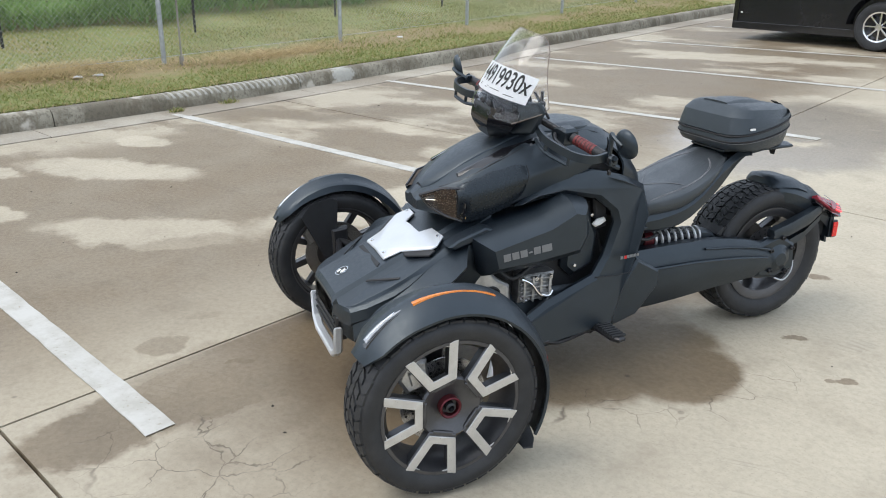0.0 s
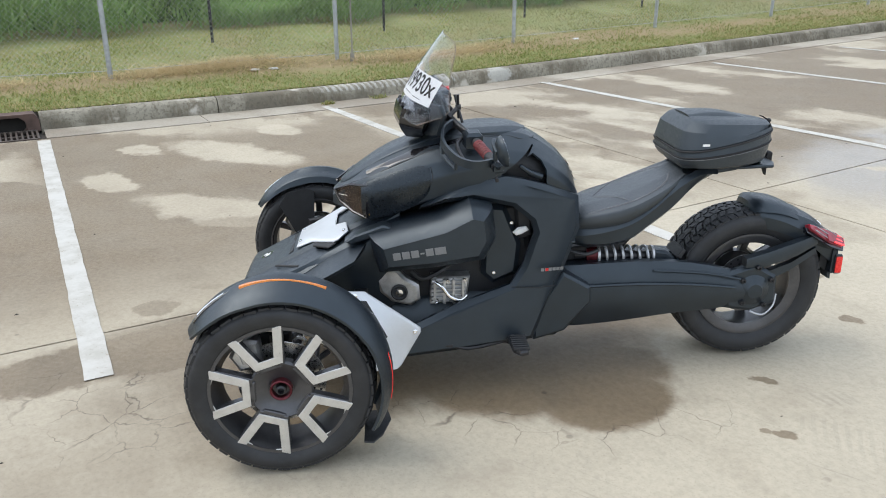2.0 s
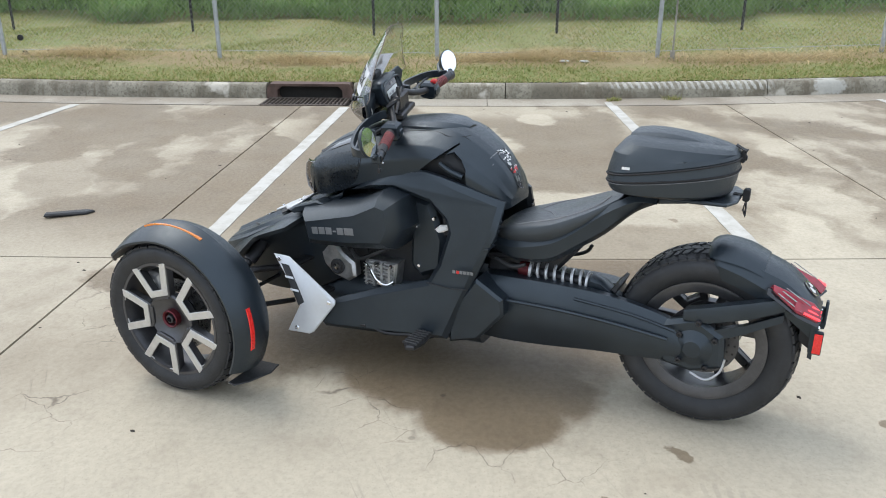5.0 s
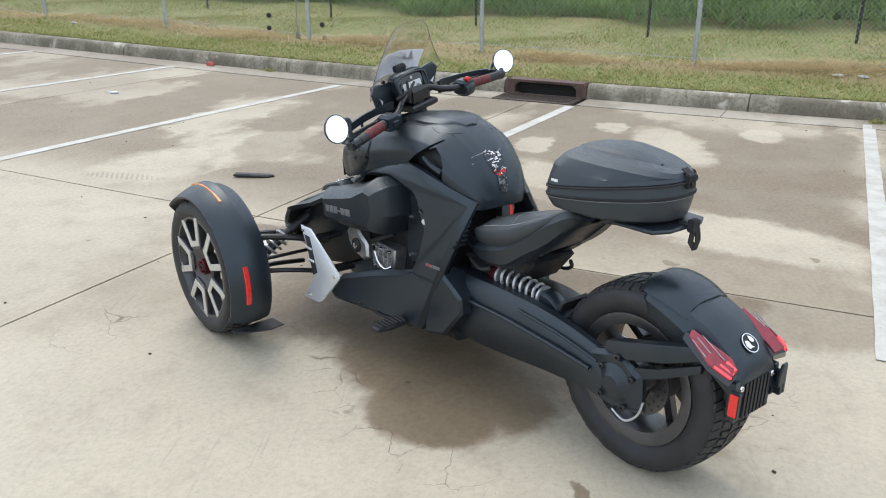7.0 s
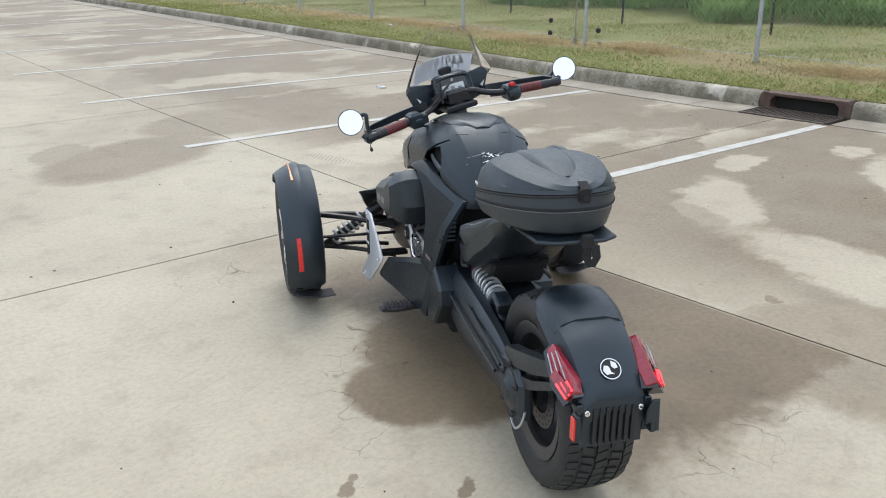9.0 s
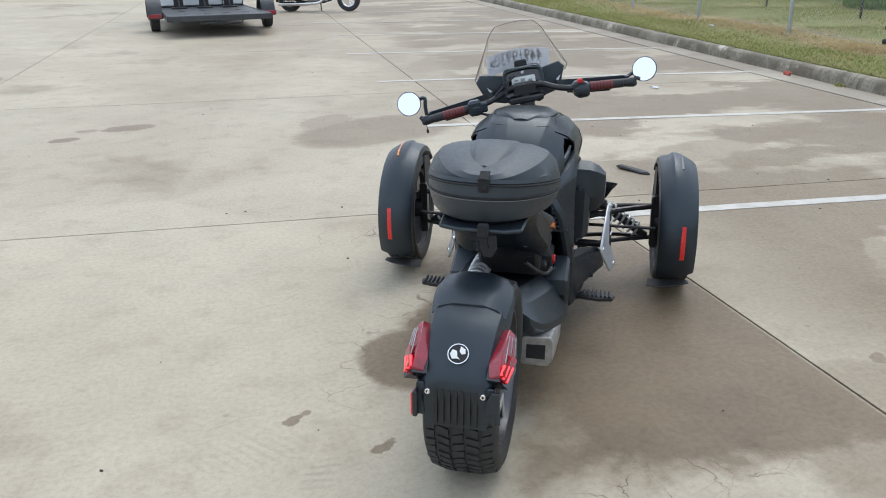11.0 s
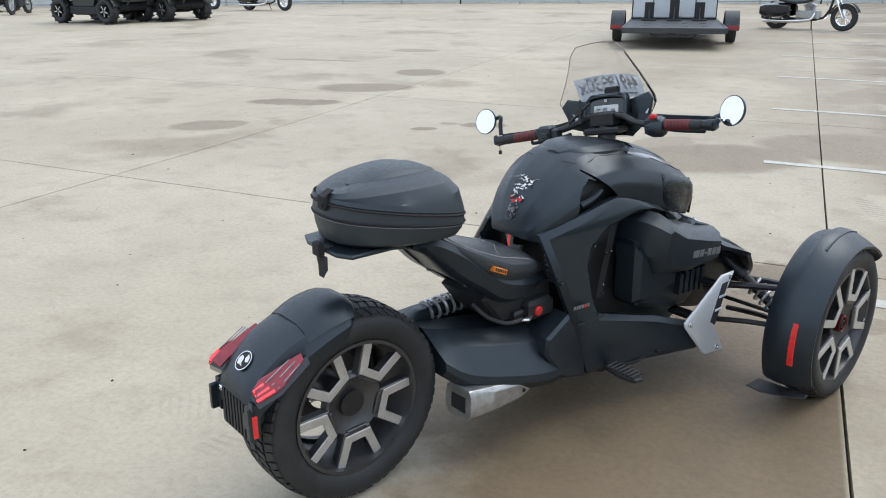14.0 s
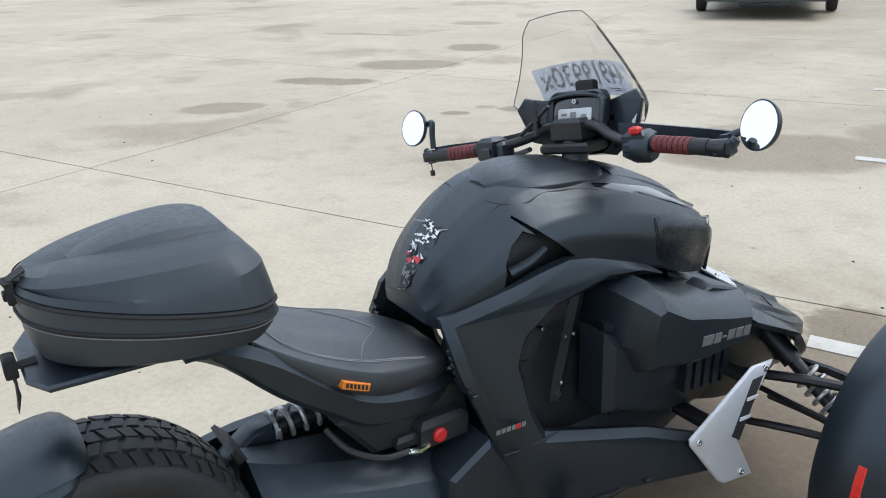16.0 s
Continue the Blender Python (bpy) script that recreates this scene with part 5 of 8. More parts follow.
for x, h in ((-0.15, 0.03), (-0.20, 0.075), (-0.30, 0.10), (-0.40, 0.105), (-0.50, 0.095)):
    z = on_tank(x)
    spine_st.append((x, [(0, z - 0.02), (h, z - 0.022), (h * 0.97, z - 0.004), (h * 0.6, z + 0.008), (0, z + 0.012)]))
part("front_spine", body(spine_st, 4), M_BLACK, bike)

for s, _ in SIDES:
    # glossy pod, flush with the cover, with the headlamp at its front
    rings = []
    for x, z0, z1, out in ((-0.226, 0.646, 0.738, 0.024), (-0.236, 0.630, 0.752, 0.022), (-0.262, 0.626, 0.764, 0.014), (-0.30, 0.634, 0.780, 0.010), (-0.34, 0.646, 0.796, 0.008), (-0.39, 0.664, 0.814, 0.006), (-0.43, 0.684, 0.828, 0.005), (-0.455, 0.708, 0.826, 0.004), (-0.468, 0.735, 0.815, 0.002)):
        zz = np.linspace(z0, z1, 8)
        outer = [(x, tank_y(x, z) + out - (0.006 if k in (0, 7) else 0.0), z) for k, z in enumerate(zz)]
        rings.append(outer + [(x, y - 0.045, z) for _, y, z in reversed(outer)])
    part("headlamp_pod", sided(loft([[tuple(p) for p in np.array(v).reshape(-1, 3)] for v in spline([np.array(r).ravel() for r in rings], 3)]), s), M_POD, bike, "glossy black headlamp pod")
    hl = new("headlamp")
    hl.parent = bike
    front = [(-0.128, 0.070, 0.708), (-0.190, 0.138, 0.742), (-0.250, 0.184, 0.746), (-0.248, 0.194, 0.690), (-0.243, 0.186, 0.630), (-0.195, 0.155, 0.645), (-0.150, 0.105, 0.672)]
    backp = [(x - 0.05, y * 0.86, z) for x, y, z in front]
    lift = [(x + 0.004, y * 1.01, z) for x, y, z in front]
    part("lens", sided(loft([front, lift]), s), M_HEADLENS, hl, "clear headlamp lens")
    part("reflector", sided(loft([[(x - 0.004, y * 0.985, z) for x, y, z in front], backp]), s), M_AMBERREFL, hl, "warm metallic lamp reflector")
    # Gold strip puts the lit edge inside the lamp into colour.
    part("lamp_gleam", sided(prism([(0.170, 0.640), (0.190, 0.640), (0.192, 0.735), (0.184, 0.738)], -0.256, -0.250, 0.002, "x"), s), M_GILT, hl, "bright gold strip for the gleam inside the lamp")
    part("bezel", sided(tube(front + [front[0]], 0.005, 6), s), M_GLOSS, hl)
    for k in range(4):
        u = 0.2 + 0.2 * k
        p, q = [tuple(a + (b - a) * u for a, b in zip(*e)) for e in (((-0.140, 0.080, 0.704), (-0.152, 0.100, 0.678)), ((-0.256, 0.192, 0.742), (-0.250, 0.191, 0.634)))]
        part("lamp_line", sided(tube([p, q], 0.0022, 6), s), M_CHROME if k == 1 else M_GLOSS, hl)
    part("tank_seam", sided(tube([(x, tank_y(x, z) + 0.001, z) for x, z in ((-0.19, 0.738), (-0.245, 0.766), (-0.30, 0.792), (-0.36, 0.820), (-0.42, 0.842), (-0.48, 0.866))], 0.0022, 5, 2), s), M_DEEP, bike)
    insert = [[(x, max(0.128, tank_y(x, z)) + d, z) for (x, z), d in (((x0, z0), -0.012), ((x0, z0), 0.005), ((x1, z1), 0.005), ((x1, z1), -0.012))] for x0, z0, x1, z1 in ((-0.600, 0.904, -0.594, 0.897), (-0.520, 0.888, -0.512, 0.872), (-0.415, 0.861, -0.410, 0.842), (-0.324, 0.822, -0.324, 0.807), (-0.245, 0.785, -0.245, 0.776))]
    part("gloss_insert", sided(loft(insert), s), M_GLOSS, bike)
    # knee panel and the frame leg that sweeps down to the sill
    leg = [(-0.43, 0.672), (-0.50, 0.716), (-0.60, 0.750), (-0.735, 0.778), (-0.800, 0.765), (-0.876, 0.742), (-1.013, 0.682), (-1.008, 0.580), (-0.950, 0.428), (-0.885, 0.270), (-0.845, 0.165),
           (-0.60, 0.135), (-0.37, 0.150), (-0.345, 0.180), (-0.40, 0.262), (-0.55, 0.310), (-0.757, 0.375), (-0.800, 0.450), (-0.838, 0.575), (-0.825, 0.615), (-0.76, 0.668), (-0.62, 0.698), (-0.52, 0.686)]
    if s < 0:
        leg = [(x + 0.045, z - 0.012) if x > -0.56 and z < 0.33 else (x, z) for x, z in leg]
        leg[16:21] = [(-0.790, 0.372), (-0.832, 0.450), (-0.868, 0.580), (-0.852, 0.628), (-0.775, 0.675)]
    V, F = prism(leg, 0.172, 0.222, 0.018)
    V = [(x, y + 0.010 - 0.02 * max(0, z - 0.60) / 0.2 + 0.02 * max(0, 0.35 - z) / 0.2 + 0.10 * min(1, max(0, (x + 0.62) / 0.28)) * min(1, max(0, (0.43 - z) / 0.12)) - 0.080 * min(1, max(0, (-x - 0.86) / 0.15)) * min(1, max(0, (z - 0.54) / 0.13)), z) for x, y, z in V]
    V = [(x, tank_y(x, z) + (0.009 if y > 0.19 else -0.015), z) if z > 0.76 else (x, y, z) for x, y, z in V]
    part("frame_leg", sided((V, F), s), M_BLACK, bike)
    # strut inside the vent
    part("vent_strut", sided(tube([(-0.865, tank_y(-0.865, 0.765) - 0.016, 0.765), (-0.82, tank_y(-0.82, 0.785) - 0.014, 0.785), (-0.785, tank_y(-0.785, 0.81) - 0.014, 0.81)], [0.012, 0.010, 0.007], 8, 3), s), M_BLACK, bike)
    part("tank_seam", sided(tube([(x, y, tank_z(x, y) + 0.0005) for x, y in ((-0.838, 0.100), (-0.862, 0.096), (-0.866, 0.068), (-0.890, 0.060))], 0.0016, 5), s), M_DEEP, bike)
    for seam in ([(-0.47, 0.815), (-0.475, 0.78), (-0.46, 0.735)], [(-0.60, 0.892), (-0.66, 0.902), (-0.74, 0.905), (-0.80, 0.892), (-0.85, 0.893)]):
        part("tank_seam", sided(tube([(x, tank_y(x, z) + 0.001, z) for x, z in [tuple(q) for q in spline(seam, 5)]], 0.0018, 5), s), M_DEEP, bike)
    V, F = tube([(-0.76, 0.2325, 0.372), (-0.86, 0.2325, 0.366), (-0.922, 0.2325, 0.374)], 0.0022, 5)
    part("leg_seam", sided((V, F), s), M_DEEP, bike)
    rib = [box(-0.990 - 0.005 * k, -0.972 - 0.005 * k, 0.15, 0.212 - 0.011 * k, 0.525 + 0.018 * k, 0.535 + 0.018 * k, 0.002) for k in range(6)]
    part("leg_ribs", sided(join(*rib), s), M_BLACK, bike)
    # lower rear wedge of the frame
    part("frame_wedge", sided(prism([(-0.950, 0.418), (-1.055, 0.358), (-1.060, 0.300), (-0.965, 0.185), (-0.850, 0.150), (-0.845, 0.26)], 0.12, 0.226, 0.010), s), M_BLACK, bike)
    # airbox cover
    if s > 0:
        r0 = [(-0.250, 0.592), (-0.285, 0.452), (-0.48, 0.466), (-0.655, 0.492), (-0.695, 0.575), (-0.680, 0.688), (-0.600, 0.706), (-0.50, 0.655), (-0.35, 0.617)]
    else:
        r0 = [(-0.185, 0.580), (-0.205, 0.450), (-0.40, 0.446), (-0.580, 0.480), (-0.625, 0.560), (-0.612, 0.676), (-0.550, 0.700), (-0.455, 0.648), (-0.30, 0.606)]
    r1, r2 = offset(r0, 0.016), offset(r0, 0.042)
    part("airbox_cover", sided(loft([[(x, y, z) for x, z in r] for r, y in ((r0, 0.12), (r0, 0.262), (r1, 0.304), (r2, 0.332), (r2, 0.333))]), s), M_BLACK, bike, "", 26, 0.006)
    # raised mark: plain bars
    fwd, low = (-0.335, 0.520) if s > 0 else (-0.240, 0.502)
    for k, (w, z0, z1) in enumerate(((0.026, 0, 0.026), (0.026, 0, 0.026), (0.026, 0, 0.026), (0.014, 0.009, 0.015), (0.026, 0, 0.026), (0.038, 0, 0.026))):
        x0 = fwd - sum((0.031, 0.031, 0.031, 0.019, 0.031)[:k])
        V, F = box(x0 - w, x0, 0.3332, 0.3345, low + z0, low + z1, 0.0006)
        part("cover_mark", sided(([(x + 0.16 * (z - low), y, z + (fwd - x) * 0.12) for x, y, z in V], F), s), M_LOGO, bike, "grey raised maker mark")
    up = 0.024
    part("leg_mark", sided(join(*[box(-0.865 - 0.014 * k - 0.011, -0.865 - 0.014 * k, 0.2335, 0.2345, 0.405 + up + 0.001 * k, 0.417 + up + 0.001 * k, 0.0003) for k in range(6)]), s), M_LOGO, bike, "small grey model mark")
    part("leg_mark_accent", sided(box(-0.892, -0.881, 0.2346, 0.2352, 0.406 + up, 0.418 + up, 0.0002), s), M_BUTTON, bike)
    # silver side plate with a slot
    def on_guard(mesh):
        """The guard leans: its foot stands further out than its point."""
        return [(x, y + 0.333 + 0.246 * (x + 0.404) - 0.20 * (z - 0.259), z) for x, y, z in mesh[0]], mesh[1]

    pl = [(-0.172, 0.424), (-0.232, 0.417), (-0.424, 0.268), (-0.424, 0.252), (-0.352, 0.142), (-0.336, 0.132), (-0.250, 0.137), (-0.292, 0.245)]
    plate = part("side_plate", sided(on_guard(prism(pl, 0.0, 0.012, 0.004)), s), M_SILVER, bike, "silver side guard plate")
    slot = [(-0.206, 0.392), (-0.238, 0.386), (-0.308, 0.252), (-0.286, 0.238)]
    # The slot's shade is a thin dark plate on the guard.
    part("slot", sided(on_guard(prism(slot, 0.0115, 0.0135, 0.0008)), s), M_DEEP, plate, "dark slot")
    for k in range(2):
        rib = [(-0.227 - 0.024 * k, 0.348 - 0.047 * k), (-0.258 - 0.024 * k, 0.344 - 0.047 * k), (-0.261 - 0.024 * k, 0.336 - 0.047 * k), (-0.230 - 0.024 * k, 0.340 - 0.047 * k)]
        part("slot_rib", sided(on_guard(prism(rib, 0.0132, 0.018, 0.001)), s), M_SILVER, plate)
    for x, z in ((-0.200, 0.408), (-0.404, 0.259), (-0.287, 0.154)):
        part("plate_bolt", sided(on_guard(bolt((x, 0.012, z), (0, 1, 0), 0.008, 0.005)), s), M_CHROME, plate)
    for bracket in (box(-0.33, -0.28, 0.20, 0.352, 0.24, 0.26), box(-0.24, -0.19, 0.20, 0.362, 0.36, 0.375)):
        part("plate_bracket", sided(bracket, s), M_STEEL, bike)
    # footpeg
    fp = new("footpeg")
    fp.parent = bike
    part("peg", sided(join(tube([(-0.755, 0.22, 0.170), (-0.770, 0.29, 0.186)], 0.016, 10), prism([(-0.742, 0.270), (-0.800, 0.270), (-0.812, 0.345), (-0.800, 0.400), (-0.770, 0.408), (-0.748, 0.380)], 0.176, 0.196, 0.006, "z")), s), M_STEEL, fp)
    part("peg_teeth", sided(join(*[box(-0.806, -0.748, 0.280 + 0.017 * k, 0.288 + 0.017 * k, 0.192, 0.204, 0.002) for k in range(7)]), s), M_RUBBER, fp)
    part("peg_bracket", sided(join(prism([(-0.72, 0.205), (-0.80, 0.205), (-0.79, 0.155), (-0.76, 0.14), (-0.73, 0.15)], 0.20, 0.236, 0.006), bolt((-0.775, 0.236, 0.175), (0, 1, 0), 0.010, 0.01)), s), M_STEEL, fp)
    part("pedal", sided(join(tube([(-0.74, 0.235, 0.16), (-0.60, 0.26, 0.145), (-0.52, 0.27, 0.175)], 0.009, 8, 3), box(-0.54, -0.49, 0.25, 0.31, 0.172, 0.186)), s), M_STEEL, bike)

# engine between the covers
part("crankcase", join(prism([(-0.28, 0.24), (-0.40, 0.18), (-0.80, 0.22), (-0.86, 0.42), (-0.80, 0.66), (-0.45, 0.66), (-0.30, 0.44)], -0.135, 0.135, 0.02)), M_DEEP, bike)
for s, _ in SIDES:
    eng = new("engine")
    eng.parent = bike
    if s > 0:
        part("engine_cover", prism([(-0.255, 0.440), (-0.285, 0.350), (-0.325, 0.312), (-0.395, 0.294), (-0.430, 0.318), (-0.425, 0.375), (-0.375, 0.405), (-0.345, 0.440)], 0.150, 0.204, 0.010), M_ALU, eng, "bare cast aluminium engine cover")
        part("cover_plug", moved(lathe([(0.0001, 0), (0.030, 0), (0.031, 0.008), (0.026, 0.011), (0.020, 0.006), (0.0001, 0.006)], 28), Matrix.Translation((-0.353, 0.203, 0.352))), M_RUBBER, eng, "round black plug")
        part("plug_centre", moved(lathe([(0.0001, 0), (0.012, 0), (0.013, 0.008), (0.0001, 0.010)], 20), Matrix.Translation((-0.353, 0.207, 0.352))), M_CHROME, eng)
        part("cylinder_head", prism([(-0.465, 0.292), (-0.600, 0.308), (-0.612, 0.402), (-0.470, 0.400)], 0.12, 0.192, 0.006), M_ALU, eng, "bare cast aluminium cylinder head")
        for k in range(6):
            part("head_rib", box(-0.596, -0.470, 0.190, 0.203 + 0.004 * (k % 2), 0.306 + 0.0155 * k, 0.312 + 0.0155 * k, 0.002), M_ALU, eng)
        for k in range(4):
            part("head_web", box(-0.590 + 0.034 * k, -0.581 + 0.034 * k, 0.188, 0.210 - 0.003 * (k % 2), 0.300, 0.396, 0.003), M_ALU, eng)
        part("coolant_pipe", tube([(-0.475, 0.200, 0.39), (-0.505, 0.216, 0.375), (-0.535, 0.219, 0.335), (-0.575, 0.216, 0.318), (-0.60, 0.20, 0.33)], 0.006, 8, 4), M_CHROME, eng)
        for x, z in ((-0.49, 0.31), (-0.59, 0.39), (-0.53, 0.388)):
            part("head_bolt", bolt((x, 0.200, z), (0, 1, 0), 0.008, 0.010), M_CHROME, eng)
    else:
        part("engine_cover", sided(prism([(-0.285, 0.445), (-0.40, 0.465), (-0.475, 0.40), (-0.43, 0.325), (-0.36, 0.335)], 0.12, 0.175, 0.012), s), M_BLACK, eng)
        part("cylinder_head", sided(prism([(-0.50, 0.33), (-0.625, 0.345), (-0.635, 0.46), (-0.50, 0.455)], 0.10, 0.150, 0.008), s), M_DEEP, eng)
    part("engine_hose", sided(tube([(-0.40, 0.175, 0.42), (-0.44, 0.19, 0.395), (-0.50, 0.185, 0.42), (-0.56, 0.16, 0.45)], 0.009, 8, 4), s), M_RUBBER, eng)
    # The right housing takes the darker material, for shade inside the opening.
    part("belt_housing", sided(prism([(-0.66, 0.67), (-0.74, 0.66), (-0.80, 0.52), (-0.79, 0.40), (-0.70, 0.36), (-0.655, 0.40)], 0.08, 0.175 if s > 0 else 0.150, 0.018), s), M_BLACK if s > 0 else M_DEEP, eng)
    for x, z in ((-0.69, 0.56), (-0.70, 0.41), (-0.76, 0.60)):
        part("housing_bolt", sided(bolt((x, 0.173 if s > 0 else 0.149, z), (0, 1, 0), 0.007, 0.012), s), M_CHROME, eng)
    part("reservoir_bracket", sided(prism([(-0.775, 0.66), (-0.835, 0.63), (-0.84, 0.54), (-0.79, 0.53)], 0.13, 0.165, 0.008), s), M_DEEP, eng)
part("lower_cowl", join(prism([(-0.665, 0.60), (-0.52, 0.52), (-0.42, 0.47), (-0.40, 0.40), (-0.60, 0.375), (-0.655, 0.39)], -0.275, -0.16, 0.02)), M_BLACK, bike)
for k in range(5):
    part("cowl_louvre", box(-0.375 + 0.036 * k, -0.353 + 0.036 * k, -0.266, -0.23, 0.345 - 0.004 * k, 0.43, 0.004), M_BLACK, bike)
part("intake_duct", loft([[(x + dx, -y, z) for dx, y in ((-0.022, 0.10), (0.022, 0.10), (0.022, 0.150), (0.0, 0.158), (-0.022, 0.150))] for x, z in ((-0.645, 0.67), (-0.668, 0.56), (-0.690, 0.46), (-0.700, 0.39))]), M_DEEP, bike)
for x, z in ((-0.664, 0.559), (-0.695, 0.440)):
    part("duct_bolt", bolt((x, -0.156, z), (0, -1, 0), 0.006, 0.006), M_CHROME, bike)
part("gear_pull", join(prism([(-0.765, 0.562), (-0.785, 0.580), (-0.815, 0.585), (-0.825, 0.570), (-0.80, 0.556), (-0.78, 0.550)], 0.170, 0.186, 0.005)), M_WHITE, bike, "small white lever")
part("undertray", body([(-0.20, [(0, 0.17), (0.14, 0.17), (0.17, 0.22), (0.10, 0.30), (0, 0.30)]), (-0.50, [(0, 0.12), (0.17, 0.12), (0.20, 0.18), (0.14, 0.32), (0, 0.34)]), (-0.95, [(0, 0.13), (0.15, 0.13), (0.18, 0.20), (0.12, 0.34), (0, 0.36)])], 3), M_BLACK, bike)
part("steering_core", body([(0.08, [(0, 0.25), (0.12, 0.25), (0.17, 0.35), (0.10, 0.44), (0, 0.46)]), (-0.2, [(0, 0.25), (0.16, 0.25), (0.18, 0.38), (0.14, 0.54), (0, 0.58)]), (-0.45, [(0, 0.3), (0.12, 0.3), (0.15, 0.45), (0.13, 0.62), (0, 0.68)])], 2), M_DEEP, bike)

# seat and tail
seat_st = []
for x, zb, hs, zs, zt in ((-0.975, 0.530, 0.105, 0.556, 0.590), (-1.03, 0.525, 0.140, 0.572, 0.622), (-1.12, 0.535, 0.168, 0.592, 0.650), (-1.20, 0.555, 0.178, 0.616, 0.672),
                          (-1.29, 0.595, 0.170, 0.662, 0.708), (-1.36, 0.650, 0.145, 0.706, 0.738), (-1.41, 0.70, 0.115, 0.740, 0.765)):
    seat_st.append((x, [(0, zb), (hs * 0.80, zb), (hs, zs), (hs * 0.985, zs + (zt - zs) * 0.55), (hs * 0.80, zt - 0.015), (hs * 0.4, zt - 0.002), (0, zt - 0.005)]))
seat = part("seat", body(seat_st, 5), M_SEAT, bike, "black stitched vinyl seat")


def seat_side(x, u):
    """A point on the seat at x; u runs from 2 at its widest line to 6 on its ridge."""
    xs = [-q[0] for q in seat_st]
    at = [[float(np.interp(-x, xs, [q[1][i][k] for q in seat_st])) for k in (0, 1)] for i in range(7)]
    i = min(5, int(u))
    return (x, at[i][0] + (at[i + 1][0] - at[i][0]) * (u - i), at[i][1] + (at[i + 1][1] - at[i][1]) * (u - i))


for s, _ in SIDES:
    for du in (0.0, 0.12):
        part("seam_stitching", sided(tube([(x, y - 0.001, z + 0.001) for x, y, z in (seat_side(x, u + du) for x, u in ((-1.01, 3.2), (-1.06, 3.5), (-1.12, 3.75), (-1.20, 3.85), (-1.28, 3.9), (-1.34, 4.2), (-1.365, 4.9)))], 0.0013, 5, 4), s), M_STITCH, seat)
    part("seam_stitching", sided(tube([(x, y, z + 0.001) for x, y, z in (seat_side(x, u) for x, u in ((-1.10, 5.95), (-1.13, 5.4), (-1.17, 4.8), (-1.20, 4.2)))], 0.0012, 5, 3), s), M_STITCH, seat)
    part("seat_skirt", sided(loft([[tuple(p) for p in np.array(v).reshape(-1, 3)] for v in spline([np.array([(x, y, z) for y, z in ((0.06, z1 - 0.02), (h - 0.012, z1), (h + 0.004, z1 - 0.022), (h - 0.004, z0 + 0.02), (h - 0.03, z0), (0.06, z0))]).ravel() for x, h, z0, z1 in ((-0.955, 0.115, 0.495, 0.545), (-1.03, 0.138, 0.478, 0.552), (-1.10, 0.156, 0.480, 0.566), (-1.20, 0.166, 0.503, 0.598), (-1.28, 0.164, 0.558, 0.650), (-1.37, 0.146, 0.622, 0.722), (-1.46, 0.130, 0.708, 0.772), (-1.53, 0.118, 0.745, 0.772))], 3)]), s), M_BLACK, bike)
part("seat_tag", join(prism([(-1.215, 0.612), (-1.272, 0.638), (-1.268, 0.654), (-1.210, 0.628)], -0.182, -0.155, 0.0015)), M_ORANGE, seat, "small orange side tag")
part("seat_tag_text", join(*[prism([(-1.218 - 0.008 * k, 0.618 + 0.0036 * k), (-1.223 - 0.008 * k, 0.620 + 0.0036 * k), (-1.222 - 0.008 * k, 0.630 + 0.0036 * k), (-1.217 - 0.008 * k, 0.628 + 0.0036 * k)], -0.1826, -0.182, 0) for k in range(6)]), M_INK, seat)
part("tail_beam", loft([[(x, y, z) for y, z in ((-h, z0), (h, z0), (h, z1), (-h, z1))] for x, h, z0, z1 in ((-1.05, 0.09, 0.47, 0.54), (-1.20, 0.09, 0.52, 0.60), (-1.34, 0.09, 0.60, 0.70), (-1.48, 0.09, 0.735, 0.775), (-1.62, 0.085, 0.755, 0.775))]), M_BLACK, bike, bevel=0.006)
part("rear_frame_tube", join(tube([(-0.95, 0.10, 0.47), (-1.12, 0.11, 0.50), (-1.30, 0.09, 0.58)], 0.013, 8), tube([(-0.95, -0.10, 0.47), (-1.12, -0.11, 0.50), (-1.30, -0.09, 0.58)], 0.013, 8)), M_STEEL, bike)

# luggage rack plate
rack = part("luggage_rack", join(prism([(-1.40, -0.10), (-1.40, 0.10), (-1.58, 0.13), (-1.74, 0.115), (-1.765, 0.06), (-1.765, -0.08), (-1.74, -0.125), (-1.58, -0.13)], 0.768, 0.780, 0.004, "z")), M_BLACK, bike)
part("rack_support", join(prism([(-1.44, 0.74), (-1.58, 0.755), (-1.66, 0.778), (-1.44, 0.778)], -0.05, 0.05, 0.006)), M_BLACK, rack)

# swing arm: a heavy left leg, the axle housing and its links
sw = new("swing_arm")
sw.parent = bike
rings = []
for x, y0, y1, z0, z1 in ((-0.88, 0.03, 0.155, 0.165, 0.405), (-1.02, 0.06, 0.175, 0.170, 0.415), (-1.20, 0.10, 0.185, 0.190, 0.425), (-1.38, 0.125, 0.190, 0.215, 0.425), (-1.52, 0.125, 0.185, 0.225, 0.405), (-1.64, 0.125, 0.180, 0.235, 0.375), (-1.72, 0.12, 0.170, 0.235, 0.350), (-1.765, 0.12, 0.16, 0.26, 0.33)):
    zc = (z0 + z1) / 2
    rings.append([(x, y0, z0), (x, y1 - 0.03, z0), (x, y1 - 0.006, z0 + (zc - z0) * 0.55), (x, y1, zc), (x, y1 - 0.012, z1 - 0.03), (x, y1 - 0.035, z1), (x, y0, z1)])
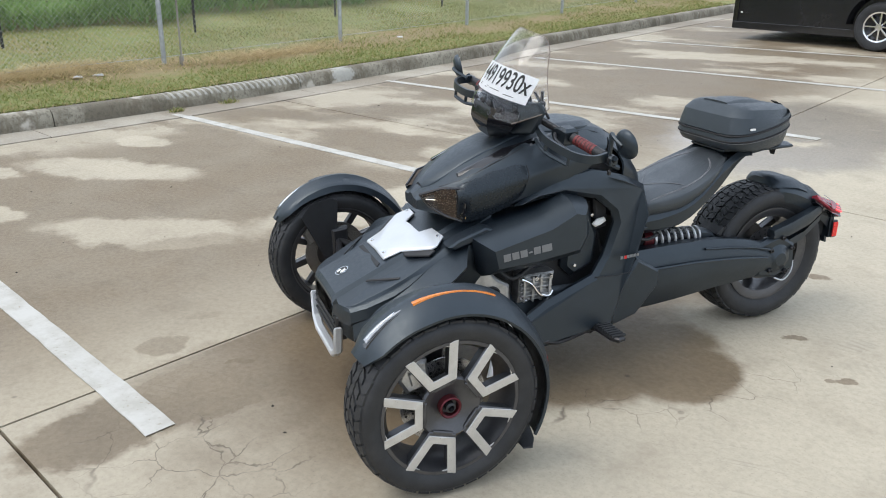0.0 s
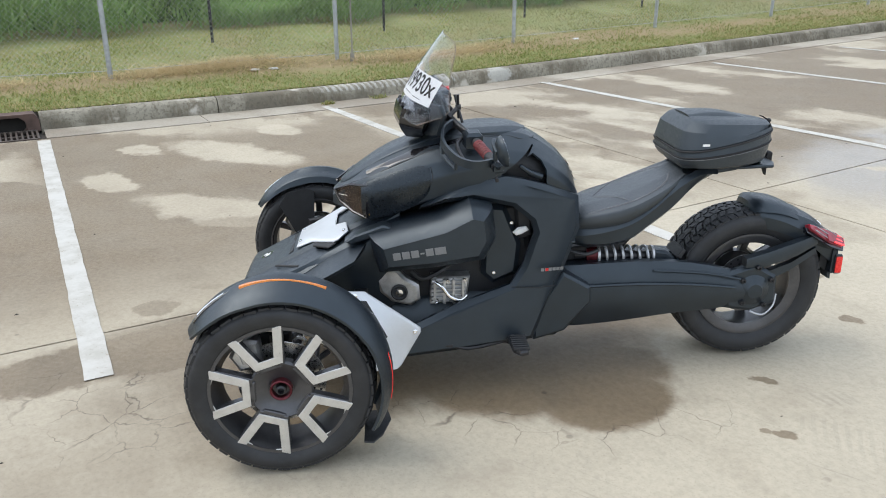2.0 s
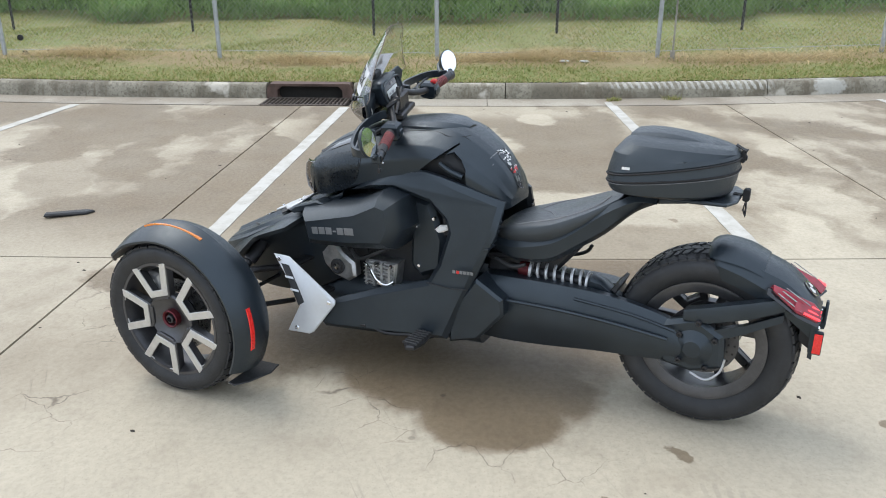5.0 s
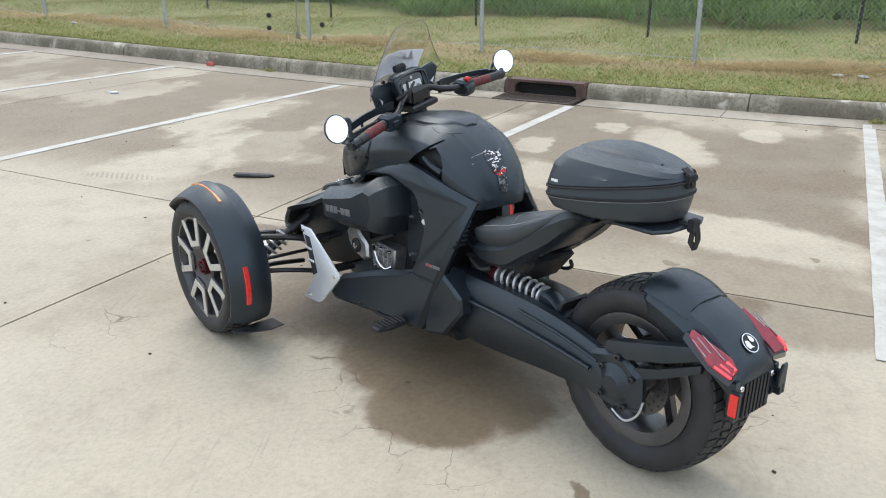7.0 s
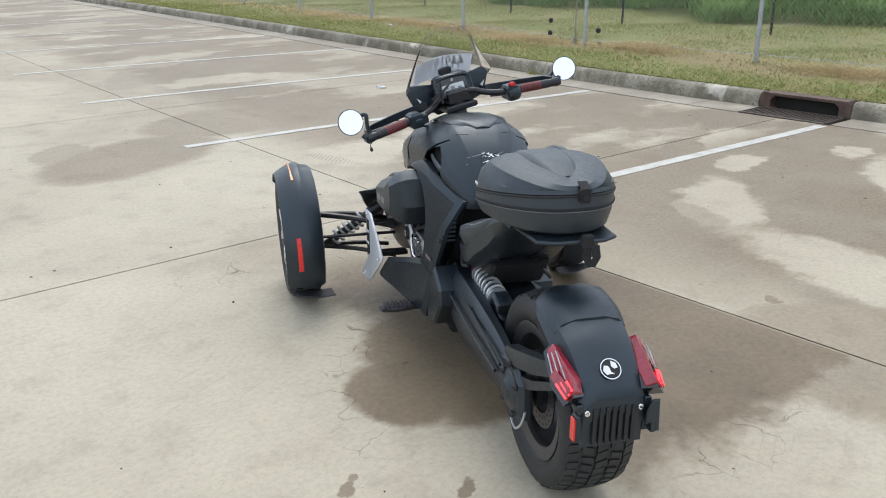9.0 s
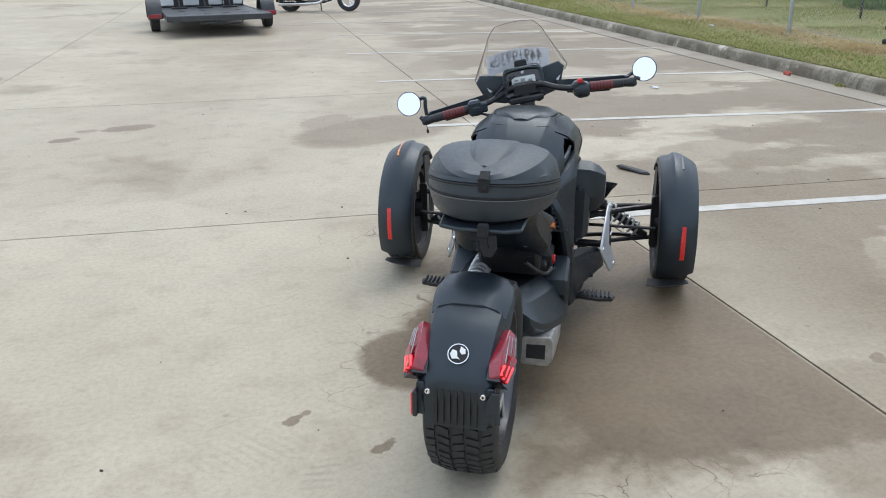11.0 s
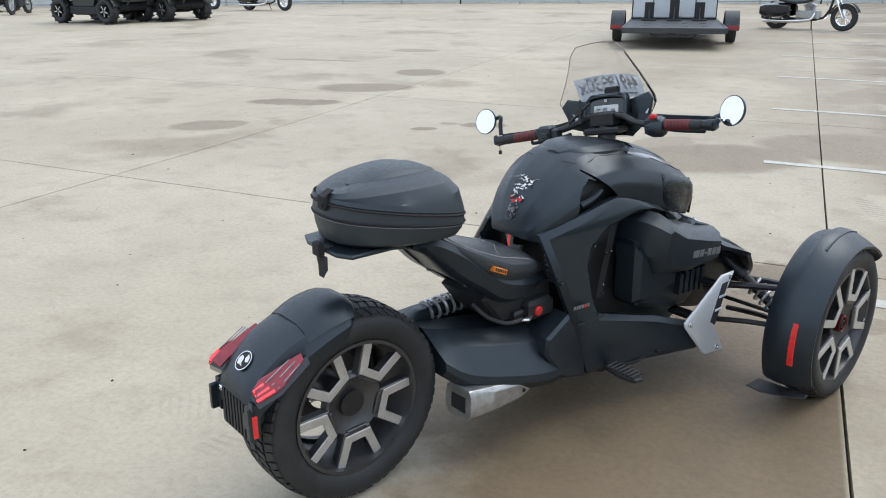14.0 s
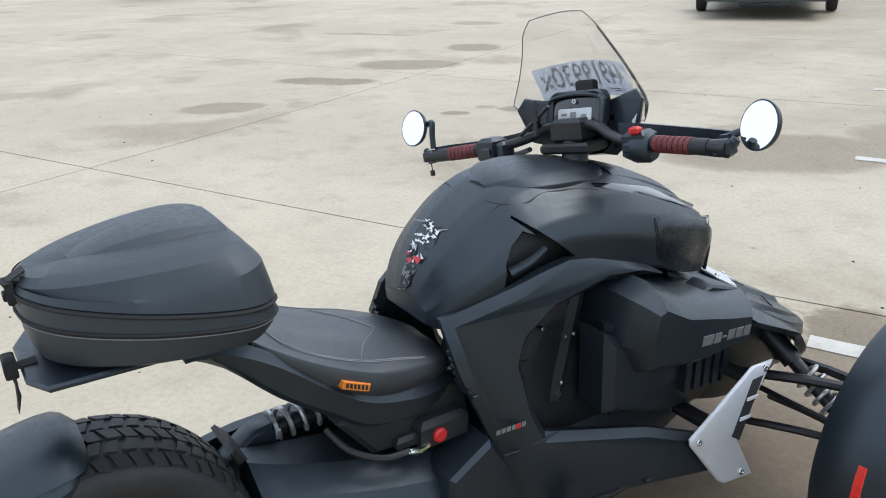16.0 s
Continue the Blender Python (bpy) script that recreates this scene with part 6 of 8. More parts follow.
part("swing_leg", loft([np.array(v).reshape(-1, 3) for v in spline([np.array(r).ravel() for r in rings], 3)]), M_BLACK, sw)
part("swing_rib", join(tube([(-1.05, 0.185, 0.345), (-1.25, 0.193, 0.352), (-1.45, 0.195, 0.345), (-1.62, 0.186, 0.325)], 0.006, 6, 3), tube([(-1.30, 0.182, 0.400), (-1.50, 0.184, 0.385), (-1.64, 0.178, 0.355)], 0.005, 6, 3)), M_BLACK, sw)
part("shock_mount", prism([(-1.30, 0.40), (-1.325, 0.455), (-1.37, 0.450), (-1.44, 0.40)], 0.05, 0.112, 0.010), M_BLACK, sw)
part("axle_housing", join(moved(lathe([(0.0001, 0), (0.080, 0), (0.074, 0.024), (0.056, 0.042), (0.036, 0.048), (0.028, 0.056), (0.0001, 0.058)], 32), Matrix.Translation((-1.70, 0.128, 0.305))), prism([(-1.58, 0.37), (-1.70, 0.41), (-1.79, 0.36), (-1.80, 0.25), (-1.70, 0.215), (-1.60, 0.23)], 0.12, 0.165, 0.014)), M_BLACK, sw)
for x, z in ((-1.655, 0.345), (-1.765, 0.345), (-1.745, 0.245), (-1.66, 0.255), (-1.71, 0.395)):
    part("housing_bolt", bolt((x, 0.168, z), (0, 1, 0), 0.010, 0.010), M_STEEL, sw)
part("fender_arm", loft([[(x, y, z) for y, z in ((y0, z0), (y1, z0), (y1 + 0.006, (z0 + z1) / 2), (y1, z1), (y0, z1))] for x, y0, y1, z0, z1 in ((-1.66, 0.128, 0.165, 0.395, 0.43), (-1.74, 0.13, 0.168, 0.40, 0.455), (-1.86, 0.118, 0.155, 0.435, 0.49), (-1.95, 0.10, 0.125, 0.47, 0.51))]), M_BLACK, sw)
part("fender_arm_lower", loft([[(x, y, z) for y, z in ((y0, z0), (y1, z0), (y1, z1), (y0, z1))] for x, y0, y1, z0, z1 in ((-1.74, 0.128, 0.155, 0.33, 0.37), (-1.84, 0.125, 0.15, 0.375, 0.405), (-1.95, 0.10, 0.12, 0.43, 0.455))]), M_BLACK, sw)
part("brake_line", tube([(-1.70, 0.16, 0.215), (-1.75, 0.162, 0.20), (-1.79, 0.158, 0.235), (-1.80, 0.15, 0.28)], 0.004, 6, 4), M_SPRING, sw)
part("dust_lip", prism([(-1.405, 0.43), (-1.43, 0.46), (-1.44, 0.455), (-1.425, 0.42)], 0.0, 0.12, 0.003), M_RUBBER, sw)

sh = new("rear_shock")
sh.parent = bike
part("damper", tube([(-1.02, 0.075, 0.436), (-1.34, 0.085, 0.424)], 0.020, 12), M_STEEL, sh)
part("spring", coil((-1.110, 0.08, 0.438), (-1.315, 0.084, 0.430), 0.033, 0.0058, 6.5), M_SPRING, sh)
part("spring_seat", tube([(-1.065, 0.077, 0.435), (-1.105, 0.078, 0.434)], [0.030, 0.033], 16), M_ANOD, sh, "dark red adjuster collar")
part("shock_collar", tube([(-1.105, 0.079, 0.434), (-1.115, 0.079, 0.434)], 0.038, 18), M_SPRING, sh)
part("shock_collar", tube([(-1.315, 0.084, 0.430), (-1.323, 0.084, 0.430)], 0.037, 18), M_SPRING, sh)

# the deck over the exhaust on the other side
deck = []
for x, y0, y1, z0, z1 in ((-0.90, -0.215, 0.0, 0.165, 0.34), (-1.05, -0.235, 0.02, 0.185, 0.375), (-1.20, -0.215, 0.03, 0.215, 0.40), (-1.34, -0.17, 0.04, 0.25, 0.42), (-1.41, -0.13, 0.05, 0.30, 0.43)):
    deck.append([(x, y1, z0), (x, y0 + 0.02, z0), (x, y0, z0 + 0.03), (x, y0 + 0.004, z0 + 0.055), (x, y0 + 0.06, z1 - 0.04), (x, y0 + 0.12, z1), (x, y1, z1)])
part("exhaust_deck", loft([np.array(v).reshape(-1, 3) for v in spline([np.array(r).ravel() for r in deck], 3)]), M_BLACK, bike, "", 16)
muf = new("muffler")
muf.parent = bike
mrings = []
for x, yc, zc, w, h in ((-1.10, -0.180, 0.205, 0.026, 0.020), (-1.16, -0.172, 0.205, 0.045, 0.036), (-1.28, -0.155, 0.208, 0.058, 0.050), (-1.375, -0.145, 0.215, 0.062, 0.056)):
    mrings.append([(x, yc + w * a, zc + h * b) for a, b in ((-0.7, -1), (0.7, -1), (1, -0.5), (0.9, 0.75), (0.6, 1), (-0.8, 1), (-1, 0.7), (-1, -0.6))])
part("muffler_shell", loft(mrings), M_ALU, muf, "satin aluminium muffler", bevel=0.004)
# Flat dark cap in place of the outlet's shaded inside.
part("muffler_outlet", loft([[(-1.374, -0.148 + a * 0.034, 0.214 + b * 0.029) for a, b in ((-1, -1), (1, -1), (1, 0.9), (-1, 1))], [(-1.377, -0.148 + a * 0.031, 0.214 + b * 0.026) for a, b in ((-1, -1), (1, -1), (1, 0.9), (-1, 1))]]), M_DEEP, muf, "dark square outlet")
part("muffler_bolt", join(bolt((-1.15, -0.214, 0.205), (0, -1, 0), 0.007)), M_STEEL, muf)
# Added dark block: stands for the black depth of the right engine bay.
part("engine_bay_filler", prism([(-0.30, 0.22), (-0.24, 0.30), (-0.29, 0.47), (-0.70, 0.62), (-0.83, 0.60), (-0.82, 0.18)], -0.150, -0.06, 0.012), M_DEEP, bike)
part("airbox_lower", loft([[(x, y, z) for x, z in ring] for ring, y in (([(-0.640, 0.61), (-0.595, 0.350), (-0.42, 0.295), (-0.27, 0.275), (-0.19, 0.33), (-0.20, 0.52)], -0.10), ([(-0.640, 0.61), (-0.595, 0.350), (-0.42, 0.295), (-0.27, 0.275), (-0.19, 0.33), (-0.20, 0.52)], -0.228), ([(-0.620, 0.60), (-0.580, 0.365), (-0.42, 0.312), (-0.28, 0.295), (-0.21, 0.34), (-0.22, 0.51)], -0.244))]), M_BLACK, bike)
# reservoir, hoses and a dark filler under the seat
part("filler_cap", join(moved(lathe([(0.0001, 0), (0.016, 0), (0.017, 0.011), (0.012, 0.015), (0.0001, 0.015)], 14, "y"), pose(-1.045, -0.160, 0.440, 0, 0, 0) @ Matrix.Diagonal((1, -1, 1, 1)))), M_BUTTON, bike, "red reservoir cap")
part("reservoir", join(box(-1.09, -0.97, -0.165, -0.07, 0.405, 0.475, 0.012), box(-1.14, -1.08, -0.15, -0.10, 0.42, 0.45, 0.008)), M_DEEP, bike)
part("hose_fitting", join(tube([(-1.07, -0.165, 0.425), (-1.10, -0.172, 0.425), (-1.125, -0.168, 0.430)], [0.006, 0.009, 0.006], 8)), M_CHROME, bike)
for hose in ([(-1.12, -0.168, 0.430), (-1.18, -0.155, 0.43), (-1.24, -0.13, 0.46), (-1.27, -0.09, 0.50)], [(-0.98, 0.12, 0.47), (-1.05, 0.135, 0.455), (-1.10, 0.13, 0.47)]):
    part("brake_hose", tube(hose, 0.007, 8, 4), M_RUBBER, bike)
# Dark block added to fill the shaded gap below the seat.
part("under_seat_filler", prism([(-0.93, 0.40), (-1.18, 0.42), (-1.26, 0.52), (-1.20, 0.555), (-0.95, 0.53)], -0.130, 0.085, 0.012), M_DEEP, bike)

# rear wheel
rw = new("rear_wheel")
rw.parent, rw.matrix_basis = bike, pose(-1.712, 0.0, 0.298, 0, 16, 0)
tyre_parts(rw, 0.300, 0.203, 0.215, 58, 0.006)
rim_parts(rw, 0.202, 0.19, 0.080, -1, False)
disc_parts(rw, 0.075, 1, 0.118, M_RIM)
part("hub", lathe([(0.0001, -0.06), (0.04, -0.06), (0.05, 0.10), (0.0001, 0.11)], 24), M_STEEL, rw)
part("wheel_lip", lathe([(0.170, 0.085), (0.200, 0.094), (0.204, 0.094), (0.204, 0.08), (0.172, 0.07)], 56), M_RIM, rw)

# rear fender
rf = new("rear_fender")
rf.parent, rf.matrix_basis = bike, Matrix.Translation((-0.010, 0, 0.0))
hug = []
for x, h, zs, zt in ((-1.700, 0.085, 0.575, 0.608), (-1.735, 0.112, 0.575, 0.622), (-1.80, 0.118, 0.558, 0.614), (-1.870, 0.116, 0.528, 0.590), (-1.93, 0.110, 0.498, 0.566), (-1.985, 0.104, 0.458, 0.524), (-2.025, 0.098, 0.425, 0.480), (-2.040, 0.094, 0.410, 0.445)):
    hug.append([(x, h * 0.93, zs - 0.045), (x, h, zs), (x, h * 0.80, zs + (zt - zs) * 0.75), (x, h * 0.45, zt), (x, -h * 0.45, zt), (x, -h * 0.80, zs + (zt - zs) * 0.75), (x, -h, zs), (x, -h * 0.93, zs - 0.045), (x, -h * 0.7, zs - 0.025), (x, 0, zt - 0.03), (x, h * 0.7, zs - 0.025)])
part("fender_shell", loft([np.array(v).reshape(-1, 3) for v in spline([np.array(r).ravel() for r in hug], 3)]), M_BLACK, rf)
part("fender_top", loft([np.array(v).reshape(-1, 3) for v in spline([np.array(r).ravel() for r in [[(x, h, z - 0.03), (x, h * 0.8, z - 0.004), (x, h * 0.4, z + 0.008), (x, -h * 0.4, z + 0.008), (x, -h * 0.8, z - 0.004), (x, -h, z - 0.03), (x, 0, z - 0.03)] for x, h, z in ((-1.688, 0.07, 0.613), (-1.72, 0.108, 0.626), (-1.80, 0.112, 0.616), (-1.865, 0.104, 0.590))]], 3)]), M_BLACK, rf)
part("inner_guard", loft([[(x, y, z) for y, z in ((0.07, z0), (0.08, z1), (-0.08, z1), (-0.07, z0))] for x, z0, z1 in ((-1.99, 0.36, 0.47), (-2.02, 0.34, 0.46))]), M_DEEP, rf)
for s, _ in SIDES:
    tl = new("tail_lamp")
    tl.parent = rf
    a = [(-1.900, 0.138, 0.536), (-1.898, 0.122, 0.552), (-2.018, 0.110, 0.508), (-2.044, 0.116, 0.484), (-2.034, 0.138, 0.458), (-1.975, 0.150, 0.482)]
    b = [(x + 0.012, y - 0.030, z - 0.015) for x, y, z in a]
    part("lens", sided(loft([b, a]), s), M_REDLENS, tl, "red ribbed tail lamp lens", bevel=0.004)
    clear = [(-1.965, 0.150, 0.490), (-1.965, 0.136, 0.512), (-2.036, 0.122, 0.490), (-2.040, 0.134, 0.462)]
    part("clear_section", sided(loft([clear, [(x - 0.002, y + 0.003, z + 0.003) for x, y, z in clear]]), s), M_REDLENS, tl)
    part("lamp_housing", sided(loft([[(x + 0.01, y - 0.02, z - 0.012) for x, y, z in b], [(x + (0.016 if i < 2 else -0.003), y + 0.002, z - 0.014) for i, (x, y, z) in enumerate(a)]]), s), M_GLOSS, tl)
    for k in range(3):
        line = [(-1.915 - 0.01 * k, 0.141 - 0.007 * k, 0.532 + 0.008 * k), (-1.985 - 0.012 * k, 0.147 - 0.010 * k, 0.488 + 0.008 * k), (-2.040, 0.135 - 0.007 * k, 0.466 + 0.010 * k)]
        part("lamp_rib", sided(tube(line[:2], 0.0016, 5), s), M_CLEARLENS, tl)
        part("lamp_element", sided(tube([tuple(p + (q - p) * 0.15 for p, q in zip(line[1], line[2])), line[2]], 0.0040, 6), s), M_TAILGLOW, tl, "lit red lamp element")
badge("emblem", Matrix.Translation((-2.0, 0, 0.512)) @ pose(0, 0, 0, 0, -42, 0), 0.028, rf)
plate = part("plate_bracket", loft([[(x, y, z) for y, z in ((-0.085, z0), (0.085, z0), (0.085, z1), (-0.085, z1))] for x, z0, z1 in ((-2.022, 0.315, 0.445), (-2.035, 0.310, 0.440))]), M_BLACK, rf)
part("bracket_rib", join(*[box(-2.044, -2.034, -0.055 + 0.018 * k - 0.005, -0.055 + 0.018 * k + 0.005, 0.318, 0.425, 0.002) for k in range(7)]), M_DEEP, plate)
for s, _ in SIDES:
    part("bracket_bolt", bolt((-2.036, 0.075 * s, 0.415), (-1, 0, 0), 0.009, 0.008), M_CHROME, plate)
    part("reflector_stem", sided(box(-2.04, -2.02, 0.085, 0.105, 0.34, 0.44, 0.003), s), M_BLACK, plate)
    part("reflector_holder", sided(box(-2.058, -2.030, 0.100, 0.112, 0.340, 0.420, 0.004), s), M_BLACK, plate)
    part("side_reflector", sided(box(-2.056, -2.033, 0.1115, 0.117, 0.346, 0.412, 0.002), s), M_RED, plate, "upright red reflector")
part("plate_hook", prism([(-0.085, 0.405), (-0.10, 0.44), (-0.12, 0.44), (-0.125, 0.345), (-0.112, 0.345), (-0.11, 0.375), (-0.085, 0.37)], -2.06, -2.05, 0.003, "x"), M_BLACK, plate)

# handlebar, turned to the left, with dash and screen
HB = LEVEL @ Matrix.Translation((-0.543, -0.008, 0.938)) @ Matrix.Rotation(radians(45), 4, (0, -1, 0)) @ Matrix.Rotation(radians(14.5), 4, "Z") @ Matrix.Rotation(radians(-45), 4, (0, -1, 0))
hb = new("handlebar")
hb.parent, hb.matrix_basis = bike, HB
part("bar", tube([(-0.055, 0.42, 0.005), (-0.03, 0.20, 0.02), (0.0, 0.12, 0.035), (0.02, 0.07, 0.055), (0.02, 0, 0.058), (0.02, -0.07, 0.055), (0.0, -0.12, 0.035), (-0.03, -0.20, 0.02), (-0.055, -0.42, 0.005)], 0.0125, 10, 4), M_STEEL, hb)
part("bar_clamp", join(box(-0.005, 0.05, -0.045, 0.045, 0.02, 0.075, 0.008), tube([(0.02, 0, -0.03), (0.03, 0, 0.03)], 0.032, 14), box(-0.02, 0.06, -0.07, 0.07, -0.005, 0.02, 0.006)), M_STEEL, hb)
for s, _ in SIDES:
    g = new("grip")
    g.parent = hb
    part("grip_rubber", sided(tube([(-0.036, 0.245, 0.0165), (-0.053, 0.39, 0.007)], 0.0175, 14), s), M_RUBBER, g)
    for k in range(7):
        q = [(-0.036 - 0.1172 * (y - 0.245), y, 0.0165 - 0.0655 * (y - 0.245)) for y in (0.262 + 0.0130 * k, 0.272 + 0.0130 * k)]
        part("grip_rib", sided(tube(q, 0.0186, 14), s), M_GRIPRED, g, "dark red grip rib")
    part("bar_end", sided(tube([(-0.053, 0.39, 0.007), (-0.056, 0.43, 0.004)], [0.016, 0.02], 12), s), M_STEEL, g)
    part("mirror_clamp", sided(join(box(-0.070, -0.040, 0.405, 0.440, -0.012, 0.022, 0.006), tube([(-0.056, 0.425, 0.0), (-0.050, 0.445, 0.022)], [0.012, 0.009], 8)), s), M_BLACK, g)
    part("switch_box", sided(join(box(-0.060, -0.002, 0.190, 0.243, -0.016, 0.046, 0.010), box(-0.066, -0.04, 0.196, 0.225, 0.0, 0.022, 0.004), *([moved(lathe([(0.0001, 0), (0.030, 0), (0.033, 0.010), (0.033, 0.038), (0.027, 0.048), (0.0001, 0.048)], 20), Matrix.Translation((-0.035, 0.205, 0.008)))] if s < 0 else [box(-0.05, -0.01, 0.165, 0.195, -0.008, 0.032, 0.006), tube([(-0.03, 0.20, -0.01), (-0.02, 0.15, -0.03), (0.01, 0.08, -0.02)], 0.006, 6, 3)])), s), M_BLACK, hb)
    guard = [(-0.045, 0.41, 0.015), (0.015, 0.412, 0.012), (0.060, 0.36, 0.012), (0.080, 0.25, 0.022), (0.060, 0.170, 0.035), (0.02, 0.13, 0.045)]
    part("hand_guard", sided(ribbon(spline(guard, 4), 0.028, 0.010, (0, 0, 1)), s), M_BLACK, hb)
    part("guard_rail", sided(join(tube([(0.062, 0.35, -0.026), (0.081, 0.25, -0.018), (0.066, 0.175, -0.002)], 0.007, 8, 3), tube([(0.062, 0.35, 0.0), (0.062, 0.35, -0.028)], 0.006, 6), tube([(0.081, 0.25, 0.01), (0.081, 0.25, -0.02)], 0.006, 6)), s), M_BLACK, hb)
    part("lever", sided(tube([(-0.005, 0.19, 0.014), (0.03, 0.24, 0.010), (0.035, 0.34, 0.004), (0.03, 0.39, 0.002)], [0.008, 0.007, 0.006, 0.006], 8, 3), s), M_STEEL, hb)
part("kill_switch", box(-0.062, -0.040, -0.232, -0.210, 0.038, 0.056, 0.005), M_BUTTON, hb, "red switch")
part("bar_padlock", join(tube([(-0.056, 0.425, -0.012), (-0.056, 0.425, -0.032)], 0.0015, 6), box(-0.061, -0.052, 0.420, 0.430, -0.048, -0.032, 0.002)), M_STEEL, hb, "tiny hanging lock")
part("bar_clip", tube([(-0.045, 0.42, 0.0), (-0.075, 0.425, -0.012)], [0.006, 0.003], 8), M_CHROME, hb)

# mirrors on the bar ends
def bar_mirror(s, centre, facing, stem):
    mr = new("mirror")
    mr.parent, mr.matrix_basis = bike, LEVEL
    q = Vector(facing).to_track_quat("Z", "Y").to_matrix().to_4x4()
    m = Matrix.Translation(centre) @ q
    part("shell", moved(lathe([(0.0001, -0.020), (0.03, -0.018), (0.046, -0.008), (0.0495, 0.0), (0.0495, 0.004), (0.046, 0.004), (0.0001, 0.002)], 40, "z"), m), M_BLACK, mr)
    part("glass", moved(lathe([(0.0001, 0.0030), (0.046, 0.0030), (0.0465, 0.005), (0.0001, 0.0062)], 40, "z"), m), M_MIRROR, mr, "round mirror glass")
    part("stem", tube(stem + [tuple(Vector(centre) + Vector(facing).normalized() * -0.018)], 0.008, 8, 3), M_BLACK, mr)


bar_mirror(1, (-0.680, 0.462, 0.936), (-0.95, -0.10, 0.22), [(-0.665, 0.392, 0.890), (-0.664, 0.398, 0.925), (-0.662, 0.400, 0.958), (-0.655, 0.425, 0.952)])
bar_mirror(-1, (-0.488, -0.474, 1.066), (-0.93, 0.22, 0.20), [(-0.492, -0.400, 1.030), (-0.470, -0.425, 1.045), (-0.458, -0.455, 1.060)])

# dash
def rounded(w, h, r, n=5):
    """Outline (y, z) of a rounded rectangle of half sizes w and h."""
    return [(sy * (w - r) + r * math.cos(radians(a)), sz * (h - r) + r * math.sin(radians(a))) for sy, sz, a0 in ((1, 1, 0), (-1, 1, 90), (-1, -1, 180), (1, -1, 270)) for a in np.linspace(a0, a0 + 90, n)]


def dash_ring(x, w, h, r, down=0.0):
    return [(x + 0.25 * (z + down), y, 0.088 + z + down) for y, z in rounded(w, h, r)]


part("dash_body", loft([dash_ring(0.10, 0.060, 0.036, 0.02), dash_ring(0.070, 0.078, 0.046, 0.024), dash_ring(0.040, 0.082, 0.049, 0.026), dash_ring(0.034, 0.078, 0.045, 0.024), dash_ring(0.040, 0.068, 0.036, 0.018)]), M_BLACK, hb)
part("display_frame", loft([dash_ring(0.041, 0.070, 0.038, 0.018), dash_ring(0.038, 0.064, 0.033, 0.014)]), M_GLOSS, hb)
part("display", loft([dash_ring(0.0385, 0.050, 0.019, 0.005, -0.010), dash_ring(0.0368, 0.048, 0.017, 0.004, -0.010)]), M_LCD, hb, "pale grey display")
for y0, y1, z0, z1 in ((-0.036, -0.020, -0.018, -0.006), (-0.006, 0.012, -0.021, 0.000), (0.022, 0.038, -0.008, -0.002)):
    part("display_digits", loft([[(q + 0.25 * z, y, 0.088 + z) for y, z in ((y0, z0), (y1, z0), (y1, z1), (y0, z1))] for q in (0.0363, 0.0359)]), M_LOGO, hb)
part("dash_rim", tube([(0.033 + 0.25 * z, y, 0.088 + z) for y, z in ((0.080, -0.030), (0.080, 0.012), (0.066, 0.034), (0.0, 0.041), (-0.066, 0.034), (-0.080, 0.012), (-0.080, -0.030))], 0.0045, 8, 3), M_BLACK, hb)
part("dash_lamp", moved(lathe([(0.003, 0.0), (0.0055, 0.0), (0.0055, 0.002), (0.003, 0.002)], 14, "x"), Matrix.Translation((0.040, 0.0, 0.113)) @ Matrix.Rotation(radians(180), 4, "Z")), M_WHITE, hb, "small white ring mark")
holder = Matrix.Translation((-0.015, 0.078, 0.082)) @ Matrix.Diagonal((0.8, 0.8, 0.8, 1))
part("phone_holder", moved(join(tube([(0.003, -0.052, 0.036), (-0.004, 0.062, -0.046)], 0.0065, 6), tube([(0.003, -0.004, 0.056), (-0.004, 0.002, -0.050)], 0.0065, 6), lathe([(0.0001, -0.010), (0.013, -0.010), (0.013, 0.010), (0.0001, 0.010)], 14, "x"), tube([(0, 0, 0), (0.05, 0.03, -0.03)], 0.010, 8)), holder), M_STEEL, hb, "cross-shaped holder")
vis = [(-0.185, 0.105), (-0.165, 0.128), (-0.07, 0.105), (0.07, 0.105), (0.165, 0.128), (0.187, 0.100), (0.155, 0.015), (0.08, -0.010), (-0.08, -0.010), (-0.155, 0.015)]
V, F = prism(vis, 0.06, 0.075, 0.004, "x")
part("dash_visor", ([(x + 0.06 - abs(y) * 0.35, y + 0.010, z) for x, y, z in V], F), M_BLACK, hb)
for s, _ in SIDES:
    V, F = prism([(0.135, 0.055), (0.155, 0.072), (0.146, 0.050), (0.152, 0.038)], 0.057, 0.0595, 0, "x")
    part("visor_mark", sided(([(x + 0.059 - abs(y) * 0.35, y, z) for x, y, z in V], F), s), M_WHITE, hb, "small white arrow mark")
part("screen_mount", box(0.085, 0.105, -0.026, 0.026, 0.130, 0.158, 0.005), M_DEEP, hb)
for s, _ in SIDES:
    part("screen_bracket", tube([(0.10, 0.06 * s, 0.05), (0.15, 0.06 * s, 0.07)], 0.01, 8), M_DEEP, hb)
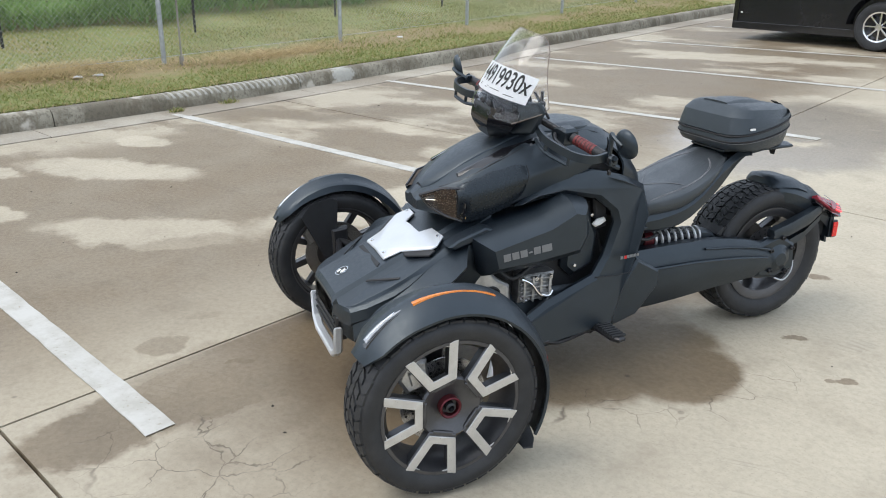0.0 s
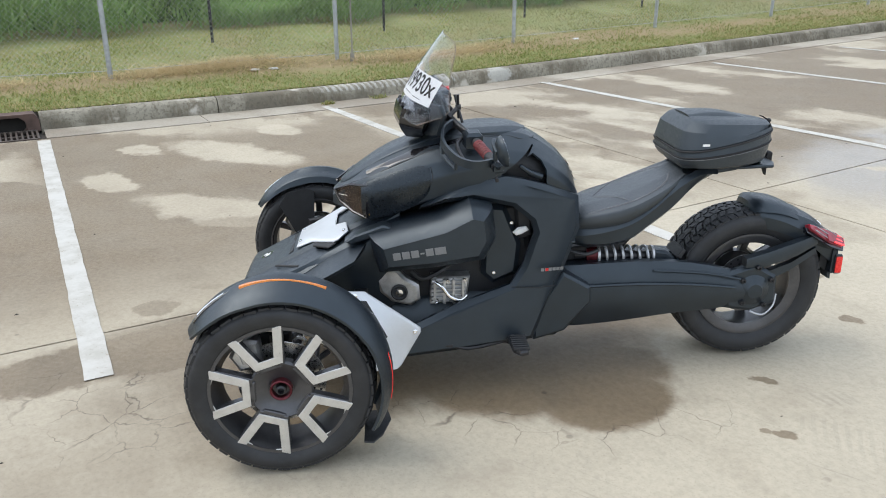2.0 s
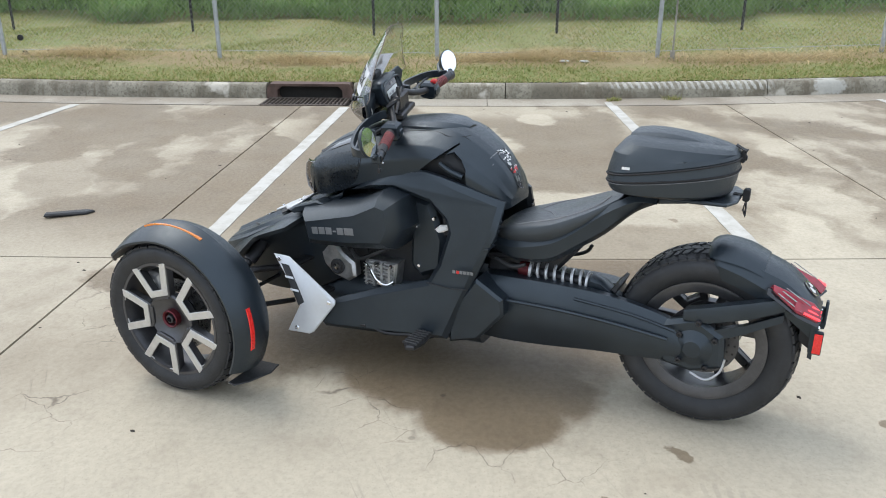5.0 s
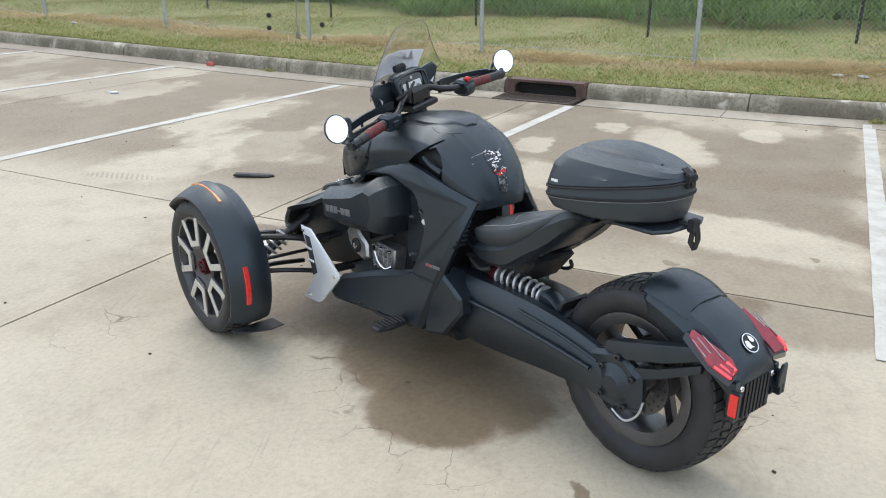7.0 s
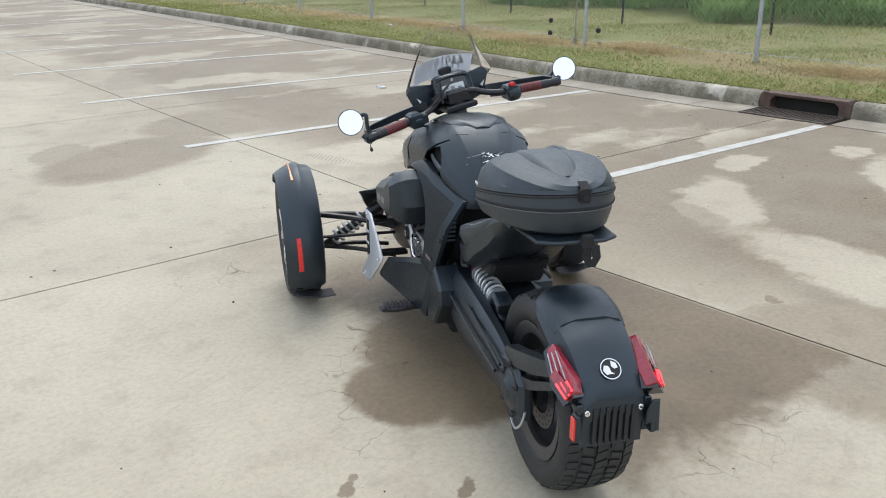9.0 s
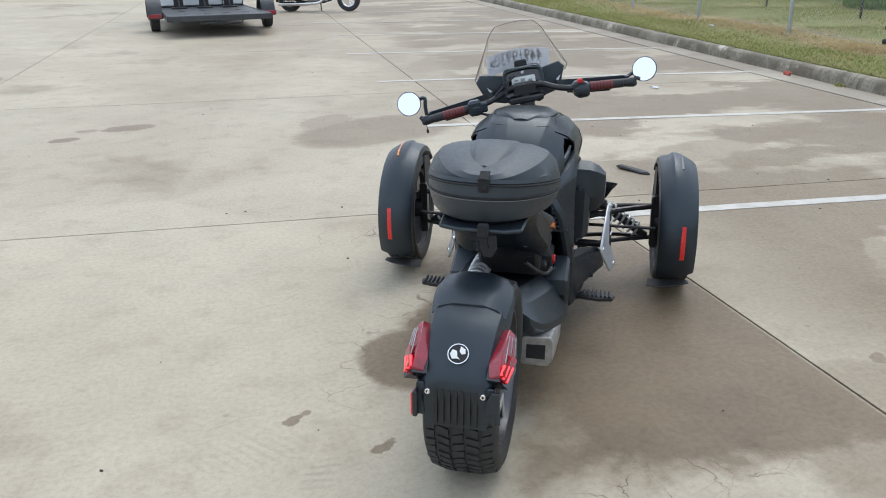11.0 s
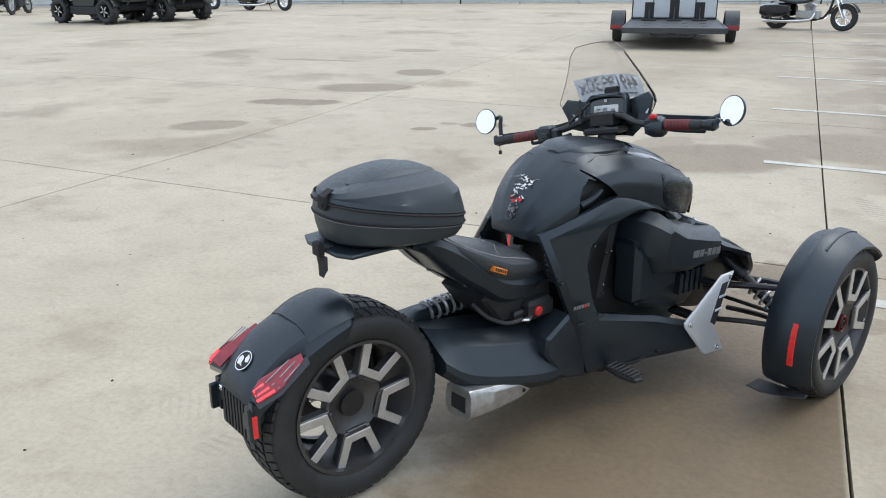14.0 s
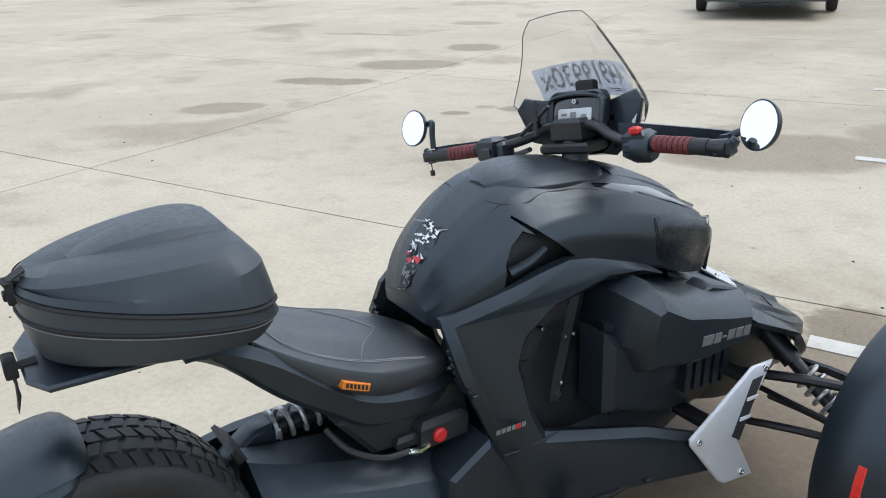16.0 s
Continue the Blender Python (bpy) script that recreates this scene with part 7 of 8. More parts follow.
shroud = [[(0.11, -0.06, -0.03), (0.16, -0.03, -0.035), (0.16, 0.03, -0.035), (0.11, 0.06, -0.03), (0.08, 0.04, -0.02), (0.08, -0.04, -0.02)],
          [(0.12, -0.11, 0.02), (0.19, -0.05, 0.02), (0.19, 0.05, 0.02), (0.12, 0.11, 0.02), (0.09, 0.09, 0.03), (0.09, -0.09, 0.03)],
          [(0.11, -0.125, 0.07), (0.180, -0.05, 0.08), (0.180, 0.05, 0.08), (0.11, 0.125, 0.07), (0.09, 0.10, 0.07), (0.09, -0.10, 0.07)]]
part("front_shroud", loft([np.array(v).reshape(-1, 3) for v in spline([np.array(r).ravel() for r in shroud], 4)]), M_GLOSS, hb)


SCREEN_V, SCREEN_W = [0, 0.12, 0.22, 0.34, 0.43, 0.58, 0.8, 0.93, 1.0], [0.085, 0.110, 0.148, 0.186, 0.194, 0.168, 0.128, 0.106, 0.078]


def screen_point(u, v, off=0.0):
    """The windscreen's surface: u across from -1 to 1, v from its foot to its tip."""
    w = float(np.interp(v, SCREEN_V, SCREEN_W))
    y = u * w
    x = 0.205 - 0.185 * v + 0.02 * math.sin(v * 3.1) - 2.6 * y * y
    z = -0.005 + 0.325 * v - 0.10 * y * y / 0.02 * 0.25 * v
    return (x + off, y + 0.005, z + off * 0.6)


def screen_mesh(u0, u1, v0, v1, nu, nv, off, thick):
    V, F = [], []
    for o in (off, off + thick):
        for j in range(nv + 1):
            for i in range(nu + 1):
                V.append(screen_point(u0 + (u1 - u0) * i / nu, v0 + (v1 - v0) * j / nv, o))
    w, k = nu + 1, (nu + 1) * (nv + 1)
    for j in range(nv):
        for i in range(nu):
            a = j * w + i
            F += [(a, a + 1, a + w + 1, a + w), (k + a, k + a + w, k + a + w + 1, k + a + 1)]
    rim = [i for i in range(w)] + [j * w + nu for j in range(1, nv + 1)] + [nv * w + i for i in range(nu - 1, -1, -1)] + [j * w for j in range(nv - 1, 0, -1)]
    for a, b in zip(rim, rim[1:] + rim[:1]):
        F.append((a, k + a, k + b, b))
    return V, F


ws = part("windscreen", screen_mesh(-1, 1, 0.16, 1, 14, 18, 0.0, 0.003), M_SHIELD, hb, "clear windscreen with a paper number label", 60)
ws.visible_shadow = False
part("screen_edge", tube([screen_point(-1, v, 0.0015) for v in np.linspace(0.16, 1, 20)] + [screen_point(u, 1, 0.0015) for u in np.linspace(-0.8, 0.8, 7)] + [screen_point(1, v, 0.0015) for v in np.linspace(1, 0.16, 20)], 0.0014, 6), M_SCREENEDGE, ws)
for s, _ in SIDES:
    for u, v in ((0.45, 0.25), (0.30, 0.19), (0.66, 0.31), (0.12, 0.27)):
        part("screen_bolt", bolt(screen_point(u * s, v, 0.003), (1, 0, 0.3), 0.010, 0.006), M_STEEL, ws)
# paper label on the screen, leaning a little
def label_point(a, b, off):
    """a across and b up, in metres, from the label's middle, laid on the screen."""
    c, q = math.cos(radians(LABEL_TILT)), math.sin(radians(LABEL_TILT))
    y, h = LABEL_Y + a * c - b * q, a * q + b * c
    v = LABEL_V + h / 0.36
    w = float(np.interp(v, SCREEN_V, SCREEN_W))
    return screen_point(y / w, v, off)


LABEL_TILT, LABEL_Y, LABEL_V = 2.5, 0.004, 0.50
V, F = [], []
for o in (0.004,):
    for j in range(5):
        for i in range(13):
            V.append(label_point(-0.132 + 0.264 * i / 12, -0.050 + 0.100 * j / 4, o))
for j in range(4):
    for i in range(12):
        a = j * 13 + i
        F += [(a, a + 1, a + 14, a + 13)]
label = part("paper_label", (V, F), M_PAPER, ws, "white paper label with a large black number")
num = words("label_number", "44919930x", 0.088, Matrix.Identity(4), M_INK, label, 0.0, 0.58, 0.0010)
for v in num.data.vertices:
    v.co = label_point(v.co.x + 0.008, v.co.y + 0.010, 0.0052)
fine = []
for k, (a0, a1, b) in enumerate(((-0.10, -0.03, -0.032), (-0.10, -0.04, -0.038), (-0.02, 0.03, -0.034), (0.05, 0.09, -0.038))):
    fine.append(([label_point(a, bb, 0.0052) for a, bb in ((a0, b), (a1, b), (a1, b + 0.0022), (a0, b + 0.0022))], [(0, 1, 2, 3)]))
part("label_small_print", join(*fine), M_INK, label)

# sticker on the back of the tank: plain shapes
def tank_back(a, b, off):
    """a across, b along the slope upward."""
    x = -0.972 + b * 0.82
    a = a * 1.9 + 0.004
    return (x - off * 0.8, a, tank_z(x, abs(a)) + off * 0.6)


def sticker(poly, off, mat, name, parent):
    n = len(poly)
    return part(name, ([tank_back(a, b, off) for a, b in poly], [tuple(range(n))]), mat, parent)


stk = sticker([(-0.014, 0.048), (0.004, 0.036), (0.018, 0.050), (0.022, 0.020), (0.016, -0.012), (0.010, -0.050), (0.002, -0.070), (-0.008, -0.050), (-0.018, -0.018), (-0.022, 0.018)], 0.0030, M_DEEP, "tank_sticker", tank)
tagged(stk, "black and white sticker of jagged shapes with a red patch")
pick = random.Random(11)
for k in range(84):
    b = pick.uniform(-0.066, 0.046)
    wide = float(np.interp(b, [-0.066, -0.02, 0.02, 0.046], [0.004, 0.014, 0.019, 0.014]))
    a, q, turn_by = pick.uniform(-wide, wide), pick.uniform(0.0018, 0.0052), pick.uniform(0, 3.1)
    spikes = ((0, 1.6), (1.2, 0.45), (2.3, 0.9), (3.5, 0.40), (4.6, 1.2), (5.6, 0.4))
    sticker([(a + q * r * math.cos(turn_by + t), b + q * r * math.sin(turn_by + t)) for t, r in spikes], 0.0048 + 0.00012 * (k % 5), (M_WHITE if b > -0.025 else M_LOGO) if k % 4 else M_INK, "sticker_shape", stk)
for a, b, q in ((-0.008, -0.020, 0.009), (0.004, -0.026, 0.007), (0.012, -0.018, 0.004)):
    sticker([(a + q * r * math.cos(t), b + q * 0.7 * r * math.sin(t)) for t, r in ((0, 1.2), (1.0, 0.6), (2.2, 1.0), (3.3, 0.7), (4.4, 1.0), (5.4, 0.5))], 0.0056, M_BUTTON, "sticker_red_shape", stk)
for (a0, b0), (a1, b1) in (((0.012, 0.040), (0.050, 0.034)), ((0.016, 0.046), (0.046, 0.050)), ((-0.012, 0.040), (-0.026, 0.050))):
    sticker([(a0, b0), (a1, b1), (a1, b1 - 0.002), (a0, b0 - 0.004)], 0.005, M_LOGO, "sticker_line", stk)

# ---- tail bag, strapped on the rack ----
bag = thing("tail_bag", BIKE @ Matrix.Translation((-0.004, 0, -0.008)), "black hard-shell tail bag with stitched seams, strapped to the rack", "bag", "", "")


def bag_outline(k, n=28):
    """The plan of the bag: blunt towards the seat, rounded behind."""
    pts = [(-1.362, 0.10), (-1.372, 0.155), (-1.42, 0.196), (-1.50, 0.198), (-1.60, 0.172), (-1.69, 0.120), (-1.735, 0.06), (-1.745, 0.0)]
    half = spline(pts, 4)
    loop = [(p[0], p[1]) for p in half] + [(p[0], -p[1]) for p in reversed(half[:-1])]
    c = (-1.55, 0)
    return [(c[0] + (x - c[0]) * k, y * k) for x, y in loop]


def bag_ring(k, z, tilt=0.0, shift=0.0):
    return [(x + shift, y, z + tilt * (-1.55 - x)) for x, y in bag_outline(k)]


part("bag_base", loft([bag_ring(0.62, 0.788), bag_ring(0.84, 0.789), bag_ring(0.935, 0.799, 0.02), bag_ring(0.985, 0.825, 0.08), bag_ring(1.0, 0.848, 0.12)]), M_BAG, bag)
part("bag_band", loft([bag_ring(0.995, 0.848, 0.12), bag_ring(1.012, 0.852, 0.12), bag_ring(1.005, 0.866, 0.14), bag_ring(0.995, 0.878, 0.16)]), M_BAG, bag)


def lid_ring(k, z, front, rear, pinch):
    """A level of the lid: drawn in more at the tail than at the blunt end, falling to the tail."""
    out = []
    for x, y in bag_outline(1.0):
        u = (-1.37 - x) / 0.375
        xx = -1.37 + (x + 1.37) * (1 - rear * 0.9) - front
        out.append((xx, y * k * (1 - pinch * u), z - 0.024 * u * u))
    return out


part("bag_lid", loft([bag_ring(0.995, 0.882, 0.16), bag_ring(1.012, 0.887, 0.16), bag_ring(0.985, 0.905, 0.12), lid_ring(0.95, 0.922, 0.012, 0.05, 0.02), lid_ring(0.84, 0.950, 0.034, 0.11, 0.06), lid_ring(0.70, 0.961, 0.046, 0.17, 0.16), lid_ring(0.36, 0.965, 0.06, 0.28, 0.3), lid_ring(0.05, 0.966, 0.09, 0.5, 0.3)]), M_BAG, bag, "", 24)
part("lid_ridge", body([(-1.412, [(0, 0.945), (0.060, 0.945), (0.082, 0.958), (0.062, 0.968), (0, 0.970)]), (-1.50, [(0, 0.95), (0.055, 0.950), (0.072, 0.962), (0.052, 0.974), (0, 0.977)]), (-1.58, [(0, 0.94), (0.045, 0.944), (0.060, 0.955), (0.042, 0.966), (0, 0.970)]), (-1.66, [(0, 0.92), (0.03, 0.928), (0.042, 0.936), (0.026, 0.944), (0, 0.947)])], 4, 2, 0.12), M_BAG, bag, "", 24)
for k, z, t in ((1.014, 0.8505, 0.12), (1.014, 0.880, 0.16)):
    ring = bag_ring(k, z, t)
    part("bag_piping", tube(ring + [ring[0]], 0.0035, 6, 0, False), M_STRAP, bag)
ring = bag_ring(1.008, 0.8435, 0.118)
part("bag_stitching", tube(ring + [ring[0]], 0.0012, 5, 0, False), M_STITCH, bag)
part("bag_zip", tube([(x, y, z) for x, y, z in bag_ring(0.998, 0.880, 0.16)], 0.004, 6), M_DEEP, bag)
bk = part("bag_buckle", join(box(-1.757, -1.745, -0.030, 0.000, 0.893, 0.936, 0.004), tube([(-1.756, -0.032, 0.930), (-1.760, -0.015, 0.934), (-1.756, 0.002, 0.930)], 0.0035, 6, 2), box(-1.762, -1.750, -0.024, -0.006, 0.900, 0.916, 0.003)), M_STRAP, bag)
part("lid_strap", ribbon([(-1.725, -0.015, 0.947), (-1.748, -0.015, 0.935), (-1.756, -0.015, 0.90)], 0.028, 0.003), M_STRAP, bag)
V, F = box(-1.45, -1.425, 0, 0.002, 0.878, 0.886, 0)
part("bag_tag", ([(x, 0.200 + y, z) for x, y, z in V], F), M_WHITE, bag)
part("rack_strap", join(ribbon([(-1.735, -0.02, 0.79), (-1.765, -0.02, 0.788), (-1.775, -0.02, 0.775), (-1.770, -0.022, 0.74), (-1.778, -0.035, 0.715), (-1.775, -0.05, 0.74), (-1.772, -0.045, 0.775)], 0.024, 0.003), box(-1.785, -1.765, -0.035, -0.005, 0.77, 0.81, 0.004)), M_STRAP, bag)


# ---- vehicles standing further off ----
def road_wheel(parent, x, y, z, r, w, rim_material, spokes=8, knobs=0, name="wheel"):
    """A wheel with its axle along y: tyre, rim and spokes."""
    k = new(name)
    k.parent, k.matrix_basis = parent, pose(x, y, z)
    h = w / 2
    part("tyre", lathe([(r * 0.62, -h * 0.8), (r * 0.78, -h), (r * 0.93, -h * 0.9), (r, -h * 0.5), (r, h * 0.5), (r * 0.93, h * 0.9), (r * 0.78, h), (r * 0.62, h * 0.8)], 32), M_RUBBER, k)
    bars = [moved(box(r * 0.08, r * 0.6, -h * 0.35, h * 0.35, -r * 0.035, r * 0.035, 0.003), Matrix.Rotation(2 * math.pi * i / spokes, 4, "Y")) for i in range(spokes)]
    part("rim", join(lathe([(r * 0.56, -h * 0.7), (r * 0.64, -h * 0.75), (r * 0.64, h * 0.75), (r * 0.56, h * 0.7)], 32), lathe([(0.001, -h * 0.6), (r * 0.14, -h * 0.6), (r * 0.14, h * 0.6), (0.001, h * 0.6)], 16), *bars), rim_material, k)
    if knobs:
        lug = [moved(box(r * 0.97, r * 1.04, (-h if i % 2 else 0.01), (-0.01 if i % 2 else h), -r * 0.06, r * 0.06, 0.004), Matrix.Rotation(2 * math.pi * i / knobs, 4, "Y")) for i in range(knobs)]
        tagged(part("tread_lugs", join(*lug), M_RUBBER, k), "", "", "", "stuff")
    return k


def on_lot(x, y, yaw, dz=0.0):
    return pose(x, y, ground_z(x, y) + dz, 0, 0, yaw)


def cruiser(m, label, paint):
    c = thing("cruiser_motorcycle", m, label, "motorcycle", "cruisers across the lot")
    road_wheel(c, 0.82, 0, 0.31, 0.31, 0.11, M_CHROME, 10, 0, "front_wheel")
    road_wheel(c, -0.80, 0, 0.31, 0.31, 0.15, M_CHROME, 10, 0, "rear_wheel")
    part("frame", join(tube([(0.55, 0, 0.85), (0.35, 0, 0.30), (-0.35, 0, 0.25), (-0.80, 0, 0.32)], 0.03, 8, 3), tube([(0.50, 0, 0.80), (-0.2, 0, 0.68), (-0.7, 0, 0.55)], 0.03, 8, 3)), M_STEEL, c)
    part("engine_block", join(prism([(0.25, 0.26), (-0.28, 0.26), (-0.30, 0.45), (0.22, 0.45)], -0.14, 0.14, 0.03), *[moved(box(-0.07, 0.07, -0.09, 0.09, 0.42 + 0.03 * k, 0.435 + 0.03 * k, 0.004), Matrix.Translation((0.0, 0, 0.42)) @ Matrix.Rotation(radians(a), 4, "Y") @ Matrix.Translation((0, 0, -0.42))) for k in range(7) for a in (-24, 24)]), M_ALU, c)
    for s in (1, -1):
        part("exhaust_pipe", tube([(0.18, 0.14 * s, 0.40), (0.10, 0.19 * s, 0.25), (-0.30, 0.20 * s, 0.20), (-1.05, 0.21 * s, 0.20)], [0.028, 0.03, 0.045, 0.05], 10, 3), M_CHROME, c, "long chrome exhaust pipe")
        part("fork_leg", tube([(0.82, 0.10 * s, 0.31), (0.52, 0.10 * s, 0.95)], 0.028, 8), M_CHROME, c)
        part("saddlebag", loft([[(x, (0.15 + w * q) * s, z) for q, z in ((0, z0), (1, z0 + 0.03), (1, z1 - 0.05), (0, z1))] for x, w, z0, z1 in ((-0.42, 0.13, 0.32, 0.60), (-0.70, 0.16, 0.27, 0.63), (-1.00, 0.16, 0.27, 0.62), (-1.16, 0.12, 0.33, 0.58))]), paint, c, bevel=0.02)
    part("fuel_tank", body([(0.45, [(0, 0.72), (0.06, 0.74), (0.08, 0.82), (0.04, 0.88), (0, 0.89)]), (0.25, [(0, 0.70), (0.12, 0.72), (0.16, 0.82), (0.09, 0.90), (0, 0.92)]), (-0.05, [(0, 0.66), (0.10, 0.67), (0.12, 0.74), (0.06, 0.79), (0, 0.80)])], 4), paint, c)
    part("saddle", body([(0.0, [(0, 0.64), (0.10, 0.64), (0.13, 0.69), (0.08, 0.73), (0, 0.74)]), (-0.35, [(0, 0.60), (0.16, 0.60), (0.18, 0.66), (0.12, 0.71), (0, 0.70)]), (-0.75, [(0, 0.66), (0.12, 0.66), (0.15, 0.72), (0.10, 0.78), (0, 0.79)])], 4), M_SEAT, c)
    part("rear_mudguard", loft([[(-0.80 + 0.37 * math.cos(radians(a)), y, 0.31 + 0.37 * math.sin(radians(a))) for y in (-0.10, -0.08, 0.08, 0.10)] for a in np.linspace(20, 190, 14)]), paint, c)
    part("front_mudguard", loft([[(0.82 + 0.35 * math.cos(radians(a)), y, 0.31 + 0.35 * math.sin(radians(a))) for y in (-0.08, -0.06, 0.06, 0.08)] for a in np.linspace(20, 170, 12)]), paint, c)
    part("handlebar", tube([(0.30, 0.40, 1.0), (0.42, 0.25, 1.05), (0.50, 0, 1.0), (0.42, -0.25, 1.05), (0.30, -0.40, 1.0)], 0.014, 8, 3), M_CHROME, c)
    part("headlamp", moved(lathe([(0.001, -0.10), (0.07, -0.08), (0.10, 0.0), (0.10, 0.04), (0.001, 0.05)], 20, "x"), Matrix.Translation((0.66, 0, 0.88))), M_CHROME, c)
    part("side_stand", tube([(0.0, 0.12, 0.26), (-0.05, 0.30, 0.01)], 0.014, 8), M_STEEL, c)
    part("crash_bar", tube([(0.35, 0.08, 0.60), (0.38, 0.30, 0.50), (0.38, 0.30, 0.36), (0.33, 0.08, 0.26)], 0.016, 8, 3), M_CHROME, c)
    return c


bk1 = cruiser(on_lot(-2.19, -16.80, 157), "large black touring cruiser with chrome exhaust and saddlebags", M_GLOSS)
copy_thing(bk1, on_lot(15.5, -19.1, 176))["label"] = "black cruiser with long chrome pipes parked in a row"
copy_thing(bk1, on_lot(18.9, -19.4, 178))["label"] = "dark cruiser motorcycle seen past the utility vehicles"


def dirt_bike(m):
    c = thing("dirt_bike", m, "small dark dirt bike with a spoked front wheel", "motorcycle")
    road_wheel(c, 0.65, 0, 0.34, 0.34, 0.08, M_SPRING, 16, 24, "front_wheel")
    road_wheel(c, -0.65, 0, 0.32, 0.32, 0.10, M_SPRING, 16, 24, "rear_wheel")
    part("engine", prism([(0.20, 0.28), (-0.20, 0.28), (-0.18, 0.55), (0.12, 0.60)], -0.10, 0.10, 0.03), M_DEEP, c)
    part("frame", join(tube([(0.40, 0, 0.90), (0.25, 0, 0.30), (-0.20, 0, 0.28), (-0.25, 0, 0.75), (0.40, 0, 0.90)], 0.02, 8), tube([(-0.15, 0, 0.35), (-0.65, 0.06, 0.32)], 0.025, 8)), M_STEEL, c)
    part("seat", body([(0.25, [(0, 0.75), (0.10, 0.75), (0.11, 0.84), (0, 0.87)]), (-0.2, [(0, 0.75), (0.09, 0.75), (0.10, 0.82), (0, 0.85)]), (-0.65, [(0, 0.82), (0.07, 0.82), (0.07, 0.86), (0, 0.89)])], 3), M_BLACK, c)
    for s in (1, -1):
        part("fork_leg", tube([(0.65, 0.08 * s, 0.34), (0.38, 0.08 * s, 1.0)], 0.022, 8), M_ALU, c)
    part("front_mudguard", loft([[(x, y, z) for y in (-0.06, 0.06)] + [(x, 0.05, z + 0.015), (x, -0.05, z + 0.015)] for x, z in ((0.25, 0.78), (0.55, 0.76), (0.90, 0.70))]), M_BLACK, c)


dirt_bike(on_lot(23.3, -15.3, 118))


def utility_vehicle(m, label):
    u = thing("utility_vehicle", m, label, "utility vehicle", "utility vehicles in a row")
    for x in (0.95, -0.95):
        for s in (1, -1):
            w = road_wheel(u, x, 0.62 * s, 0.34, 0.34, 0.26, M_DEEP, 6, 26)
            part("wheel_trim", join(*[moved(box(0.03, 0.155, 0.125 * s - 0.006, 0.125 * s + 0.006, -0.013, 0.013, 0.003), Matrix.Rotation(2 * math.pi * (i + 0.3) / 5, 4, "Y")) for i in range(5)]), M_FACE, w, "bright machined spoke faces")
    part("chassis", prism([(1.30, 0.42), (1.20, 0.34), (0.62, 0.30), (0.55, 0.22), (-0.55, 0.22), (-0.62, 0.30), (-1.25, 0.34), (-1.35, 0.45), (-1.30, 0.60), (1.20, 0.60)], -0.50, 0.50, 0.03), M_DEEP, u)
    part("hood", body([(1.45, [(0, 0.58), (0.50, 0.58), (0.55, 0.70), (0.40, 0.80), (0, 0.82)]), (1.15, [(0, 0.58), (0.60, 0.60), (0.68, 0.82), (0.50, 0.98), (0, 1.0)]), (0.55, [(0, 0.58), (0.60, 0.60), (0.68, 0.90), (0.55, 1.08), (0, 1.10)])], 3), M_OLIVE, u)
    part("cargo_bed", join(box(-1.45, -0.45, -0.68, 0.68, 0.66, 0.72, 0.01), box(-1.45, -0.45, -0.70, -0.66, 0.70, 1.02, 0.01), box(-1.45, -0.45, 0.66, 0.70, 0.70, 1.02, 0.01), box(-0.49, -0.45, -0.68, 0.68, 0.70, 1.02, 0.01), box(-1.45, -1.41, -0.68, 0.68, 0.70, 1.02, 0.01)), M_OLIVE, u)
    for s in (1, -1):
        part("door_panel", box(-0.40, 0.50, 0.62 * s - 0.02, 0.62 * s + 0.02, 0.46, 0.95, 0.015), M_OLIVE, u)
        part("sill_panel", box(-0.56, 0.56, 0.60 * s - 0.04, 0.60 * s + 0.04, 0.24, 0.47, 0.02), M_DEEP, u)
        part("roll_bar", tube([(0.50, 0.62 * s, 1.0), (0.20, 0.58 * s, 1.85), (-0.42, 0.58 * s, 1.85), (-0.48, 0.62 * s, 0.75)], 0.028, 8), M_STEEL, u)
        part("mudguard", loft([[(x0 + 0.42 * math.cos(radians(a)), y * s, 0.36 + 0.42 * math.sin(radians(a))) for y in (0.50, 0.72, 0.74, 0.52)] for x0 in (0.95,) for a in np.linspace(15, 165, 10)]), M_OLIVE, u)
        part("tail_lamp", box(-1.47, -1.45, 0.56 * s - 0.05, 0.56 * s + 0.05, 0.80, 0.90, 0.005), M_RED, u)
    part("bench_seat", join(box(-0.35, 0.15, -0.55, 0.55, 0.62, 0.76, 0.04), box(-0.42, -0.30, -0.55, 0.55, 0.74, 1.20, 0.04)), M_SEAT, u)
    part("roof", box(-0.5, 0.30, -0.62, 0.62, 1.86, 1.91, 0.02), M_BLACK, u)
    part("bumper", tube([(1.45, -0.35, 0.50), (1.55, -0.30, 0.70), (1.55, 0.30, 0.70), (1.45, 0.35, 0.50)], 0.025, 8), M_STEEL, u)
    return u


u1 = utility_vehicle(on_lot(16.5, -12.62, 176.5), "dark green utility vehicle with knobbly tyres and open bed")
copy_thing(u1, on_lot(15.55, -14.15, 166))["label"] = "dark green utility vehicle parked behind another one"
copy_thing(u1, on_lot(26.6, -16.2, 190))["label"] = "dark utility vehicle at the end of the row"


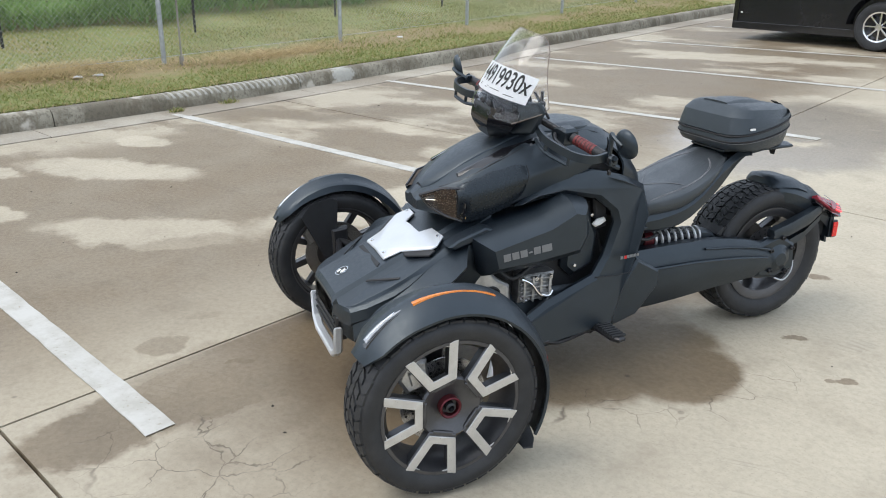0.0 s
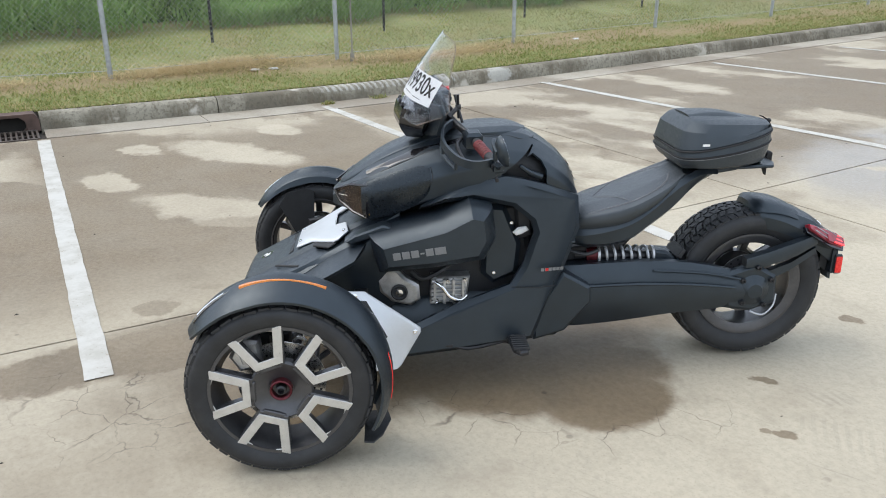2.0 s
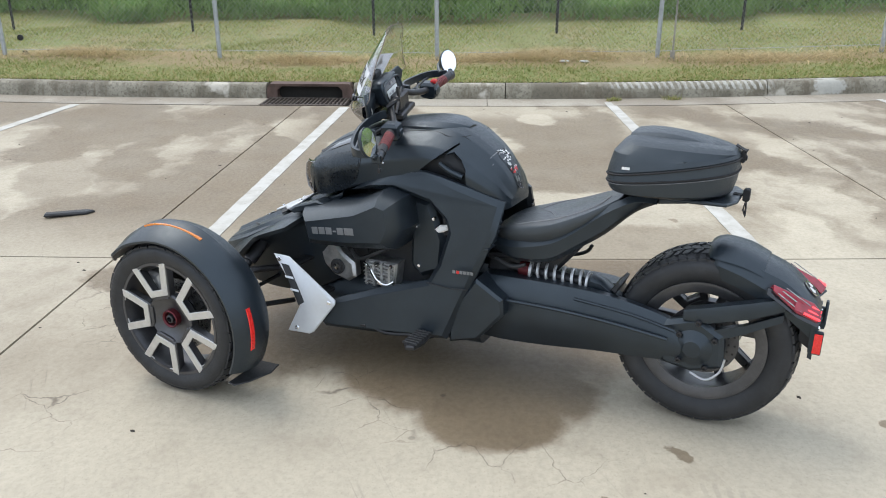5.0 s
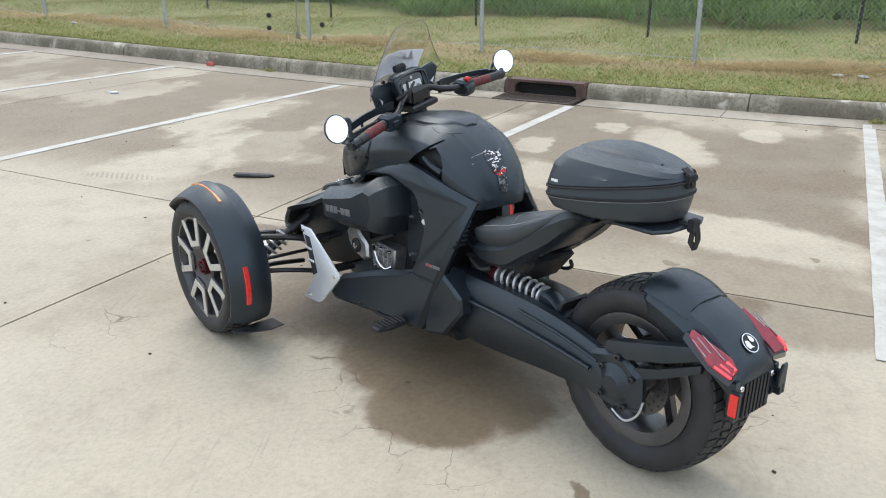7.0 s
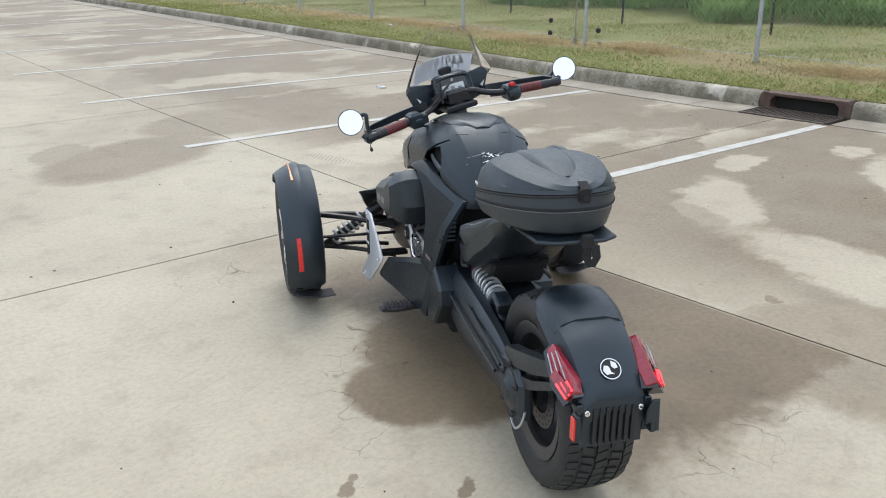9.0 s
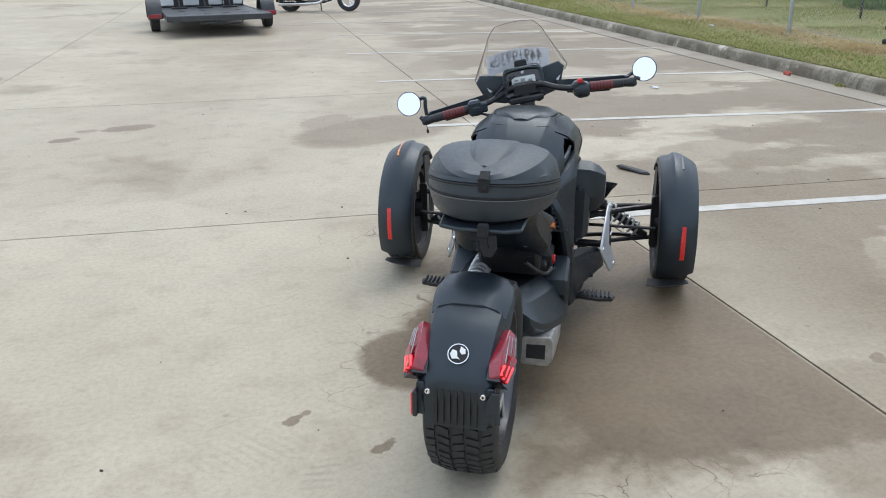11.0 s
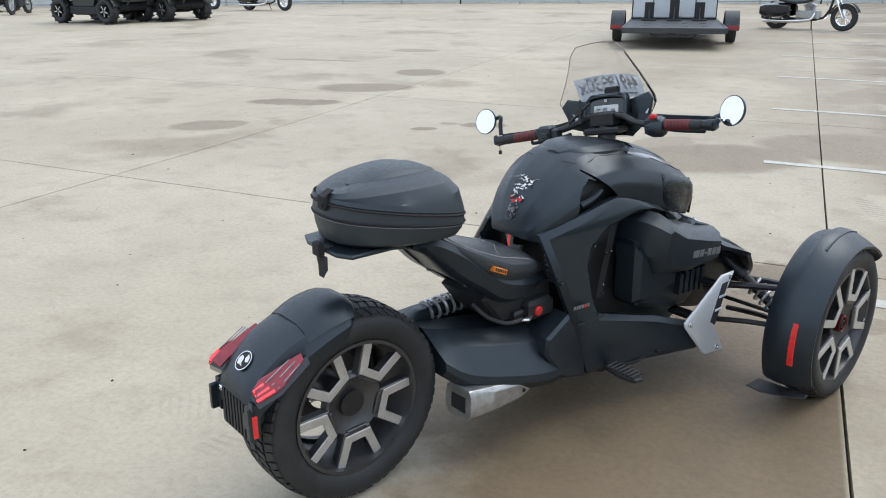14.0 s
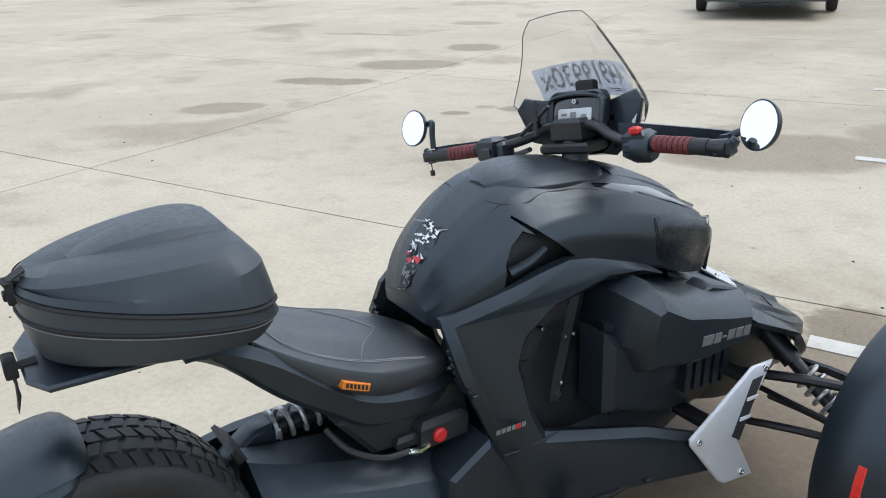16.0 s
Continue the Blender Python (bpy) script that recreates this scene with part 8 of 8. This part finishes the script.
def open_trailer():
    t = thing("flatbed_trailer", on_lot(0.41, -13.02, 189.3, 0.0) @ Matrix.Diagonal((0.94, 0.95, 0.95, 1)), "low black motorcycle trailer carrying a white panelled crate", "trailer")
    part("deck", box(-1.02, 1.02, -2.15, 2.7, 0.355, 0.385, 0.008), M_DECK, t)
    for x in (-0.60, -0.18, 0.22, 0.62):
        for y in (-1.35, -0.25):
            part("deck_slot", box(x - 0.07, x + 0.07, y - 0.05, y + 0.05, 0.385, 0.389, 0.001), M_DEEP, t)
    part("deck_lip", box(-1.02, 1.02, -2.20, -2.15, 0.28, 0.392, 0.008), M_DECK, t)
    for s in (1, -1):
        k = new("trailer_wheel")
        k.parent, k.matrix_basis = t, pose(1.22 * s, -0.45, 0.30, 0, 0, 90)
        part("tyre", lathe([(0.19, -0.08), (0.24, -0.10), (0.29, -0.09), (0.30, -0.05), (0.30, 0.05), (0.29, 0.09), (0.24, 0.10), (0.19, 0.08)], 32), M_RUBBER, k)
        part("rim", lathe([(0.001, -0.05), (0.19, -0.07), (0.20, 0.07), (0.10, 0.05), (0.001, 0.06)], 24), M_SPRING, k)
        part("mudguard", loft([[(1.06 * s, -0.45 + 0.37 * math.cos(radians(a)), 0.30 + 0.37 * math.sin(radians(a))), (1.36 * s, -0.45 + 0.37 * math.cos(radians(a)), 0.30 + 0.37 * math.sin(radians(a))), (1.36 * s, -0.45 + 0.345 * math.cos(radians(a)), 0.30 + 0.345 * math.sin(radians(a))), (1.06 * s, -0.45 + 0.345 * math.cos(radians(a)), 0.30 + 0.345 * math.sin(radians(a)))] for a in np.linspace(-5, 185, 16)]), M_DECK, t)
        part("tail_lamp", box(1.22 * s - 0.13, 1.22 * s + 0.13, -1.0, -0.96, 0.30, 0.38, 0.006), M_REDLENS, t)
        part("side_rail", box(1.02 * s - 0.03, 1.02 * s + 0.03, -2.15, 2.7, 0.29, 0.395, 0.006), M_DECK, t)
    for x in (-0.58, 0.0, 0.58):
        part("wheel_chock", join(box(x - 0.11, x + 0.11, 1.00, 1.04, 0.385, 0.80 + (0.06 if x == 0 else 0), 0.006), box(x - 0.17, x + 0.17, 0.80, 1.05, 0.385, 0.42, 0.004), tube([(x, 0.80, 0.41), (x, 1.02, 0.70)], 0.015, 8)), M_STEEL, t)
    part("axle", tube([(-1.2, -0.45, 0.30), (1.2, -0.45, 0.30)], 0.035, 8), M_STEEL, t)
    part("rear_step", tube([(-0.45, -2.14, 0.30), (-0.42, -2.16, 0.22), (0.42, -2.16, 0.22), (0.45, -2.14, 0.30)], 0.016, 8), M_STEEL, t)
    part("tongue", tube([(0, 2.7, 0.34), (0, 3.7, 0.40)], 0.05, 8), M_STEEL, t)
    c = thing("white_crate", t.matrix_world @ Matrix.Translation((0, 1.55, 0.386)) @ Matrix.Diagonal((1.13, 1, 1, 1)), "tall white panelled crate standing on the trailer", "crate")
    part("crate_core", box(-0.88, 0.88, 0.02, 0.9, 0.0, 1.5, 0.01), M_WHITEPANEL, c)
    for k in range(4):
        part("crate_panel", box(-0.87 + 0.44 * k, -0.45 + 0.44 * k, -0.005, 0.02, 0.05, 1.47, 0.004), M_WHITEPANEL, c)
    part("crate_edge", join(*[box(-0.895 + 0.44 * k, -0.875 + 0.44 * k, -0.012, 0.02, 0.0, 1.5, 0.002) for k in range(5)], box(-0.90, 0.88, -0.012, 0.02, 0.0, 0.04, 0.002)), M_STEEL, c)


open_trailer()


def enclosed_trailer():
    t = thing("enclosed_trailer", pose(-6.05, 13.35, ground_z(-4.5, 13.2), 0, 0, -5), "glossy black enclosed cargo trailer with chrome star wheels", "trailer")
    part("box_body", join(box(0, 7.2, 0.0, 2.2, 0.17, 1.75, 0.05)), M_TRAILERBLACK, t)
    part("lower_trim", box(-0.01, 7.2, -0.02, 0.0, 0.17, 0.28, 0.004), M_GLOSS, t)
    part("wheel_arch", loft([[(2.35 + r * math.cos(radians(a)), y, 0.36 + r * math.sin(radians(a))) for r, y in ((0.46, -0.02), (0.50, -0.14), (0.46, -0.14), (0.42, -0.02))] for a in np.linspace(0, 180, 18)]), M_TRAILERBLACK, t)
    for x in (2.35, 3.2):
        w = road_wheel(t, x, -0.05, 0.35, 0.35, 0.20, M_CHROME, 8)
    part("reflector", box(0.10, 0.14, -0.012, 0.0, 0.42, 0.44, 0.002), M_WHITE, t)
    part("corner_post", box(-0.02, 0.06, -0.015, 0.05, 0.17, 1.75, 0.01), M_GLOSS, t)
    part("axle_beam", tube([(2.35, 0.1, 0.33), (2.35, 2.1, 0.33)], 0.05, 8), M_STEEL, t)


enclosed_trailer()


def far_boundary():
    f = thing("yard_fence", Matrix.Identity(4), "distant pale fence along the far edge of the lot", "fence", "", "structure")
    a, b = Vector((44.0, -12.0)), Vector((-9.0, -34.0))
    n = 24
    for k in range(n + 1):
        p = a.lerp(b, k / n)
        z = ground_z(p.x, p.y)
        part("fence_post", tube([(p.x, p.y, z - 0.05), (p.x, p.y, z + 1.9)], 0.04, 8), M_STEEL if k % 3 == 0 else M_GALV, f)
        if k < n:
            q = a.lerp(b, (k + 1) / n)
            z2 = ground_z(q.x, q.y)
            part("fence_rail", join(tube([(p.x, p.y, z + 0.12), (q.x, q.y, z2 + 0.12)], 0.03, 6), tube([(p.x, p.y, z + 0.75), (q.x, q.y, z2 + 0.75)], 0.03, 6)), M_GALV, f)
    d = (b - a).normalized()
    V, F = [], []
    for k in range(13):
        p = a.lerp(b, k / 12) + Vector((d.y, -d.x)) * (-1.0 if (Vector((d.y, -d.x)).y > 0) else 1.0)
        z = ground_z(p.x, p.y)
        V += [(p.x, p.y, z - 0.1), (p.x, p.y, z + 2.2), (p.x + 0.1, p.y - 0.25, z + 2.2), (p.x + 0.1, p.y - 0.25, z - 0.1)]
    for k in range(12):
        i = 4 * k
        F += [(i, i + 4, i + 5, i + 1), (i + 1, i + 5, i + 6, i + 2), (i + 2, i + 6, i + 7, i + 3)]
    tagged(part("boundary_wall", (V, F), M_WHITEPANEL, None, "", 30), "pale corrugated sheet wall behind the far fence", "wall", "", "structure")


far_boundary()
